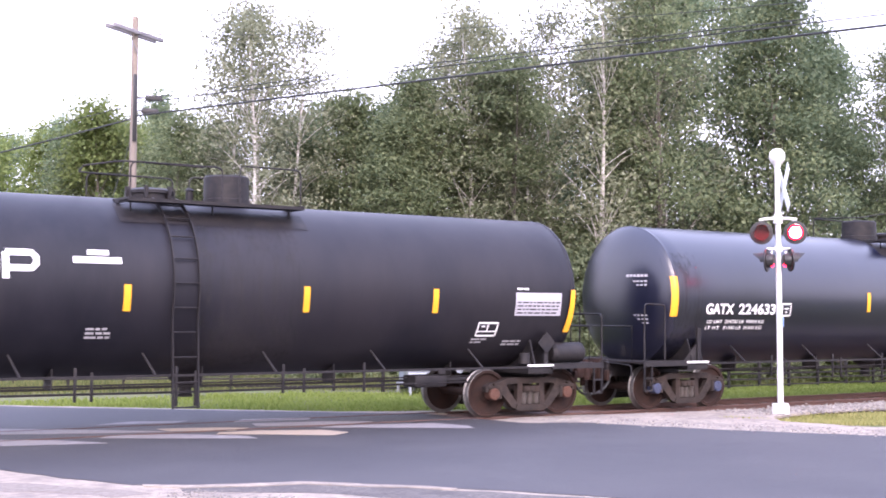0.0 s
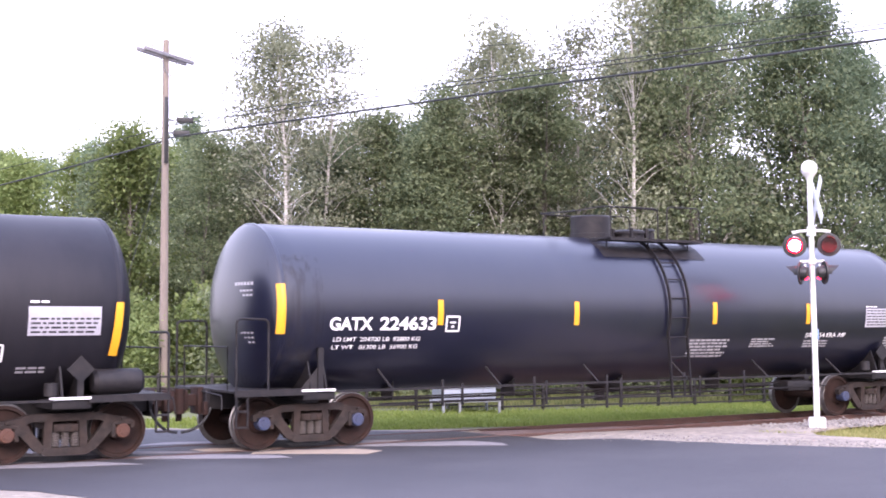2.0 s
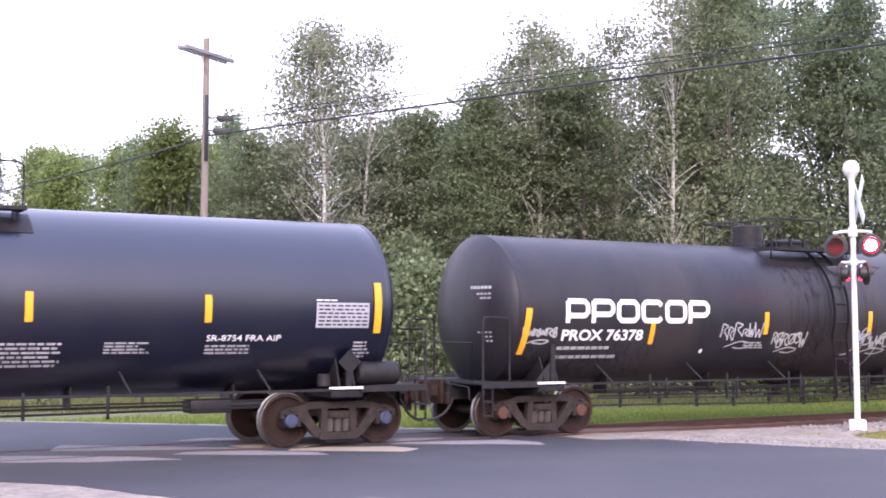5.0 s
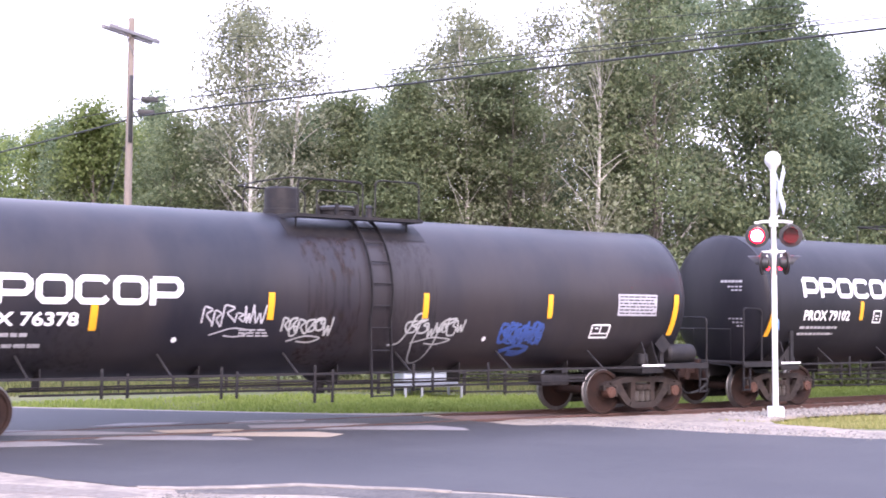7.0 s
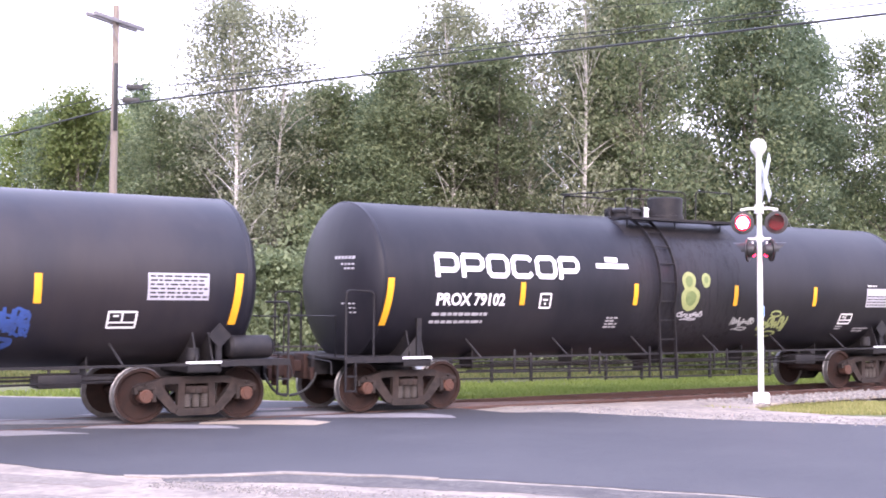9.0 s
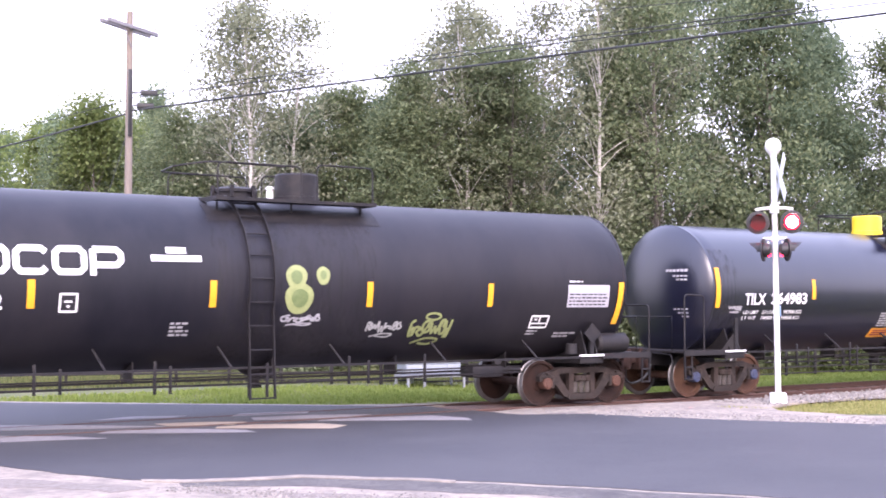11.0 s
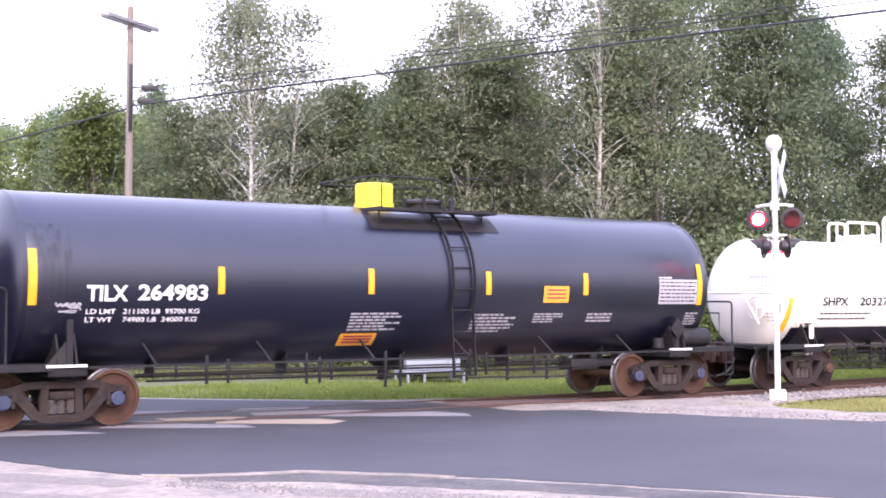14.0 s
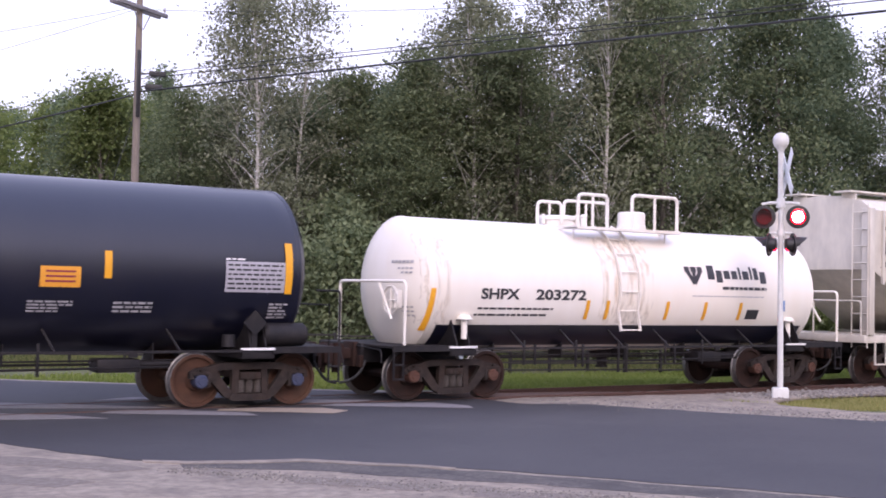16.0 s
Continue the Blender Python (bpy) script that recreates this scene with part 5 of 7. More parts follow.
def scrawl(car, spec, x0, x1, z0, z1, mat, w, seed, loops=9, name="graffiti", label="sprayed graffiti scrawl"):
    """A joined-up sprayed tag: one looping line, and a swash under it."""
    rng = random.Random(seed)
    zl = z0 + (z1 - z0) * 0.34
    pts, n = [], loops
    cuts = [0.0]
    for i in range(n):
        cuts.append(cuts[-1] + rng.uniform(0.5, 1.5))
    for ca, cb in zip(cuts, cuts[1:]):
        a, b = x0 + (x1 - x0) * ca / cuts[-1], x0 + (x1 - x0) * cb / cuts[-1]
        hi, lo = z1 - (z1 - zl) * rng.choice((0.0, 0.1, 0.45)) * rng.random(), zl + (z1 - zl) * rng.uniform(-0.2, 0.25)
        style = rng.randrange(3)
        m = (hi + lo) / 2
        if style == 0:
            pts += [(a, lo), (a + (b - a) * 0.15, hi), (b, hi - (hi - lo) * 0.2), (a + (b - a) * 0.3, m), (b, lo)]
        elif style == 1:
            pts += [(b, hi), (a + (b - a) * 0.1, hi - 0.03), (a, m), (a + (b - a) * 0.2, lo), (b - (b - a) * 0.1, lo + 0.02), (b, m), (a + (b - a) * 0.5, m + 0.02)]
        else:
            pts += [(a, hi), (a + (b - a) * 0.25, lo), (a + (b - a) * 0.5, m + 0.05), (a + (b - a) * 0.7, lo), (b, hi)]
    bm = bmesh.new()
    stroke(bm, spec, [(q.x, q.y) for q in rounded([(u, v, 0) for u, v in pts], 0.05, 3)], w)
    part(name, bm, mat, car, label)
    bm = bmesh.new()
    a, b = x0 + (x1 - x0) * 0.15, x1 - (x1 - x0) * 0.15
    swash = [(a, z0 + (zl - z0) * 0.2), ((a + b) / 2, zl - 0.02), (b, z0 + (zl - z0) * 0.6), ((a + b) / 2 + 0.1, z0), ((a + b) / 2 - 0.15, z0 + 0.03)]
    stroke(bm, spec, [(q.x, q.y) for q in rounded([(u, v, 0) for u, v in swash], 0.12, 4)], w * 0.8, 0.0065)
    part(name, bm, mat, car, label)


def blob(bm, spec, cx, cz, rx, rz, off, wob=0.0):
    """A filled round of paint on the tank."""
    rings = []
    for k in range(1, 6):
        rings.append([bm.verts.new(on_tank(spec, cx + rx * k / 5 * math.cos(a * 0.2618) * (1 + wob * math.sin(3 * a * 0.2618)), cz + rz * k / 5 * math.sin(a * 0.2618), off)) for a in range(24)])
    bm.faces.new(rings[0])
    for ra, rb in zip(rings, rings[1:]):
        for a in range(24):
            bm.faces.new((ra[a], ra[(a + 1) % 24], rb[(a + 1) % 24], rb[a]))


def stain(car, spec, x0, x1, z0, z1, mat, label):
    """A thin film of dirt run down the near side of the tank."""
    bm = bmesh.new()
    n, cols = 24, 6
    rows = [[bm.verts.new(on_tank(spec, x0 + (x1 - x0) * j / cols + 0.05 * noise.noise((x0, i * 0.4, j)), z0 + (z1 - z0) * i / n, 0.0035)) for j in range(cols + 1)] for i in range(n + 1)]
    for ra, rb in zip(rows, rows[1:]):
        for j in range(cols):
            bm.faces.new((ra[j], ra[j + 1], rb[j + 1], rb[j]))
    part("dirt_streak", bm, mat, car, label)


def add_marks(car, spec, xs, end_marks):
    for x, z0, z1 in xs:
        bm = bmesh.new()
        patch(bm, spec, x, x + 0.115, z0, z1)
        part("reflector", bm, M_YELLOW, car, "yellow reflective strip")
    for x, z0, z1, sl in end_marks:
        bm = bmesh.new()
        patch(bm, spec, x, x + spec.get("mark_w", 0.13), z0, z1, 0.022, slant=sl, cols=5)
        part("reflector", bm, M_YELLOW, car, "yellow reflective strip")


def add_ladder(car, spec, x0, x1, bottom, paint):
    """A side ladder that follows the tank up to the platform."""
    r, zc = spec["r"] + 0.065, spec["zc"]
    path = [(-r - 0.02, bottom)]
    for i in range(15):
        a = math.radians(-18 + i * 90 / 14)
        path.append((-r * math.cos(a), zc + r * math.sin(a)))
    for x in (x0, x1):
        bm = bmesh.new()
        rings = []
        for i, (y, z) in enumerate(path):
            (ya, za), (yb, zb) = path[max(0, i - 1)], path[min(len(path) - 1, i + 1)]
            d = math.hypot(yb - ya, zb - za)
            ny, nz = -(zb - za) / d * 0.032, (yb - ya) / d * 0.032
            rings.append([bm.verts.new((x + sx * 0.012, y + k * ny, z + k * nz)) for sx, k in ((-1, -1), (1, -1), (1, 1), (-1, 1))])
        for ra, rb in zip(rings, rings[1:]):
            for k in range(4):
                bm.faces.new((ra[k], ra[(k + 1) % 4], rb[(k + 1) % 4], rb[k]))
        bm.faces.new(rings[0])
        bm.faces.new(rings[-1])
        bmesh.ops.recalc_face_normals(bm, faces=bm.faces[:])
        part("ladder_rail", bm, paint, car)
    # rungs at even steps along the path
    length, z = 0.0, 0
    pts = [Vector((0, y, z)) for y, z in path]
    total = sum((b - a).length for a, b in zip(pts, pts[1:]))
    d = 0.02
    while d < total:
        k, rest = 0, d
        while k < len(pts) - 2 and rest > (pts[k + 1] - pts[k]).length:
            rest -= (pts[k + 1] - pts[k]).length
            k += 1
        q = pts[k].lerp(pts[k + 1], rest / (pts[k + 1] - pts[k]).length)
        bm = bmesh.new()
        tube(bm, [(x0, q.y, q.z), (x1, q.y, q.z)], 0.014, 6)
        part("rung", bm, paint, car)
        d += 0.40


def add_platform(car, spec, x0, x1, paint, dome, bonnet=None, rail_style="dark", hatch=None):
    """The walkway round the manway on top, its rails and the valve housing."""
    top = spec["zc"] + spec["r"]
    za = top - 0.10
    for s in (-1, 1):
        bm = bmesh.new()
        box(bm, x0, x1, s * 0.95 - 0.20, s * 0.95 + 0.20, za - 0.014, za + 0.014)
        part("walkway", bm, paint, car)
        bm = bmesh.new()
        box(bm, x0, x1, s * 1.16, s * 1.19, za - 0.02, za + 0.035)
        part("toe_board", bm, paint, car)
        for k in range(3):
            x = x0 + 0.15 + (x1 - x0 - 0.3) * k / 2
            bm = bmesh.new()
            cyl(bm, (x, s * 0.86, za - 0.02), (x, s * 0.86, za - 0.22), 0.016, seg=6)
            part("platform_leg", bm, paint, car)
    for x in (x0, x1 - 0.06):
        bm = bmesh.new()
        box(bm, x, x + 0.06, -1.15, 1.15, za - 0.025, za + 0.05)
        part("cross_beam", bm, paint, car)
    if rail_style == "dark":
        bm = bmesh.new()
        patch(bm, spec, x0 - 0.10, x1 + 0.12, top - 0.46, top - 0.14, 0.008, cols=2)
        part("tread_strip", bm, paint, car, "black non-slip strip under the platform")
    h = spec.get("rail_h", 0.72)
    for s in (-1, 1):
        bm = bmesh.new()
        sa_, sb_ = spec.get("split", (0.52, 0.62))
        xm0, xm1 = (x0 + 0.05, x0 + (x1 - x0) * sa_), (x0 + (x1 - x0) * sb_, x1 - 0.05)
        for a, b, zz in ((xm0[0] + (0.7 if s > 0 and rail_style == "white" else 0), xm0[1] + (0.6 if s > 0 and rail_style == "white" else 0), za + h), (xm1[0], xm1[1], za + h * 1.08)):
            tube(bm, rounded([(a, s * 1.12, za), (a, s * 1.12, zz), (b, s * 1.12, zz), (b, s * 1.12, za)], 0.12), spec.get("rail_r", 0.015), 8)
            if rail_style == "white":
                m_ = (a + b) / 2
                tube(bm, [(m_, s * 1.12, za), (m_, s * 1.12, zz)], 0.03, 8)
        part("guard_rail", bm, paint, car)
    if rail_style == "dark":
        bm = bmesh.new()
        tube(bm, rounded([(x0 - 0.65, -0.9, za + h * 0.84), (x0 - 0.1, -1.1, za + h), (x0 + 1.3, -1.12, za + h * 0.97)], 0.2), 0.016, 8)
        tube(bm, rounded([(x0 - 0.65, -0.9, za + h * 0.84), (x0 - 0.1, 1.1, za + h * 1.02), (x0 + 1.3, 1.12, za + h)], 0.2), 0.016, 8)
        part("guard_rail", bm, paint, car)
    # manway housing
    xd, rd, hd = dome
    bm = bmesh.new()
    lathe(bm, [(top - 0.12, rd + 0.09), (top - 0.03, rd + 0.09), (top - 0.02, rd + 0.02), (top + 0.08, rd + 0.02), (top + 0.085, rd), (top + hd - 0.03, rd), (top + hd, rd - 0.03), (top + hd + 0.005, 0.05)], 36, "z")
    bmesh.ops.translate(bm, vec=(xd, 0, 0), verts=bm.verts[:])
    part("valve_housing", bm, bonnet or paint, car, "domed valve housing on top of the tank")
    if hatch:
        bm = bmesh.new()
        lathe(bm, [(top - 0.1, 0.36), (top + 0.10, 0.36), (top + 0.11, 0.40), (top + 0.16, 0.40), (top + 0.20, 0.30), (top + 0.21, 0.03)], 30, "z")
        bmesh.ops.translate(bm, vec=(hatch, 0, 0), verts=bm.verts[:])
        lid = part("manway_hatch", bm, paint, car)
        for k in range(6):
            a = math.pi / 3 * k
            bm = bmesh.new()
            box(bm, hatch + math.cos(a) * 0.41 - 0.03, hatch + math.cos(a) * 0.41 + 0.03, math.sin(a) * 0.41 - 0.03, math.sin(a) * 0.41 + 0.03, top + 0.02, top + 0.22)
            part("hatch_bolt", bm, paint, lid)
        bm = bmesh.new()
        cyl(bm, (hatch + 0.75, 0.1, top - 0.05), (hatch + 0.75, 0.1, top + 0.22), 0.07, 0.06, 12)
        cyl(bm, (hatch + 0.75, 0.1, top + 0.22), (hatch + 0.75, 0.1, top + 0.27), 0.09, 0.04, 12)
        part("relief_valve", bm, spec.get("valve_mat", paint), car)


def add_underframe(car, spec, half, paint):
    """Bolster saddles, end platforms, long side rails and their brackets, outlet."""
    r, zc = spec["r"], spec["zc"]
    for s in (-1, 1):
        bm = bmesh.new()
        yb = math.sqrt(r * r - (1.45 - zc) ** 2)
        # saddle: a plate across under the tank, cut to fit
        for xx in (-0.16, 0.12):
            for sy in (-1, 1):
                o = [Vector((s * half + xx, sy * 1.36, 0.98)), Vector((s * half + xx, sy * 1.36, 1.06)), Vector((s * half + xx, sy * (yb + 0.03), 1.50)), Vector((s * half + xx, sy * (yb - 0.12), 1.46)),
                     Vector((s * half + xx, sy * 0.7, 1.10)), Vector((s * half + xx, sy * 0.25, 1.02)), Vector((s * half + xx, sy * 0.25, 0.86))]
                fa = [bm.verts.new(p) for p in o]
                fb = [bm.verts.new(p + Vector((0.03, 0, 0))) for p in o]
                bm.faces.new(fa)
                bm.faces.new(fb[::-1])
                for i in range(len(o)):
                    bm.faces.new((fa[i], fb[i], fb[(i + 1) % len(o)], fa[(i + 1) % len(o)]))
        box(bm, s * half - 0.3, s * half + 0.3, -1.36, 1.36, 0.84, 0.97, bevel=0.01)
        bmesh.ops.recalc_face_normals(bm, faces=bm.faces[:])
        part("saddle", bm, paint, car)
        bm = bmesh.new()
        x0, x1 = s * (half + 0.25), s * (half + 1.55)
        box(bm, x0, x1, -1.38, 1.38, 0.985, 1.03, bevel=0.006)
        box(bm, x0, x1, -1.41, -1.38, 0.93, 1.04)
        box(bm, x0, x1, 1.38, 1.41, 0.93, 1.04)
        part("end_platform", bm, paint, car)
        bm = bmesh.new()
        box(bm, s * half - 0.35, s * half + 0.28, -1.418, -1.40, 0.985, 1.025)
        part("white_stripe", bm, M_WHITE, car, "white painted stripe")
        # end hand rail
        bm = bmesh.new()
        xa, xb = s * (half + 0.95), s * (half + 1.52)
        hz = 2.2
        tube(bm, rounded([(xa, -1.38, 1.0), (xa, -1.38, hz), (xb, -1.38, hz + 0.02), (xb, -1.38, 1.0)] if s < 0 else [(xb, -1.38, 1.0), (xb, -1.38, hz - 0.2), (xb, -0.5, hz - 0.2)], 0.1), 0.02, 8)
        tube(bm, rounded([(xb, 1.38, 1.0), (xb, 1.38, hz), (xa, 1.38, hz), (xa, 1.38, 1.0)], 0.1), 0.02, 8)
        tube(bm, [(xb, -1.0, 1.0), (xb, -1.0, hz - 0.45), (xb, 1.0, hz - 0.45), (xb, 1.0, 1.0)], 0.016, 6)
        if spec.get("end_rails", True):
            part("hand_rail", bm, paint, car)
        else:
            bm.free()
        bm = bmesh.new()
        for x in (xb - 0.2 * s, xb + 0.0):
            box(bm, x - 0.012, x + 0.012, -1.40, -1.36, 0.42, 1.0)
        box(bm, min(xb - 0.2 * s, xb), max(xb - 0.2 * s, xb), -1.40, -1.36, 0.42, 0.45)
        box(bm, min(xb - 0.2 * s, xb), max(xb - 0.2 * s, xb), -1.40, -1.36, 0.68, 0.71)
        part("sill_step", bm, paint, car)
    for sy in (-1, 1):
        bm = bmesh.new()
        box(bm, -half + 0.3, half - 0.3, sy * 1.42 - 0.02, sy * 1.42 + 0.02, 0.955, 0.995)
        part("side_rail", bm, paint, car)
        for k in range(6):
            x = -half + 1.4 + (2 * half - 2.8) * k / 5
            bm = bmesh.new()
            q = on_tank(spec, x - 0.10, 1.32, 0.0)
            m0, m1 = Vector((x - 0.10, sy * abs(q.y), 1.32)), Vector((x, sy * 1.42, 0.97))
            tube(bm, [m0, m1], 0.022, 6)
            part("rail_bracket", bm, paint, car)
    # straps that hang from the near side rail, with a pipe through them
    for k, (fx, low) in enumerate(((-0.62, 0.62), (-0.56, 0.62), (-0.33, 0.56), (-0.29, 0.56), (-0.08, 0.44), (-0.03, 0.44), (0.21, 0.60), (0.27, 0.60), (0.45, 0.58))):
        bm = bmesh.new()
        box(bm, fx * half - 0.025, fx * half + 0.025, -0.96, -0.93, low, 1.02 if k % 2 else 1.10, bevel=0.004)
        part("hanger", bm, paint, car)
    bm = bmesh.new()
    tube(bm, [(-half + 1.4, -0.94, 0.70), (0.0, -0.94, 0.67), (half - 1.4, -0.94, 0.70)], 0.02, 6)
    part("train_pipe", bm, paint, car)
    # bottom outlet and brake gear under the tank
    bot = zc - r
    bm = bmesh.new()
    lathe(bm, [(bot + 0.06, 0.32), (bot - 0.06, 0.28), (bot - 0.16, 0.12), (bot - 0.30, 0.10), (bot - 0.32, 0.13), (bot - 0.36, 0.13), (bot - 0.37, 0.02)], 20, "z")
    part("outlet_valve", bm, paint, car)
    bm = bmesh.new()
    tube(bm, [(-half + 1.3, -0.35, 0.74), (half - 1.2, -0.35, 0.72)], 0.022, 6)
    tube(bm, [(-half + 1.3, -0.7, 0.80), (half - 1.2, -0.7, 0.80)], 0.016, 6)
    for k in range(5):
        x = -half * 0.75 + 1.5 * half * k / 4
        box(bm, x - 0.01, x + 0.01, -0.74, -0.31, 0.74, bot + 0.32)
    part("brake_rod", bm, paint, car)
    bm = bmesh.new()
    box(bm, half - 2.6, half - 1.9, -0.95, -0.5, 0.62, 0.84, bevel=0.03)
    cyl(bm, (half - 1.9, -0.7, 0.74), (half - 1.3, -0.7, 0.74), 0.05, seg=10)
    box(bm, half - 2.1, half - 1.95, -0.97, -0.93, 0.86, 0.95)
    part("brake_valve", bm, paint, car)


def add_reservoir(car, spec, x, paint):
    """Air reservoir, bracket and test plate at the far end."""
    bm = bmesh.new()
    lathe(bm, [(x - 0.02, 0.03), (x, 0.15), (x + 0.06, 0.20), (x + 0.74, 0.20), (x + 0.80, 0.15), (x + 0.82, 0.03)], 28, "x")
    bmesh.ops.translate(bm, vec=(0, -1.18, 1.24), verts=bm.verts[:])
    part("air_reservoir", bm, paint, car)
    bm = bmesh.new()
    m = Matrix.Translation((x - 0.22, -1.37, 1.44)) @ Matrix.Rotation(radians(45), 4, "Y")
    box(bm, -0.15, 0.15, -0.012, 0.012, -0.15, 0.15, m=m)
    box(bm, x - 0.27, x - 0.17, -1.36, -1.30, 1.0, 1.42)
    part("placard_holder", bm, paint, car)
    bm = bmesh.new()
    cyl(bm, (x - 0.62, -1.2, 1.04), (x - 0.62, -1.2, 1.24), 0.12, 0.11, 14)
    part("brake_fitting", bm, paint, car)


def add_left_post(car, spec, half, paint):
    """The gusset post above the near truck at the leading end."""
    bm = bmesh.new()
    q = on_tank(spec, -half - 0.02, 1.75, 0.02)
    prism(bm, [(-half - 0.04, 1.0), (-half + 0.06, 1.0), (-half + 0.06, 1.72), (-half - 0.04, 1.72)], -1.40, -1.36)
    o = [Vector((-half - 0.32, -1.25, 1.0)), Vector((-half - 0.02, -1.37, 1.0)), Vector((-half - 0.02, -1.37, 1.40))]
    fa = [bm.verts.new(p) for p in o]
    fb = [bm.verts.new(p + Vector((0, 0.03, 0))) for p in o]
    bm.faces.new(fa)
    bm.faces.new(fb[::-1])
    for i in range(3):
        bm.faces.new((fa[i], fb[i], fb[(i + 1) % 3], fa[(i + 1) % 3]))
    bmesh.ops.recalc_face_normals(bm, faces=bm.faces[:])
    part("gusset_post", bm, paint, car)


def tank_car(name, label, c1, c2, spec, wheels):
    xc, half = (c1 + c2) / 2, (c2 - c1) / 2
    car = empty(name, xc, TRACK, 0, label, "tank car", "cars of the train")
    CARS.append((car, xc))
    spec["end"] = half + spec.get("head_over", 1.13)
    add_tank(car, spec, half)
    paint = spec.get("trim", M_BLACK)
    add_underframe(car, spec, half, M_BLACK)
    if spec.get("end_rails", True):
        add_left_post(car, spec, half, M_BLACK)
    for s in (-1, 1):
        add_truck(car, s * half, wheels)
        add_coupler(car, s * (half + spec.get("over", 2.06)), s)
    return car, xc, half


def end_bars(car, spec, half, seed, mat):
    """Small writing on the leading head, as bars on its near flank."""
    rng = random.Random(seed)
    bm = bmesh.new()
    r, zc = spec["r"], spec["zc"]
    end, depth = spec["end"], HEAD
    for i, (z, n, w, h) in enumerate([(zc + 0.42, 6, 0.075, 0.055), (zc + 0.30, 4, 0.07, 0.035), (zc + 0.22, 3, 0.07, 0.035), (zc - 0.42, 4, 0.06, 0.03), (zc - 0.50, 3, 0.06, 0.03), (zc - 0.58, 2, 0.06, 0.03)]):
        for k in range(n):
            y0 = -0.95 + k * 0.095
            vs = []
            for yy, zz in ((y0, z - h / 2), (y0 + w, z - h / 2), (y0 + w, z + h / 2), (y0, z + h / 2)):
                rr = min(0.999, math.hypot(yy, zz - zc) / r)
                vs.append(bm.verts.new((-end + depth * (1 - head_depth(rr)) - 0.012, yy, zz)))
            bm.faces.new(vs)
    part("end_stencil", bm, mat, car, "small stencilled writing on the tank head")["kind"] = "stuff"


# ---------------------------------------------------------------- train: the cars
def build_car_a():
    spec = dict(r=1.50, zc=2.39, paint=M_TANK_DULL, rail_h=0.62)
    car, xc, h = tank_car("tank_car", "dull black tank car with white block wordmark and dark dome", 1.68, 15.10, spec, "rust")
    f = lambda x: x - xc
    brand_blocks(car, spec, f(1.9), f(5.46), 2.48, 2.93, M_WHITE)
    bm = bmesh.new()
    patch(bm, spec, f(5.95), f(6.72), 2.74, 2.84)
    patch(bm, spec, f(6.18), f(6.52), 2.87, 2.95)
    part("capacity_plate", bm, M_WHITE, car, "white painted capacity marks")
    add_marks(car, spec, [(f(6.75), 2.0, 2.42), (f(9.9), 2.0, 2.44), (f(12.53), 2.0, 2.44), (f(3.9), 2.0, 2.42)], [(f(15.66), 1.64, 2.47, 0.07), (f(0.95), 1.62, 2.46, 0.07)])
    stain(car, spec, f(8.0), f(9.9), 1.1, 3.6, M_STAIN_GREY, "dusty streaks run down from the platform")
    add_ladder(car, spec, f(7.55), f(7.98), 0.45, M_BLACK)
    add_platform(car, spec, f(6.9), f(10.05), M_BLACK, (f(9.1), 0.40, 0.50), hatch=f(7.7))
    data_plate(car, spec, f(14.40), f(15.50), 1.96, 2.40, True)
    bars(car, spec, f(14.43), f(14.75), 2.44, 2.50, 1, M_WHITE, 3)
    class_box(car, spec, f(13.62), f(14.06), 1.58, 1.82, True)
    bars(car, spec, f(13.55), f(13.9), 1.43, 1.54, 2, M_STENCIL, 5)
    bars(car, spec, f(6.2), f(6.6), 1.55, 1.75, 3, M_STENCIL, 6)
    bars(car, spec, f(14.3), f(14.8), 1.38, 1.50, 2, M_STENCIL, 8)
    add_reservoir(car, spec, f(15.45), M_BLACK)


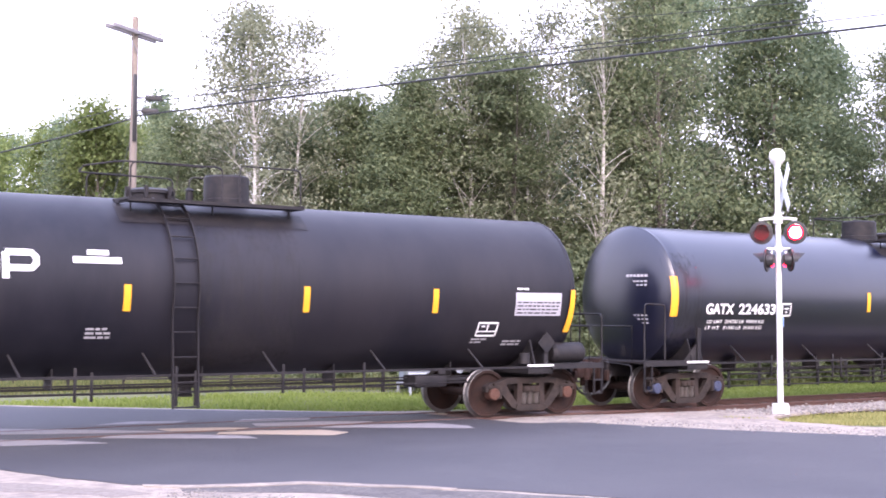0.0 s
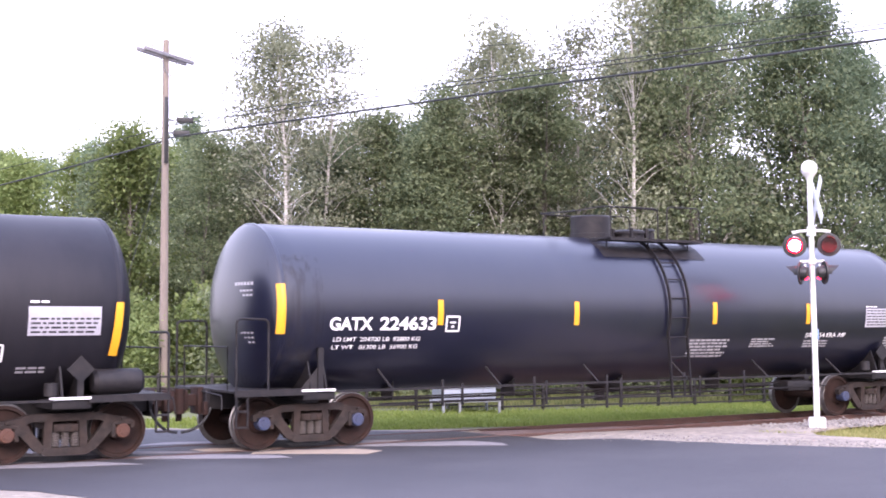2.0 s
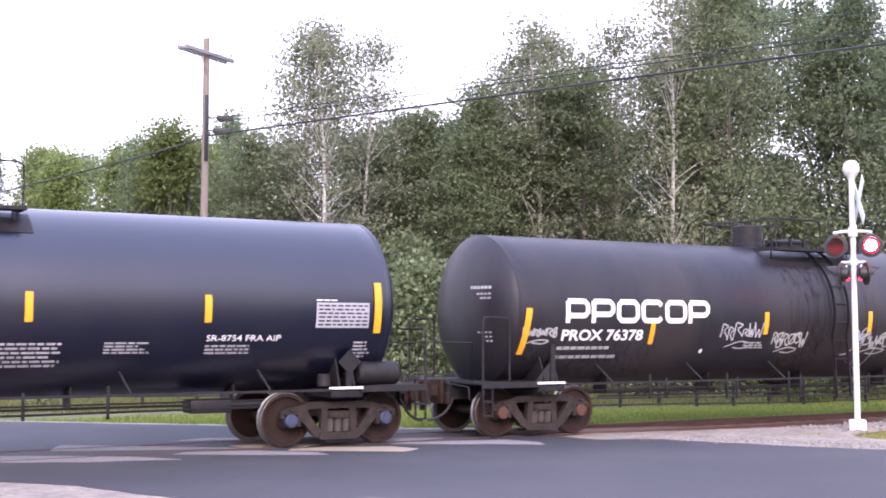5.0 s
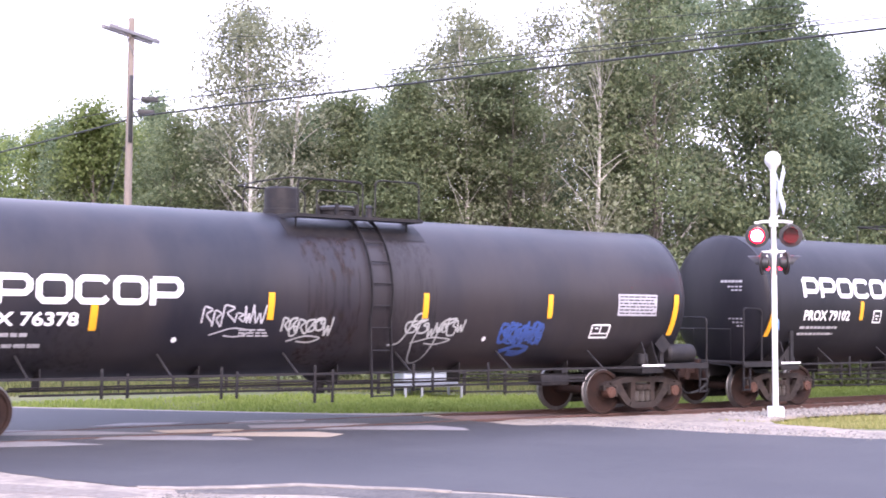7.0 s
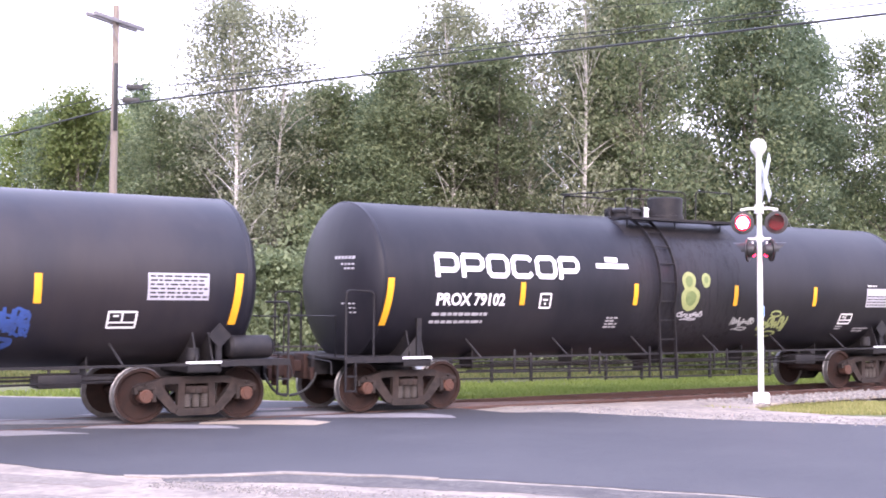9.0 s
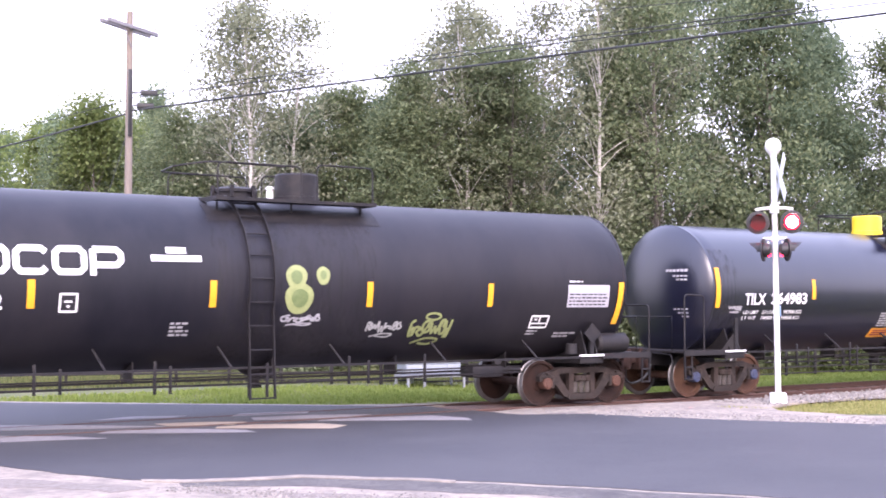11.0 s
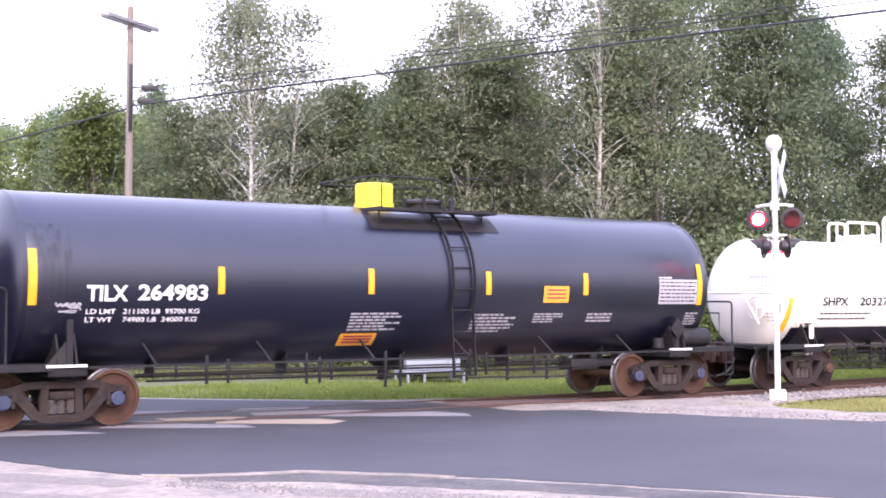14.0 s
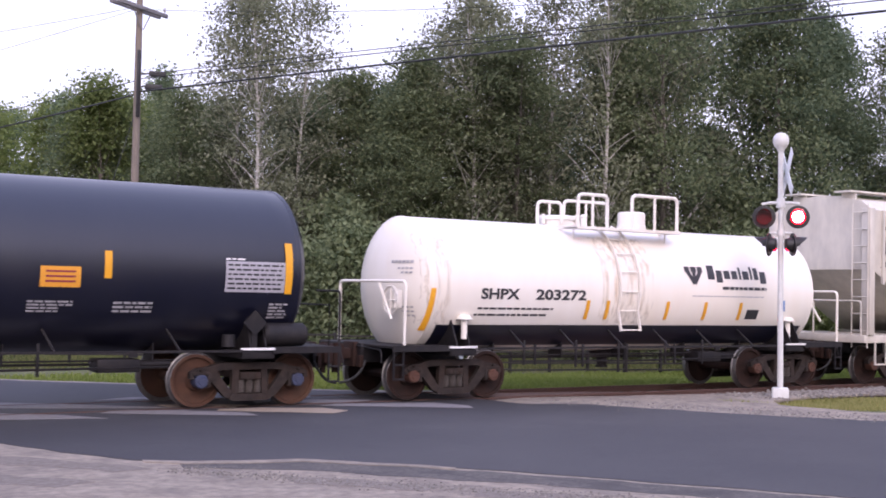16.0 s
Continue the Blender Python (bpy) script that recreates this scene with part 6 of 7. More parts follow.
def build_car_b():
    spec = dict(r=1.51, zc=2.40, head_over=1.16, paint=M_TANK_NEW, rail_h=0.66)
    car, xc, h = tank_car("tank_car", "glossy black tank car with white numbers and yellow strips", 19.29, 33.64, spec, "blue")
    f = lambda x: x - xc
    lettering(car, spec, "GATX", f(19.42), f(20.26), 2.01, 2.24, M_WHITE, 0.03)
    lettering(car, spec, "224633", f(20.40), f(21.55), 2.01, 2.25, M_WHITE, 0.03)
    class_box(car, spec, f(21.77), f(22.04), 1.99, 2.25)
    lettering(car, spec, "LD LMT  204700 LB  92800 KG", f(19.52), f(21.25), 1.82, 1.895, M_WHITE, 0.012)
    lettering(car, spec, "LT WT   81300 LB  36900 KG", f(19.52), f(21.23), 1.685, 1.76, M_WHITE, 0.012)
    add_marks(car, spec, [(f(21.58), 2.10, 2.55), (f(24.66), 2.09, 2.54), (f(28.28), 2.10, 2.55), (f(31.06), 2.10, 2.54)], [(f(18.46), 1.96, 2.80, 0.0), (f(34.08), 1.93, 2.79, 0.0)])
    add_ladder(car, spec, f(27.05), f(27.55), 0.62, M_BLACK)
    add_platform(car, spec, f(25.85), f(28.35), M_BLACK, (f(26.28), 0.42, 0.46), hatch=f(27.3))
    bars(car, spec, f(27.75), f(28.85), 1.40, 1.80, 6, M_STENCIL, 11)
    bars(car, spec, f(29.5), f(30.25), 1.60, 1.80, 4, M_STENCIL, 12)
    lettering(car, spec, "SR-8754 FRA AIP", f(31.12), f(32.4), 1.80, 1.90, M_WHITE, 0.008)
    bars(car, spec, f(31.12), f(32.0), 1.58, 1.75, 3, M_STENCIL, 13)
    data_plate(car, spec, f(33.0), f(33.98), 2.02, 2.44)
    bars(car, spec, f(33.0), f(33.4), 2.46, 2.50, 1, M_WHITE, 14)
    bars(car, spec, f(33.75), f(34.1), 1.5, 1.8, 5, M_STENCIL, 15)
    stain(car, spec, f(18.25), f(19.3), 1.1, 3.3, M_STAIN_GREY, "road dust on the leading head")
    end_bars(car, spec, h, 3, M_STENCIL)
    add_reservoir(car, spec, f(33.9), M_BLACK)


def build_car_c():
    spec = dict(r=1.455, zc=2.36, head_over=1.20, paint=M_TANK_OLD, rail_h=0.66)
    car, xc, h = tank_car("tank_car", "weathered brown-black tank car with graffiti and white block wordmark", 37.87, 52.03, spec, "rust")
    f = lambda x: x - xc
    brand_blocks(car, spec, f(38.12), f(41.72), 2.12, 2.58, M_WHITE)
    lettering(car, spec, "PROX 76378", f(38.09), f(40.03), 1.78, 2.0, M_WHITE, 0.028)
    bars(car, spec, f(38.05), f(39.8), 1.59, 1.70, 1, M_STENCIL, 21)
    bars(car, spec, f(38.03), f(39.8), 1.42, 1.53, 1, M_STENCIL, 22)
    scrawl(car, spec, f(37.2), f(37.97), 1.72, 2.04, M_GRAF_WHITE, 0.035, 3, 6)
    scrawl(car, spec, f(42.05), f(43.2), 1.6, 2.15, M_STENCIL, 0.03, 4, 6)
    bars(car, spec, f(42.75), f(43.3), 1.6, 1.75, 3, M_STENCIL, 24)
    scrawl(car, spec, f(43.52), f(44.5), 1.50, 1.95, M_GRAF_WHITE, 0.035, 5, 6)
    scrawl(car, spec, f(46.0), f(47.3), 1.45, 1.95, M_GRAF_WHITE, 0.035, 6, 7)
    bm = bmesh.new()
    loop = [(45.72, 1.45), (45.95, 1.47), (46.1, 1.75), (46.2, 2.0), (46.35, 2.05), (46.3, 1.8), (46.22, 1.5), (46.3, 1.2), (46.45, 1.08), (46.62, 1.15), (46.7, 1.45), (46.75, 1.85), (46.95, 1.95)]
    stroke(bm, spec, [(p.x, p.y) for p in rounded([(f(a), b, 0) for a, b in loop], 0.1, 4)], 0.035)
    part("graffiti", bm, M_GRAF_WHITE, car, "white sprayed graffiti tag")
    for k in range(3):
        scrawl(car, spec, f(48.15), f(49.18), 1.22 + 0.04 * k, 1.90 - 0.05 * k, M_GRAF_BLUE, 0.045, 7 + k, 5, label="blue sprayed graffiti tag")
    bm = bmesh.new()
    blob(bm, spec, f(47.82), 1.56, 0.045, 0.045, 0.007)
    part("paint_spot", bm, M_WHITE, car)
    bm = bmesh.new()
    blob(bm, spec, f(41.64), 1.56, 0.045, 0.045, 0.007)
    part("paint_spot", bm, M_WHITE, car)
    stain(car, spec, f(43.9), f(45.0), 1.1, 3.5, M_STAIN_RUST, "rusty streaks run down from the manway")
    stain(car, spec, f(45.5), f(46.6), 1.3, 3.5, M_STAIN_GREY, "dusty streaks run down from the platform")
    stain(car, spec, f(37.3), f(40.4), 1.05, 1.75, M_STAIN_GREY, "road dust on the lower shell")
    add_marks(car, spec, [(f(40.20), 1.71, 2.12), (f(43.22), 1.90, 2.36), (f(46.32), 1.94, 2.40), (f(49.2), 1.96, 2.42)], [(f(37.16), 1.53, 2.39, 0.08), (f(52.46), 1.62, 2.47, 0.07)])
    add_ladder(car, spec, f(45.2), f(45.62), 0.55, M_BLACK)
    add_platform(car, spec, f(43.85), f(46.45), M_BLACK, (f(44.15), 0.32, 0.48), hatch=f(45.3))
    data_plate(car, spec, f(51.0), f(52.05), 2.02, 2.46)
    class_box(car, spec, f(50.4), f(50.86), 1.58, 1.83, True)
    add_reservoir(car, spec, f(52.5), M_BLACK)
    end_bars(car, spec, h, 5, M_STENCIL)


def build_car_d():
    spec = dict(r=1.50, zc=2.40, head_over=1.22, paint=M_TANK_DULL, rail_h=0.62, valve_mat=M_WHITE)
    car, xc, h = tank_car("tank_car", "dull black tank car with white block wordmark and lime graffiti", 56.2, 69.62, spec, "rust")
    f = lambda x: x - xc
    brand_blocks(car, spec, f(56.48), f(60.0), 2.48, 2.94, M_WHITE)
    lettering(car, spec, "PROX 79102", f(56.55), f(58.12), 1.95, 2.19, M_WHITE, 0.028)
    bars(car, spec, f(56.5), f(58.0), 1.74, 1.85, 1, M_STENCIL, 31)
    bars(car, spec, f(56.48), f(57.9), 1.60, 1.70, 1, M_STENCIL, 32)
    class_box(car, spec, f(58.98), f(59.24), 1.92, 2.19)
    bm = bmesh.new()
    patch(bm, spec, f(60.42), f(61.28), 2.72, 2.82)
    patch(bm, spec, f(60.68), f(61.02), 2.85, 2.95)
    part("capacity_plate", bm, M_WHITE, car, "white painted capacity marks")
    bars(car, spec, f(60.8), f(61.15), 1.5, 1.75, 4, M_STENCIL, 33)
    # lime green sprayed figure: pale rounds with olive ones on them
    for pale, rounds in ((True, [(62.99, 2.49, 0.20, 0.21), (63.05, 2.13, 0.27, 0.27), (63.50, 2.52, 0.13, 0.16)]), (False, [(62.99, 2.49, 0.11, 0.12), (63.06, 2.13, 0.16, 0.16), (63.50, 2.53, 0.06, 0.08)])):
        for k, (cx, cz, rx, rz) in enumerate(rounds):
            bm = bmesh.new()
            blob(bm, spec, f(cx), cz, rx, rz, (0.0050 if pale else 0.0085) + 0.0010 * k, 0.06)
            part("graffiti", bm, M_GRAF_LIME if pale else M_GRAF_OLIVE, car, "pale lime sprayed round" if pale else "olive green sprayed round")
    stain(car, spec, f(61.5), f(64.6), 1.1, 3.6, M_STAIN_GREY, "dusty streaks run down from the platform")
    scrawl(car, spec, f(62.75), f(63.5), 1.66, 1.85, M_STENCIL, 0.03, 12, 5)
    scrawl(car, spec, f(64.48), f(65.2), 1.43, 1.72, M_GRAF_WHITE, 0.035, 13, 6)
    scrawl(car, spec, f(65.4), f(66.28), 1.28, 1.74, M_GRAF_LIME, 0.05, 14, 6, label="lime sprayed graffiti tag")
    bm = bmesh.new()
    stroke(bm, spec, [(f(65.85) + 0.16 * math.cos(a * 0.4), 1.80 + 0.06 * math.sin(a * 0.4)) for a in range(16)], 0.04, closed=True)
    part("graffiti", bm, M_GRAF_LIME, car, "lime sprayed ring")
    add_marks(car, spec, [(f(58.48), 1.97, 2.41), (f(61.42), 1.98, 2.42), (f(64.38), 1.98, 2.42), (f(67.0), 1.98, 2.41)], [(f(55.40), 1.59, 2.45, 0.07), (f(70.16), 1.62, 2.46, 0.06)])
    add_ladder(car, spec, f(62.1), f(62.55), 0.45, M_BLACK)
    add_platform(car, spec, f(61.65), f(64.75), M_BLACK, (f(63.74), 0.40, 0.50), hatch=f(62.5))
    data_plate(car, spec, f(68.92), f(69.98), 1.96, 2.40, True)
    bars(car, spec, f(68.95), f(69.3), 2.44, 2.49, 1, M_WHITE, 35)
    class_box(car, spec, f(68.12), f(68.53), 1.57, 1.79, True)
    bars(car, spec, f(68.1), f(68.4), 1.42, 1.53, 2, M_STENCIL, 36)
    bars(car, spec, f(68.8), f(69.35), 1.36, 1.48, 2, M_STENCIL, 37)
    end_bars(car, spec, h, 6, M_STENCIL)
    add_reservoir(car, spec, f(69.85), M_BLACK)


def build_car_e():
    spec = dict(r=1.445, zc=2.33, paint=M_TANK_NEW, rail_h=0.60)
    car, xc, h = tank_car("tank_car", "glossy black tank car with bright yellow valve bonnet", 73.67, 86.56, spec, "orange")
    f = lambda x: x - xc
    lettering(car, spec, "TILX", f(73.92), f(74.58), 2.0, 2.25, M_WHITE, 0.026)
    lettering(car, spec, "264983", f(74.75), f(75.92), 2.01, 2.27, M_WHITE, 0.026)
    lettering(car, spec, "LD LMT   211100 LB  95700 KG", f(73.93), f(75.8), 1.80, 1.88, M_WHITE, 0.012)
    lettering(car, spec, "LT WT    74900 LB  34000 KG", f(73.93), f(75.77), 1.67, 1.75, M_WHITE, 0.012)
    scrawl(car, spec, f(73.45), f(73.85), 1.82, 1.98, M_STENCIL, 0.025, 15, 4)
    add_marks(car, spec, [(f(76.1), 2.12, 2.57), (f(78.95), 2.13, 2.58), (f(81.5), 2.13, 2.56), (f(83.87), 2.13, 2.56)], [(f(73.02), 1.94, 2.80, 0.0), (f(86.98), 1.93, 2.79, 0.0)])
    add_ladder(car, spec, f(80.72), f(81.2), 0.62, M_BLACK)
    add_platform(car, spec, f(79.35), f(81.95), M_BLACK, (f(79.9), 0.36, 0.46), bonnet=M_BONNET, hatch=f(81.0))
    bars(car, spec, f(78.65), f(79.7), 1.47, 1.81, 6, M_STENCIL, 41)
    bars(car, spec, f(81.27), f(82.28), 1.40, 1.78, 6, M_STENCIL, 42)
    bars(car, spec, f(82.72), f(83.42), 1.58, 1.78, 4, M_STENCIL, 43)
    bars(car, spec, f(84.06), f(84.98), 1.58, 1.78, 3, M_STENCIL, 44)
    for a, b, z0, z1 in ((78.56, 79.3, 1.21, 1.43), (82.88, 83.5, 1.98, 2.30)):
        bm = bmesh.new()
        patch(bm, spec, f(a), f(b), z0, z1)
        pl = part("orange_placard", bm, M_ORANGE, car, "orange placard with printed lines")
        bm = bmesh.new()
        for k in range(3):
            z = z0 + (z1 - z0) * (0.28 + 0.24 * k)
            patch(bm, spec, f(a) + 0.08, f(b) - 0.08, z - 0.015, z + 0.015, 0.012)
        part("printed_line", bm, M_RED_INK, pl)
    data_plate(car, spec, f(85.9), f(86.98), 1.95, 2.46)
    bars(car, spec, f(85.9), f(86.3), 2.47, 2.52, 1, M_WHITE, 45)
    bars(car, spec, f(86.75), f(87.1), 1.5, 1.78, 5, M_STENCIL, 46)
    stain(car, spec, f(72.75), f(73.7), 1.1, 3.2, M_STAIN_GREY, "road dust on the leading head")
    end_bars(car, spec, h, 8, M_STENCIL)
    add_reservoir(car, spec, f(86.7), M_BLACK)


def build_car_f():
    spec = dict(r=1.31, zc=2.15, paint=M_TANK_WHITE, rail_h=0.68, rail_r=0.038, valve_mat=M_TANK_WHITE, over=2.03, head_over=1.05, split=(0.29, 0.53), mark_w=0.085, end_rails=False)
    car, xc, h = tank_car("tank_car", "white slurry tank car with rust streaks and white guard rails", 90.72, 99.75, spec, "rust")
    f = lambda x: x - xc
    # black painted belly along the tank
    for sy in (-1, 1):
        bm = bmesh.new()
        end = h + 0.45
        rows = []
        for i in range(13):
            z = 1.00 + 0.41 * i / 12
            q = on_tank(spec, 0, z, 0.012)
            rows.append((bm.verts.new((-end, sy * abs(q.y), z)), bm.verts.new((end, sy * abs(q.y), z))))
        for (a, b), (c, d) in zip(rows, rows[1:]):
            bm.faces.new((a, b, d, c) if sy < 0 else (a, c, d, b))
        part("belly_skirt", bm, M_TANK_NEW, car, "black painted lower shell")
    lettering(car, spec, "SHPX", f(91.14), f(92.05), 1.90, 2.11, M_INK, 0.034)
    lettering(car, spec, "203272", f(92.44), f(93.70), 1.90, 2.11, M_INK, 0.034)
    bars(car, spec, f(91.1), f(93.0), 1.69, 1.76, 1, M_INK, 51)
    bars(car, spec, f(91.05), f(93.5), 1.57, 1.64, 1, M_INK, 52)
    # company mark: a shield and plain word bars
    bm = bmesh.new()
    for k, (a, b, c) in enumerate(((96.42, 96.57, 96.5), (96.60, 96.76, 96.6), (96.79, 96.94, 96.7))):
        stroke(bm, spec, [(f(a), 2.60), (f(b), 2.60)], 0.12)
        stroke(bm, spec, [(f((a + b) / 2), 2.56), (f(96.67), 2.30)], 0.10, 0.007 + 0.0006 * k)
    part("company_shield", bm, M_INK, car, "dark three-part shield mark")
    bm = bmesh.new()
    x = f(97.08)
    for w, z0, z1 in ((0.20, 2.40, 2.70), (0.18, 2.34, 2.60), (0.18, 2.42, 2.60), (0.17, 2.42, 2.60), (0.06, 2.42, 2.68), (0.18, 2.42, 2.60), (0.06, 2.42, 2.70), (0.13, 2.42, 2.68), (0.18, 2.34, 2.60)):
        patch(bm, spec, x, x + w, z0, z1)
        x += w + 0.055
    part("company_word", bm, M_INK, car, "dark company wordmark blocks")
    bars(car, spec, f(97.5), f(98.85), 2.16, 2.28, 1, M_INK, 53)
    bars(car, spec, f(96.6), f(98.93), 2.02, 2.06, 1, M_PLATE, 54)
    add_marks(car, spec, [], [(f(93.72), 1.53, 1.91, 0.0), (f(94.24), 1.53, 1.91, 0.0), (f(95.88), 1.53, 1.91, 0.0), (f(96.98), 1.53, 1.91, 0.0), (f(98.04), 1.53, 1.91, 0.0), (f(89.98), 1.30, 2.09, 0.05), (f(100.55), 1.32, 2.05, -0.04)])
    bm = bmesh.new()
    patch(bm, spec, f(98.31), f(98.68), 1.55, 1.76)
    part("class_box", bm, M_INK, car)
    stain(car, spec, f(89.9), f(90.45), 1.42, 3.1, M_STAIN_TAN, "tan slurry streak down the head seam")
    stain(car, spec, f(94.1), f(95.5), 1.45, 3.2, M_STAIN_TAN, "faint tan streaks under the ladder")
    add_ladder(car, spec, f(94.54), f(95.06), 1.3, M_TANK_WHITE)
    add_platform(car, spec, f(93.55), f(96.35), M_TANK_WHITE, (f(96.02), 0.30, 0.37), rail_style="white", hatch=f(94.0))
    for s in (-1, 1):
        bm = bmesh.new()
        cyl(bm, (s * (h - 0.1), -1.22, 1.15), (s * (h - 0.1), -1.22, 1.6), 0.06, seg=12)
        cyl(bm, (s * (h - 0.1), -1.22, 1.52), (s * (h - 0.1), -1.22, 1.60), 0.16, 0.1, seg=14)
        part("jack_fitting", bm, M_TANK_WHITE, car, "white pipe fitting")
        bm = bmesh.new()
        xa = s * (h + 1.33)
        tube(bm, rounded([(xa, -1.42, 1.5), (xa, -1.42, 2.2), (xa, 1.0, 2.2), (xa, 1.0, 1.05)], 0.10), 0.030, 8)
        tube(bm, [(xa, -0.95, 1.5), (xa, -0.45, 2.2)], 0.028, 8)
        tube(bm, [(xa, -1.42, 1.05), (xa, -1.42, 1.55)], 0.028, 8)
        part("white_hand_rail", bm, M_TANK_WHITE, car, "white end guard rail")
    bm = bmesh.new()
    xw = -(h + 1.30)
    pts = [(xw, -0.85 + 0.26 * math.cos(a * 0.314), 1.85 + 0.26 * math.sin(a * 0.314)) for a in range(21)]
    tube(bm, pts, 0.025, 6)
    for a in range(4):
        tube(bm, [(xw, -0.85, 1.85), (xw, -0.85 + 0.25 * math.cos(a * 1.57), 1.85 + 0.25 * math.sin(a * 1.57))], 0.016, 5)
    box(bm, xw + 0.02, xw + 0.2, -0.95, -0.75, 1.7, 2.05, bevel=0.03)
    part("brake_wheel", bm, M_TANK_WHITE, car)
    end_bars(car, spec, h, 9, M_STENCIL)


def build_hopper():
    c1, length = 103.75, 9.6
    xc, h = c1 + length / 2, length / 2
    car = empty("hopper_car", xc, TRACK, 0, "pale grey covered hopper car with end ladder", "hopper car", "cars of the train")
    CARS.append((car, xc))
    L = h + 1.55
    bm = bmesh.new()
    # body: sloped ends below, upright above
    sec = [(-L, 2.75), (-L, 4.15), (L, 4.15), (L, 2.75), (h - 1.1, 1.25), (-h + 1.1, 1.25)]
    prism(bm, sec, -1.52, 1.52)
    part("body", bm, M_HOPPER, car)
    bm = bmesh.new()
    prof = [(-1.52, 4.15), (-1.2, 4.38), (-0.6, 4.52), (0, 4.56), (0.6, 4.52), (1.2, 4.38), (1.52, 4.15)]
    for a, b in zip(prof, prof[1:]):
        vs = [bm.verts.new((-L, *a)), bm.verts.new((L, *a)), bm.verts.new((L, *b)), bm.verts.new((-L, *b))]
        bm.faces.new(vs)
    bmesh.ops.remove_doubles(bm, verts=bm.verts[:], dist=0.001)
    for s in (-1, 1):
        bm.faces.new([bm.verts.new((s * L, y, z)) for y, z in prof])
    bmesh.ops.recalc_face_normals(bm, faces=bm.faces[:])
    part("roof", bm, M_HOPPER, car)
    bm = bmesh.new()
    for sy in (-0.75, 0.75):
        box(bm, -L - 0.15, L + 0.15, sy - 0.25, sy + 0.25, 4.60, 4.64)
        for k in range(9):
            x = -L + 0.1 + (2 * L - 0.2) * k / 8
            box(bm, x - 0.03, x + 0.03, sy - 0.2, sy + 0.2, 4.40, 4.60)
    part("running_board", bm, M_HOPPER, car)
    for s in (-1, 1):
        bm = bmesh.new()
        box(bm, s * (h - 0.4), s * (L + 0.25), -1.50, 1.50, 1.02, 1.2, bevel=0.01)
        box(bm, s * (L - 0.06), s * (L + 0.12), -1.55, -1.30, 1.2, 4.2, bevel=0.01)
        box(bm, s * (L - 0.06), s * (L + 0.12), 1.30, 1.55, 1.2, 4.2, bevel=0.01)
        part("end_frame", bm, M_HOPPER, car)
        bm = bmesh.new()
        for k in range(8):
            z = 1.3 + k * 0.4
            tube(bm, [(s * (L + 0.14), -1.5, z), (s * (L + 0.14), -1.05, z)], 0.014, 6)
        for y in (-1.5, -1.05):
            tube(bm, [(s * (L + 0.14), y, 0.9), (s * (L + 0.14), y, 4.3)], 0.018, 6)
        part("ladder", bm, M_HOPPER, car)
        bm = bmesh.new()
        tube(bm, rounded([(s * (L + 0.25), -1.4, 1.2), (s * (L + 0.25), -1.4, 2.0), (s * (L + 0.25), 1.4, 2.0), (s * (L + 0.25), 1.4, 1.2)], 0.1), 0.022, 8)
        tube(bm, [(s * (L + 0.25), 0, 1.2), (s * (L + 0.25), 0, 2.0)], 0.02, 6)
        part("end_rail", bm, M_HOPPER, car)
        bm = bmesh.new()
        for x in (0.1, 0.5):
            box(bm, s * (h + 0.9 + x) - 0.015, s * (h + 0.9 + x) + 0.015, -1.52, -1.48, 0.5, 1.05)
        box(bm, min(s * (h + 1.0), s * (h + 1.4)), max(s * (h + 1.0), s * (h + 1.4)), -1.52, -1.48, 0.5, 0.53)
        part("sill_step", bm, M_HOPPER, car)
        add_truck(car, s * h, "rust")
        add_coupler(car, s * (h + 2.06), s)
    for k in range(9):
        x = -L + 0.35 + (2 * L - 0.7) * k / 8
        bm = bmesh.new()
        box(bm, x - 0.04, x + 0.04, -1.58, -1.52, 2.4, 4.15)
        part("side_post", bm, M_HOPPER, car)
    for k in range(3):
        x = -2.8 + 2.8 * k
        bm = bmesh.new()
        a = [bm.verts.new(p) for p in ((x - 1.2, -1.4, 1.25), (x + 1.2, -1.4, 1.25), (x + 1.2, 1.4, 1.25), (x - 1.2, 1.4, 1.25))]
        b = [bm.verts.new(p) for p in ((x - 0.4, -0.5, 0.45), (x + 0.4, -0.5, 0.45), (x + 0.4, 0.5, 0.45), (x - 0.4, 0.5, 0.45))]
        for i in range(4):
            bm.faces.new((a[i], a[(i + 1) % 4], b[(i + 1) % 4], b[i]))
        bm.faces.new(b)
        part("discharge_hopper", bm, M_HOPPER, car)
    # dark sprayed tag on the side
    bm = bmesh.new()
    rng = random.Random(8)
    for k in range(14):
        x, z = -L + 0.35 + rng.random() * 1.6, 2.6 + rng.random() * 1.2
        m = Matrix.Translation((x, -1.527, z)) @ Matrix.Rotation(rng.uniform(-1, 1), 4, "Y")
        box(bm, -0.05, 0.05, -0.004, 0.004, -0.25, 0.25, m=m)
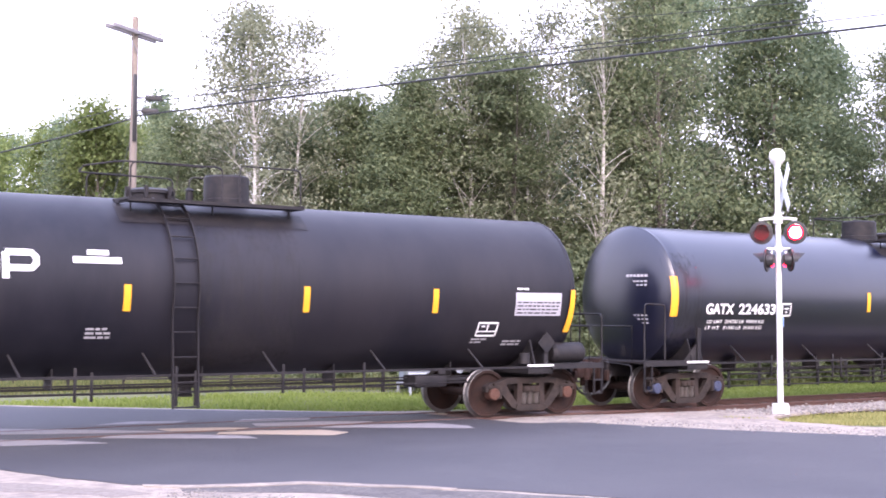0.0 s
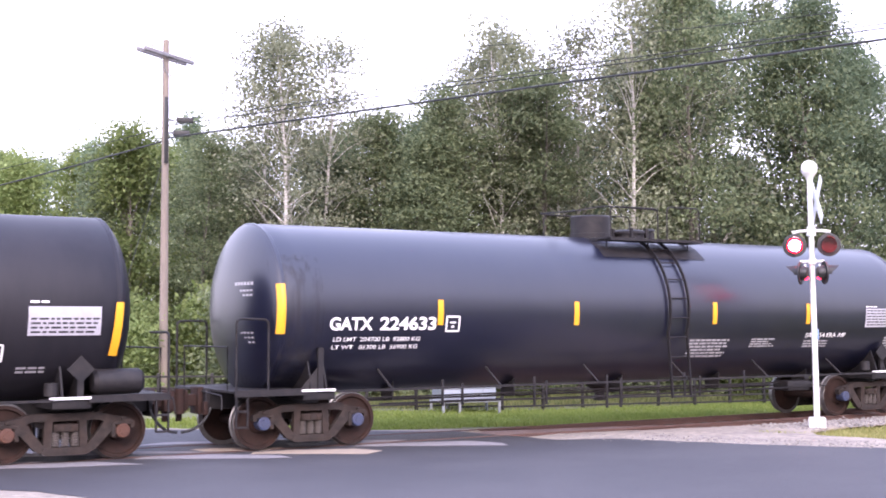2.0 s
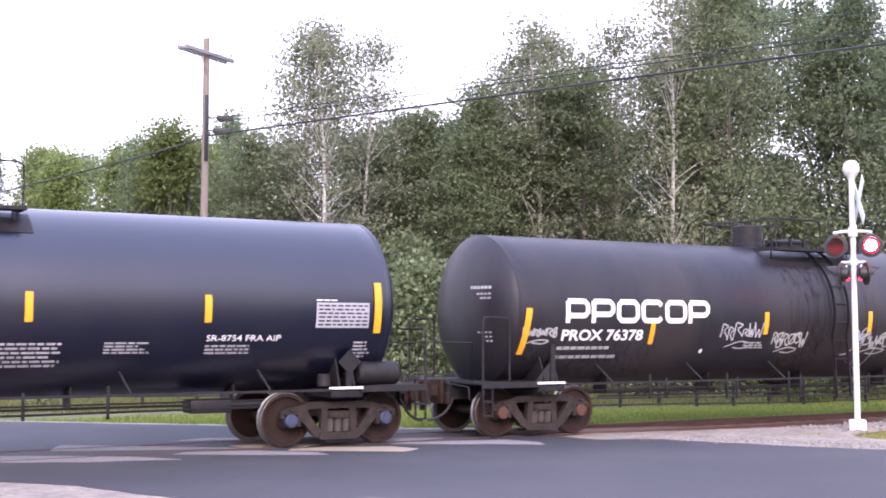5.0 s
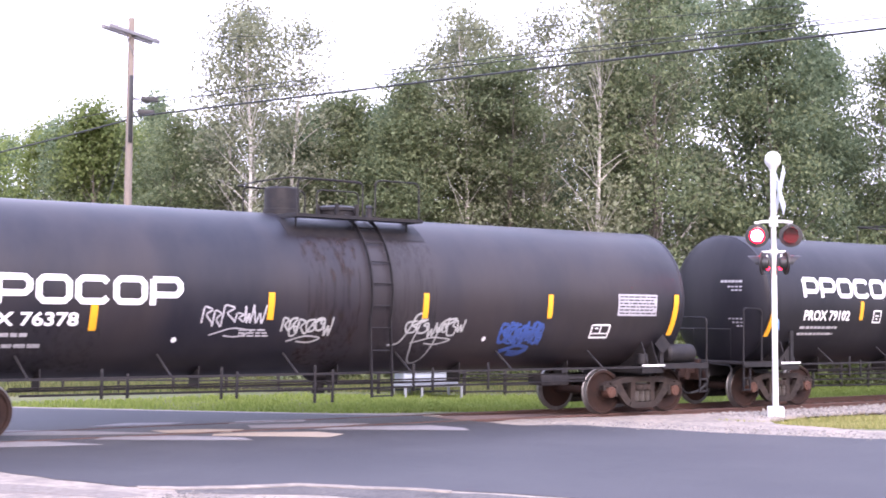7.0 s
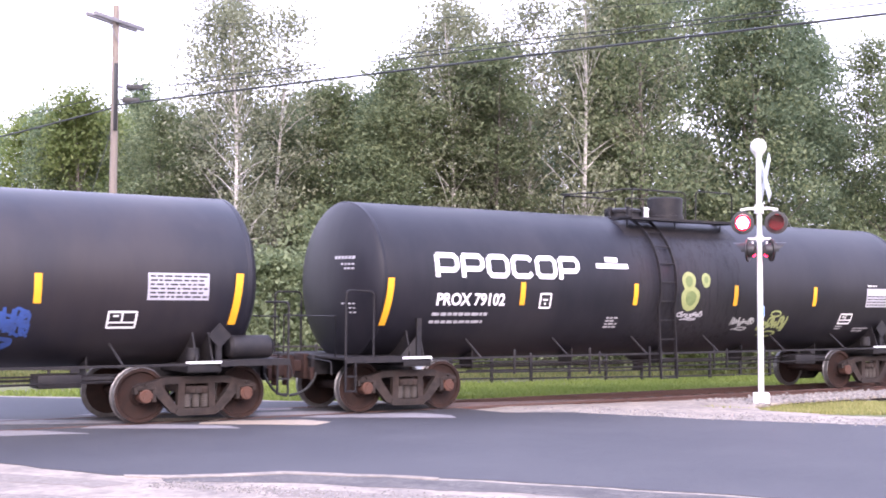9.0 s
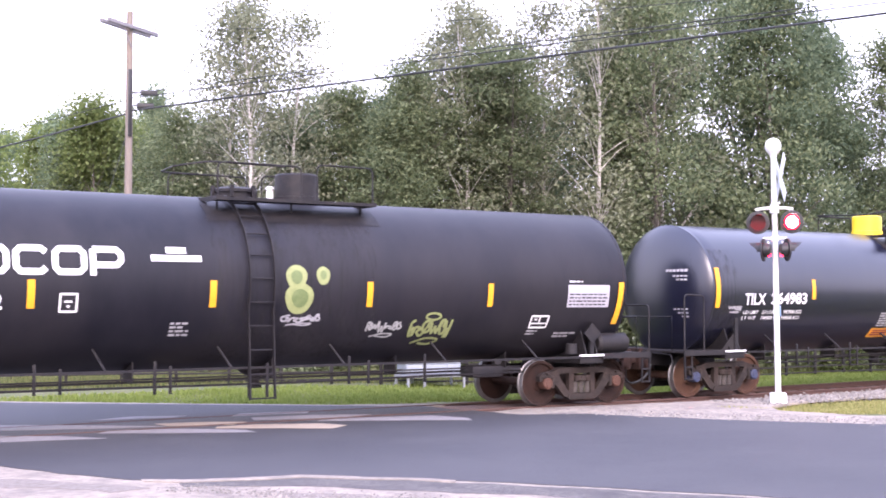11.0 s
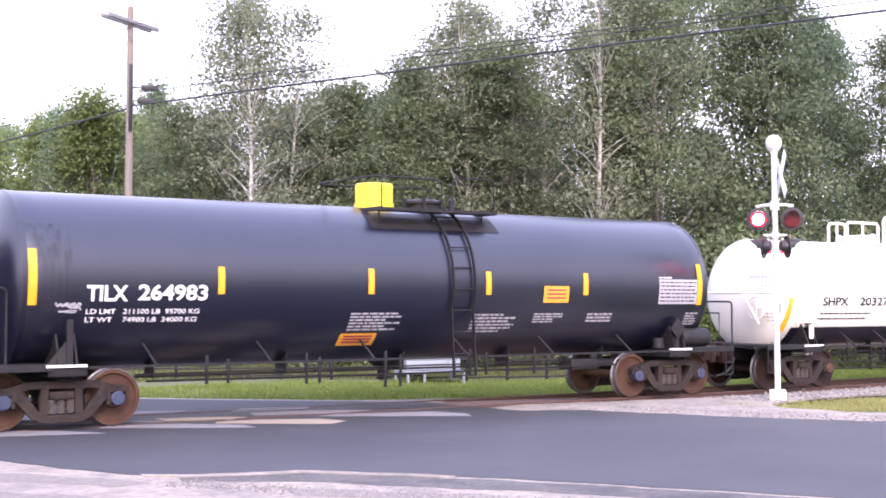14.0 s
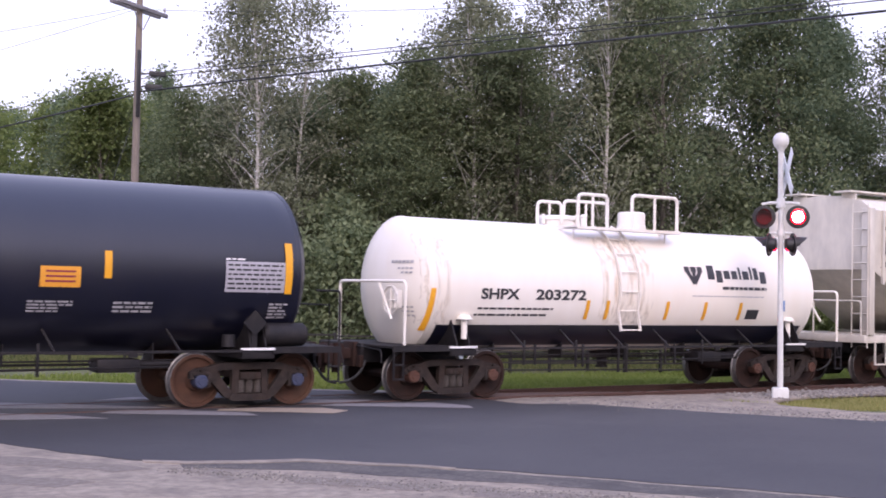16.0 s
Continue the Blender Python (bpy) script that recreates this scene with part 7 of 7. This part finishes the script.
    part("graffiti", bm, M_INK, car, "dark sprayed graffiti strokes")


build_car_a()
build_car_b()
build_car_c()
build_car_d()
build_car_e()
build_car_f()
build_hopper()


# ---------------------------------------------------------------- motion
TRAIN_TRAVEL = [
    (0.0, 0.020),
    (0.5, -2.390),
    (1.0, -4.800),
    (1.5, -7.210),
    (2.0, -9.620),
    (2.5, -12.030),
    (3.0, -14.455),
    (5.5, -26.580),
    (6.0, -29.005),
    (6.5, -31.430),
    (7.0, -33.855),
    (7.5, -36.280),
    (8.0, -38.691),
    (8.5, -41.102),
    (9.0, -43.513),
    (11.5, -55.567),
    (12.0, -57.978),
    (12.5, -60.389),
    (13.0, -62.800),
    (13.5, -65.237),
    (14.0, -67.673),
    (14.5, -70.110),
    (15.0, -72.547),
    (15.5, -74.983),
    (16.0, -77.420),
]
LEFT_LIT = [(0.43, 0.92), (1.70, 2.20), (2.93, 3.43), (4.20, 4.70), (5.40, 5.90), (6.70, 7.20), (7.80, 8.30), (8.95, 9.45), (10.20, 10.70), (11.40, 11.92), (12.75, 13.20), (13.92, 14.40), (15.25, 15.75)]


def travelled(t):
    for (ta, a), (tb, b) in zip(TRAIN_TRAVEL, TRAIN_TRAVEL[1:]):
        if t <= tb:
            return a + (b - a) * (t - ta) / (tb - ta)
    return TRAIN_TRAVEL[-1][1]


def motions():
    for car, xc in CARS:
        walk(car, [(t, pose(xc + s, TRACK, 0)) for t, s in TRAIN_TRAVEL])
    for w, dx, start in WHEELSETS:
        walk(w, [(k / 10, pose(dx, 0, 0.457, 0, start + math.degrees(travelled(k / 10) / 0.457), 0)) for k in range(161)])
    # turning the added vanes stands in for the lamps flashing
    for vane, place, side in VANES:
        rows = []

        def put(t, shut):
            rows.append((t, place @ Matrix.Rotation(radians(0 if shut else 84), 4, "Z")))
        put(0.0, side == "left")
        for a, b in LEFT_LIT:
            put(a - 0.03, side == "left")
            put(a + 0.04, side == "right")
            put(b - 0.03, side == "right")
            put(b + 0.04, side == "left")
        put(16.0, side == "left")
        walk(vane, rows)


motions()
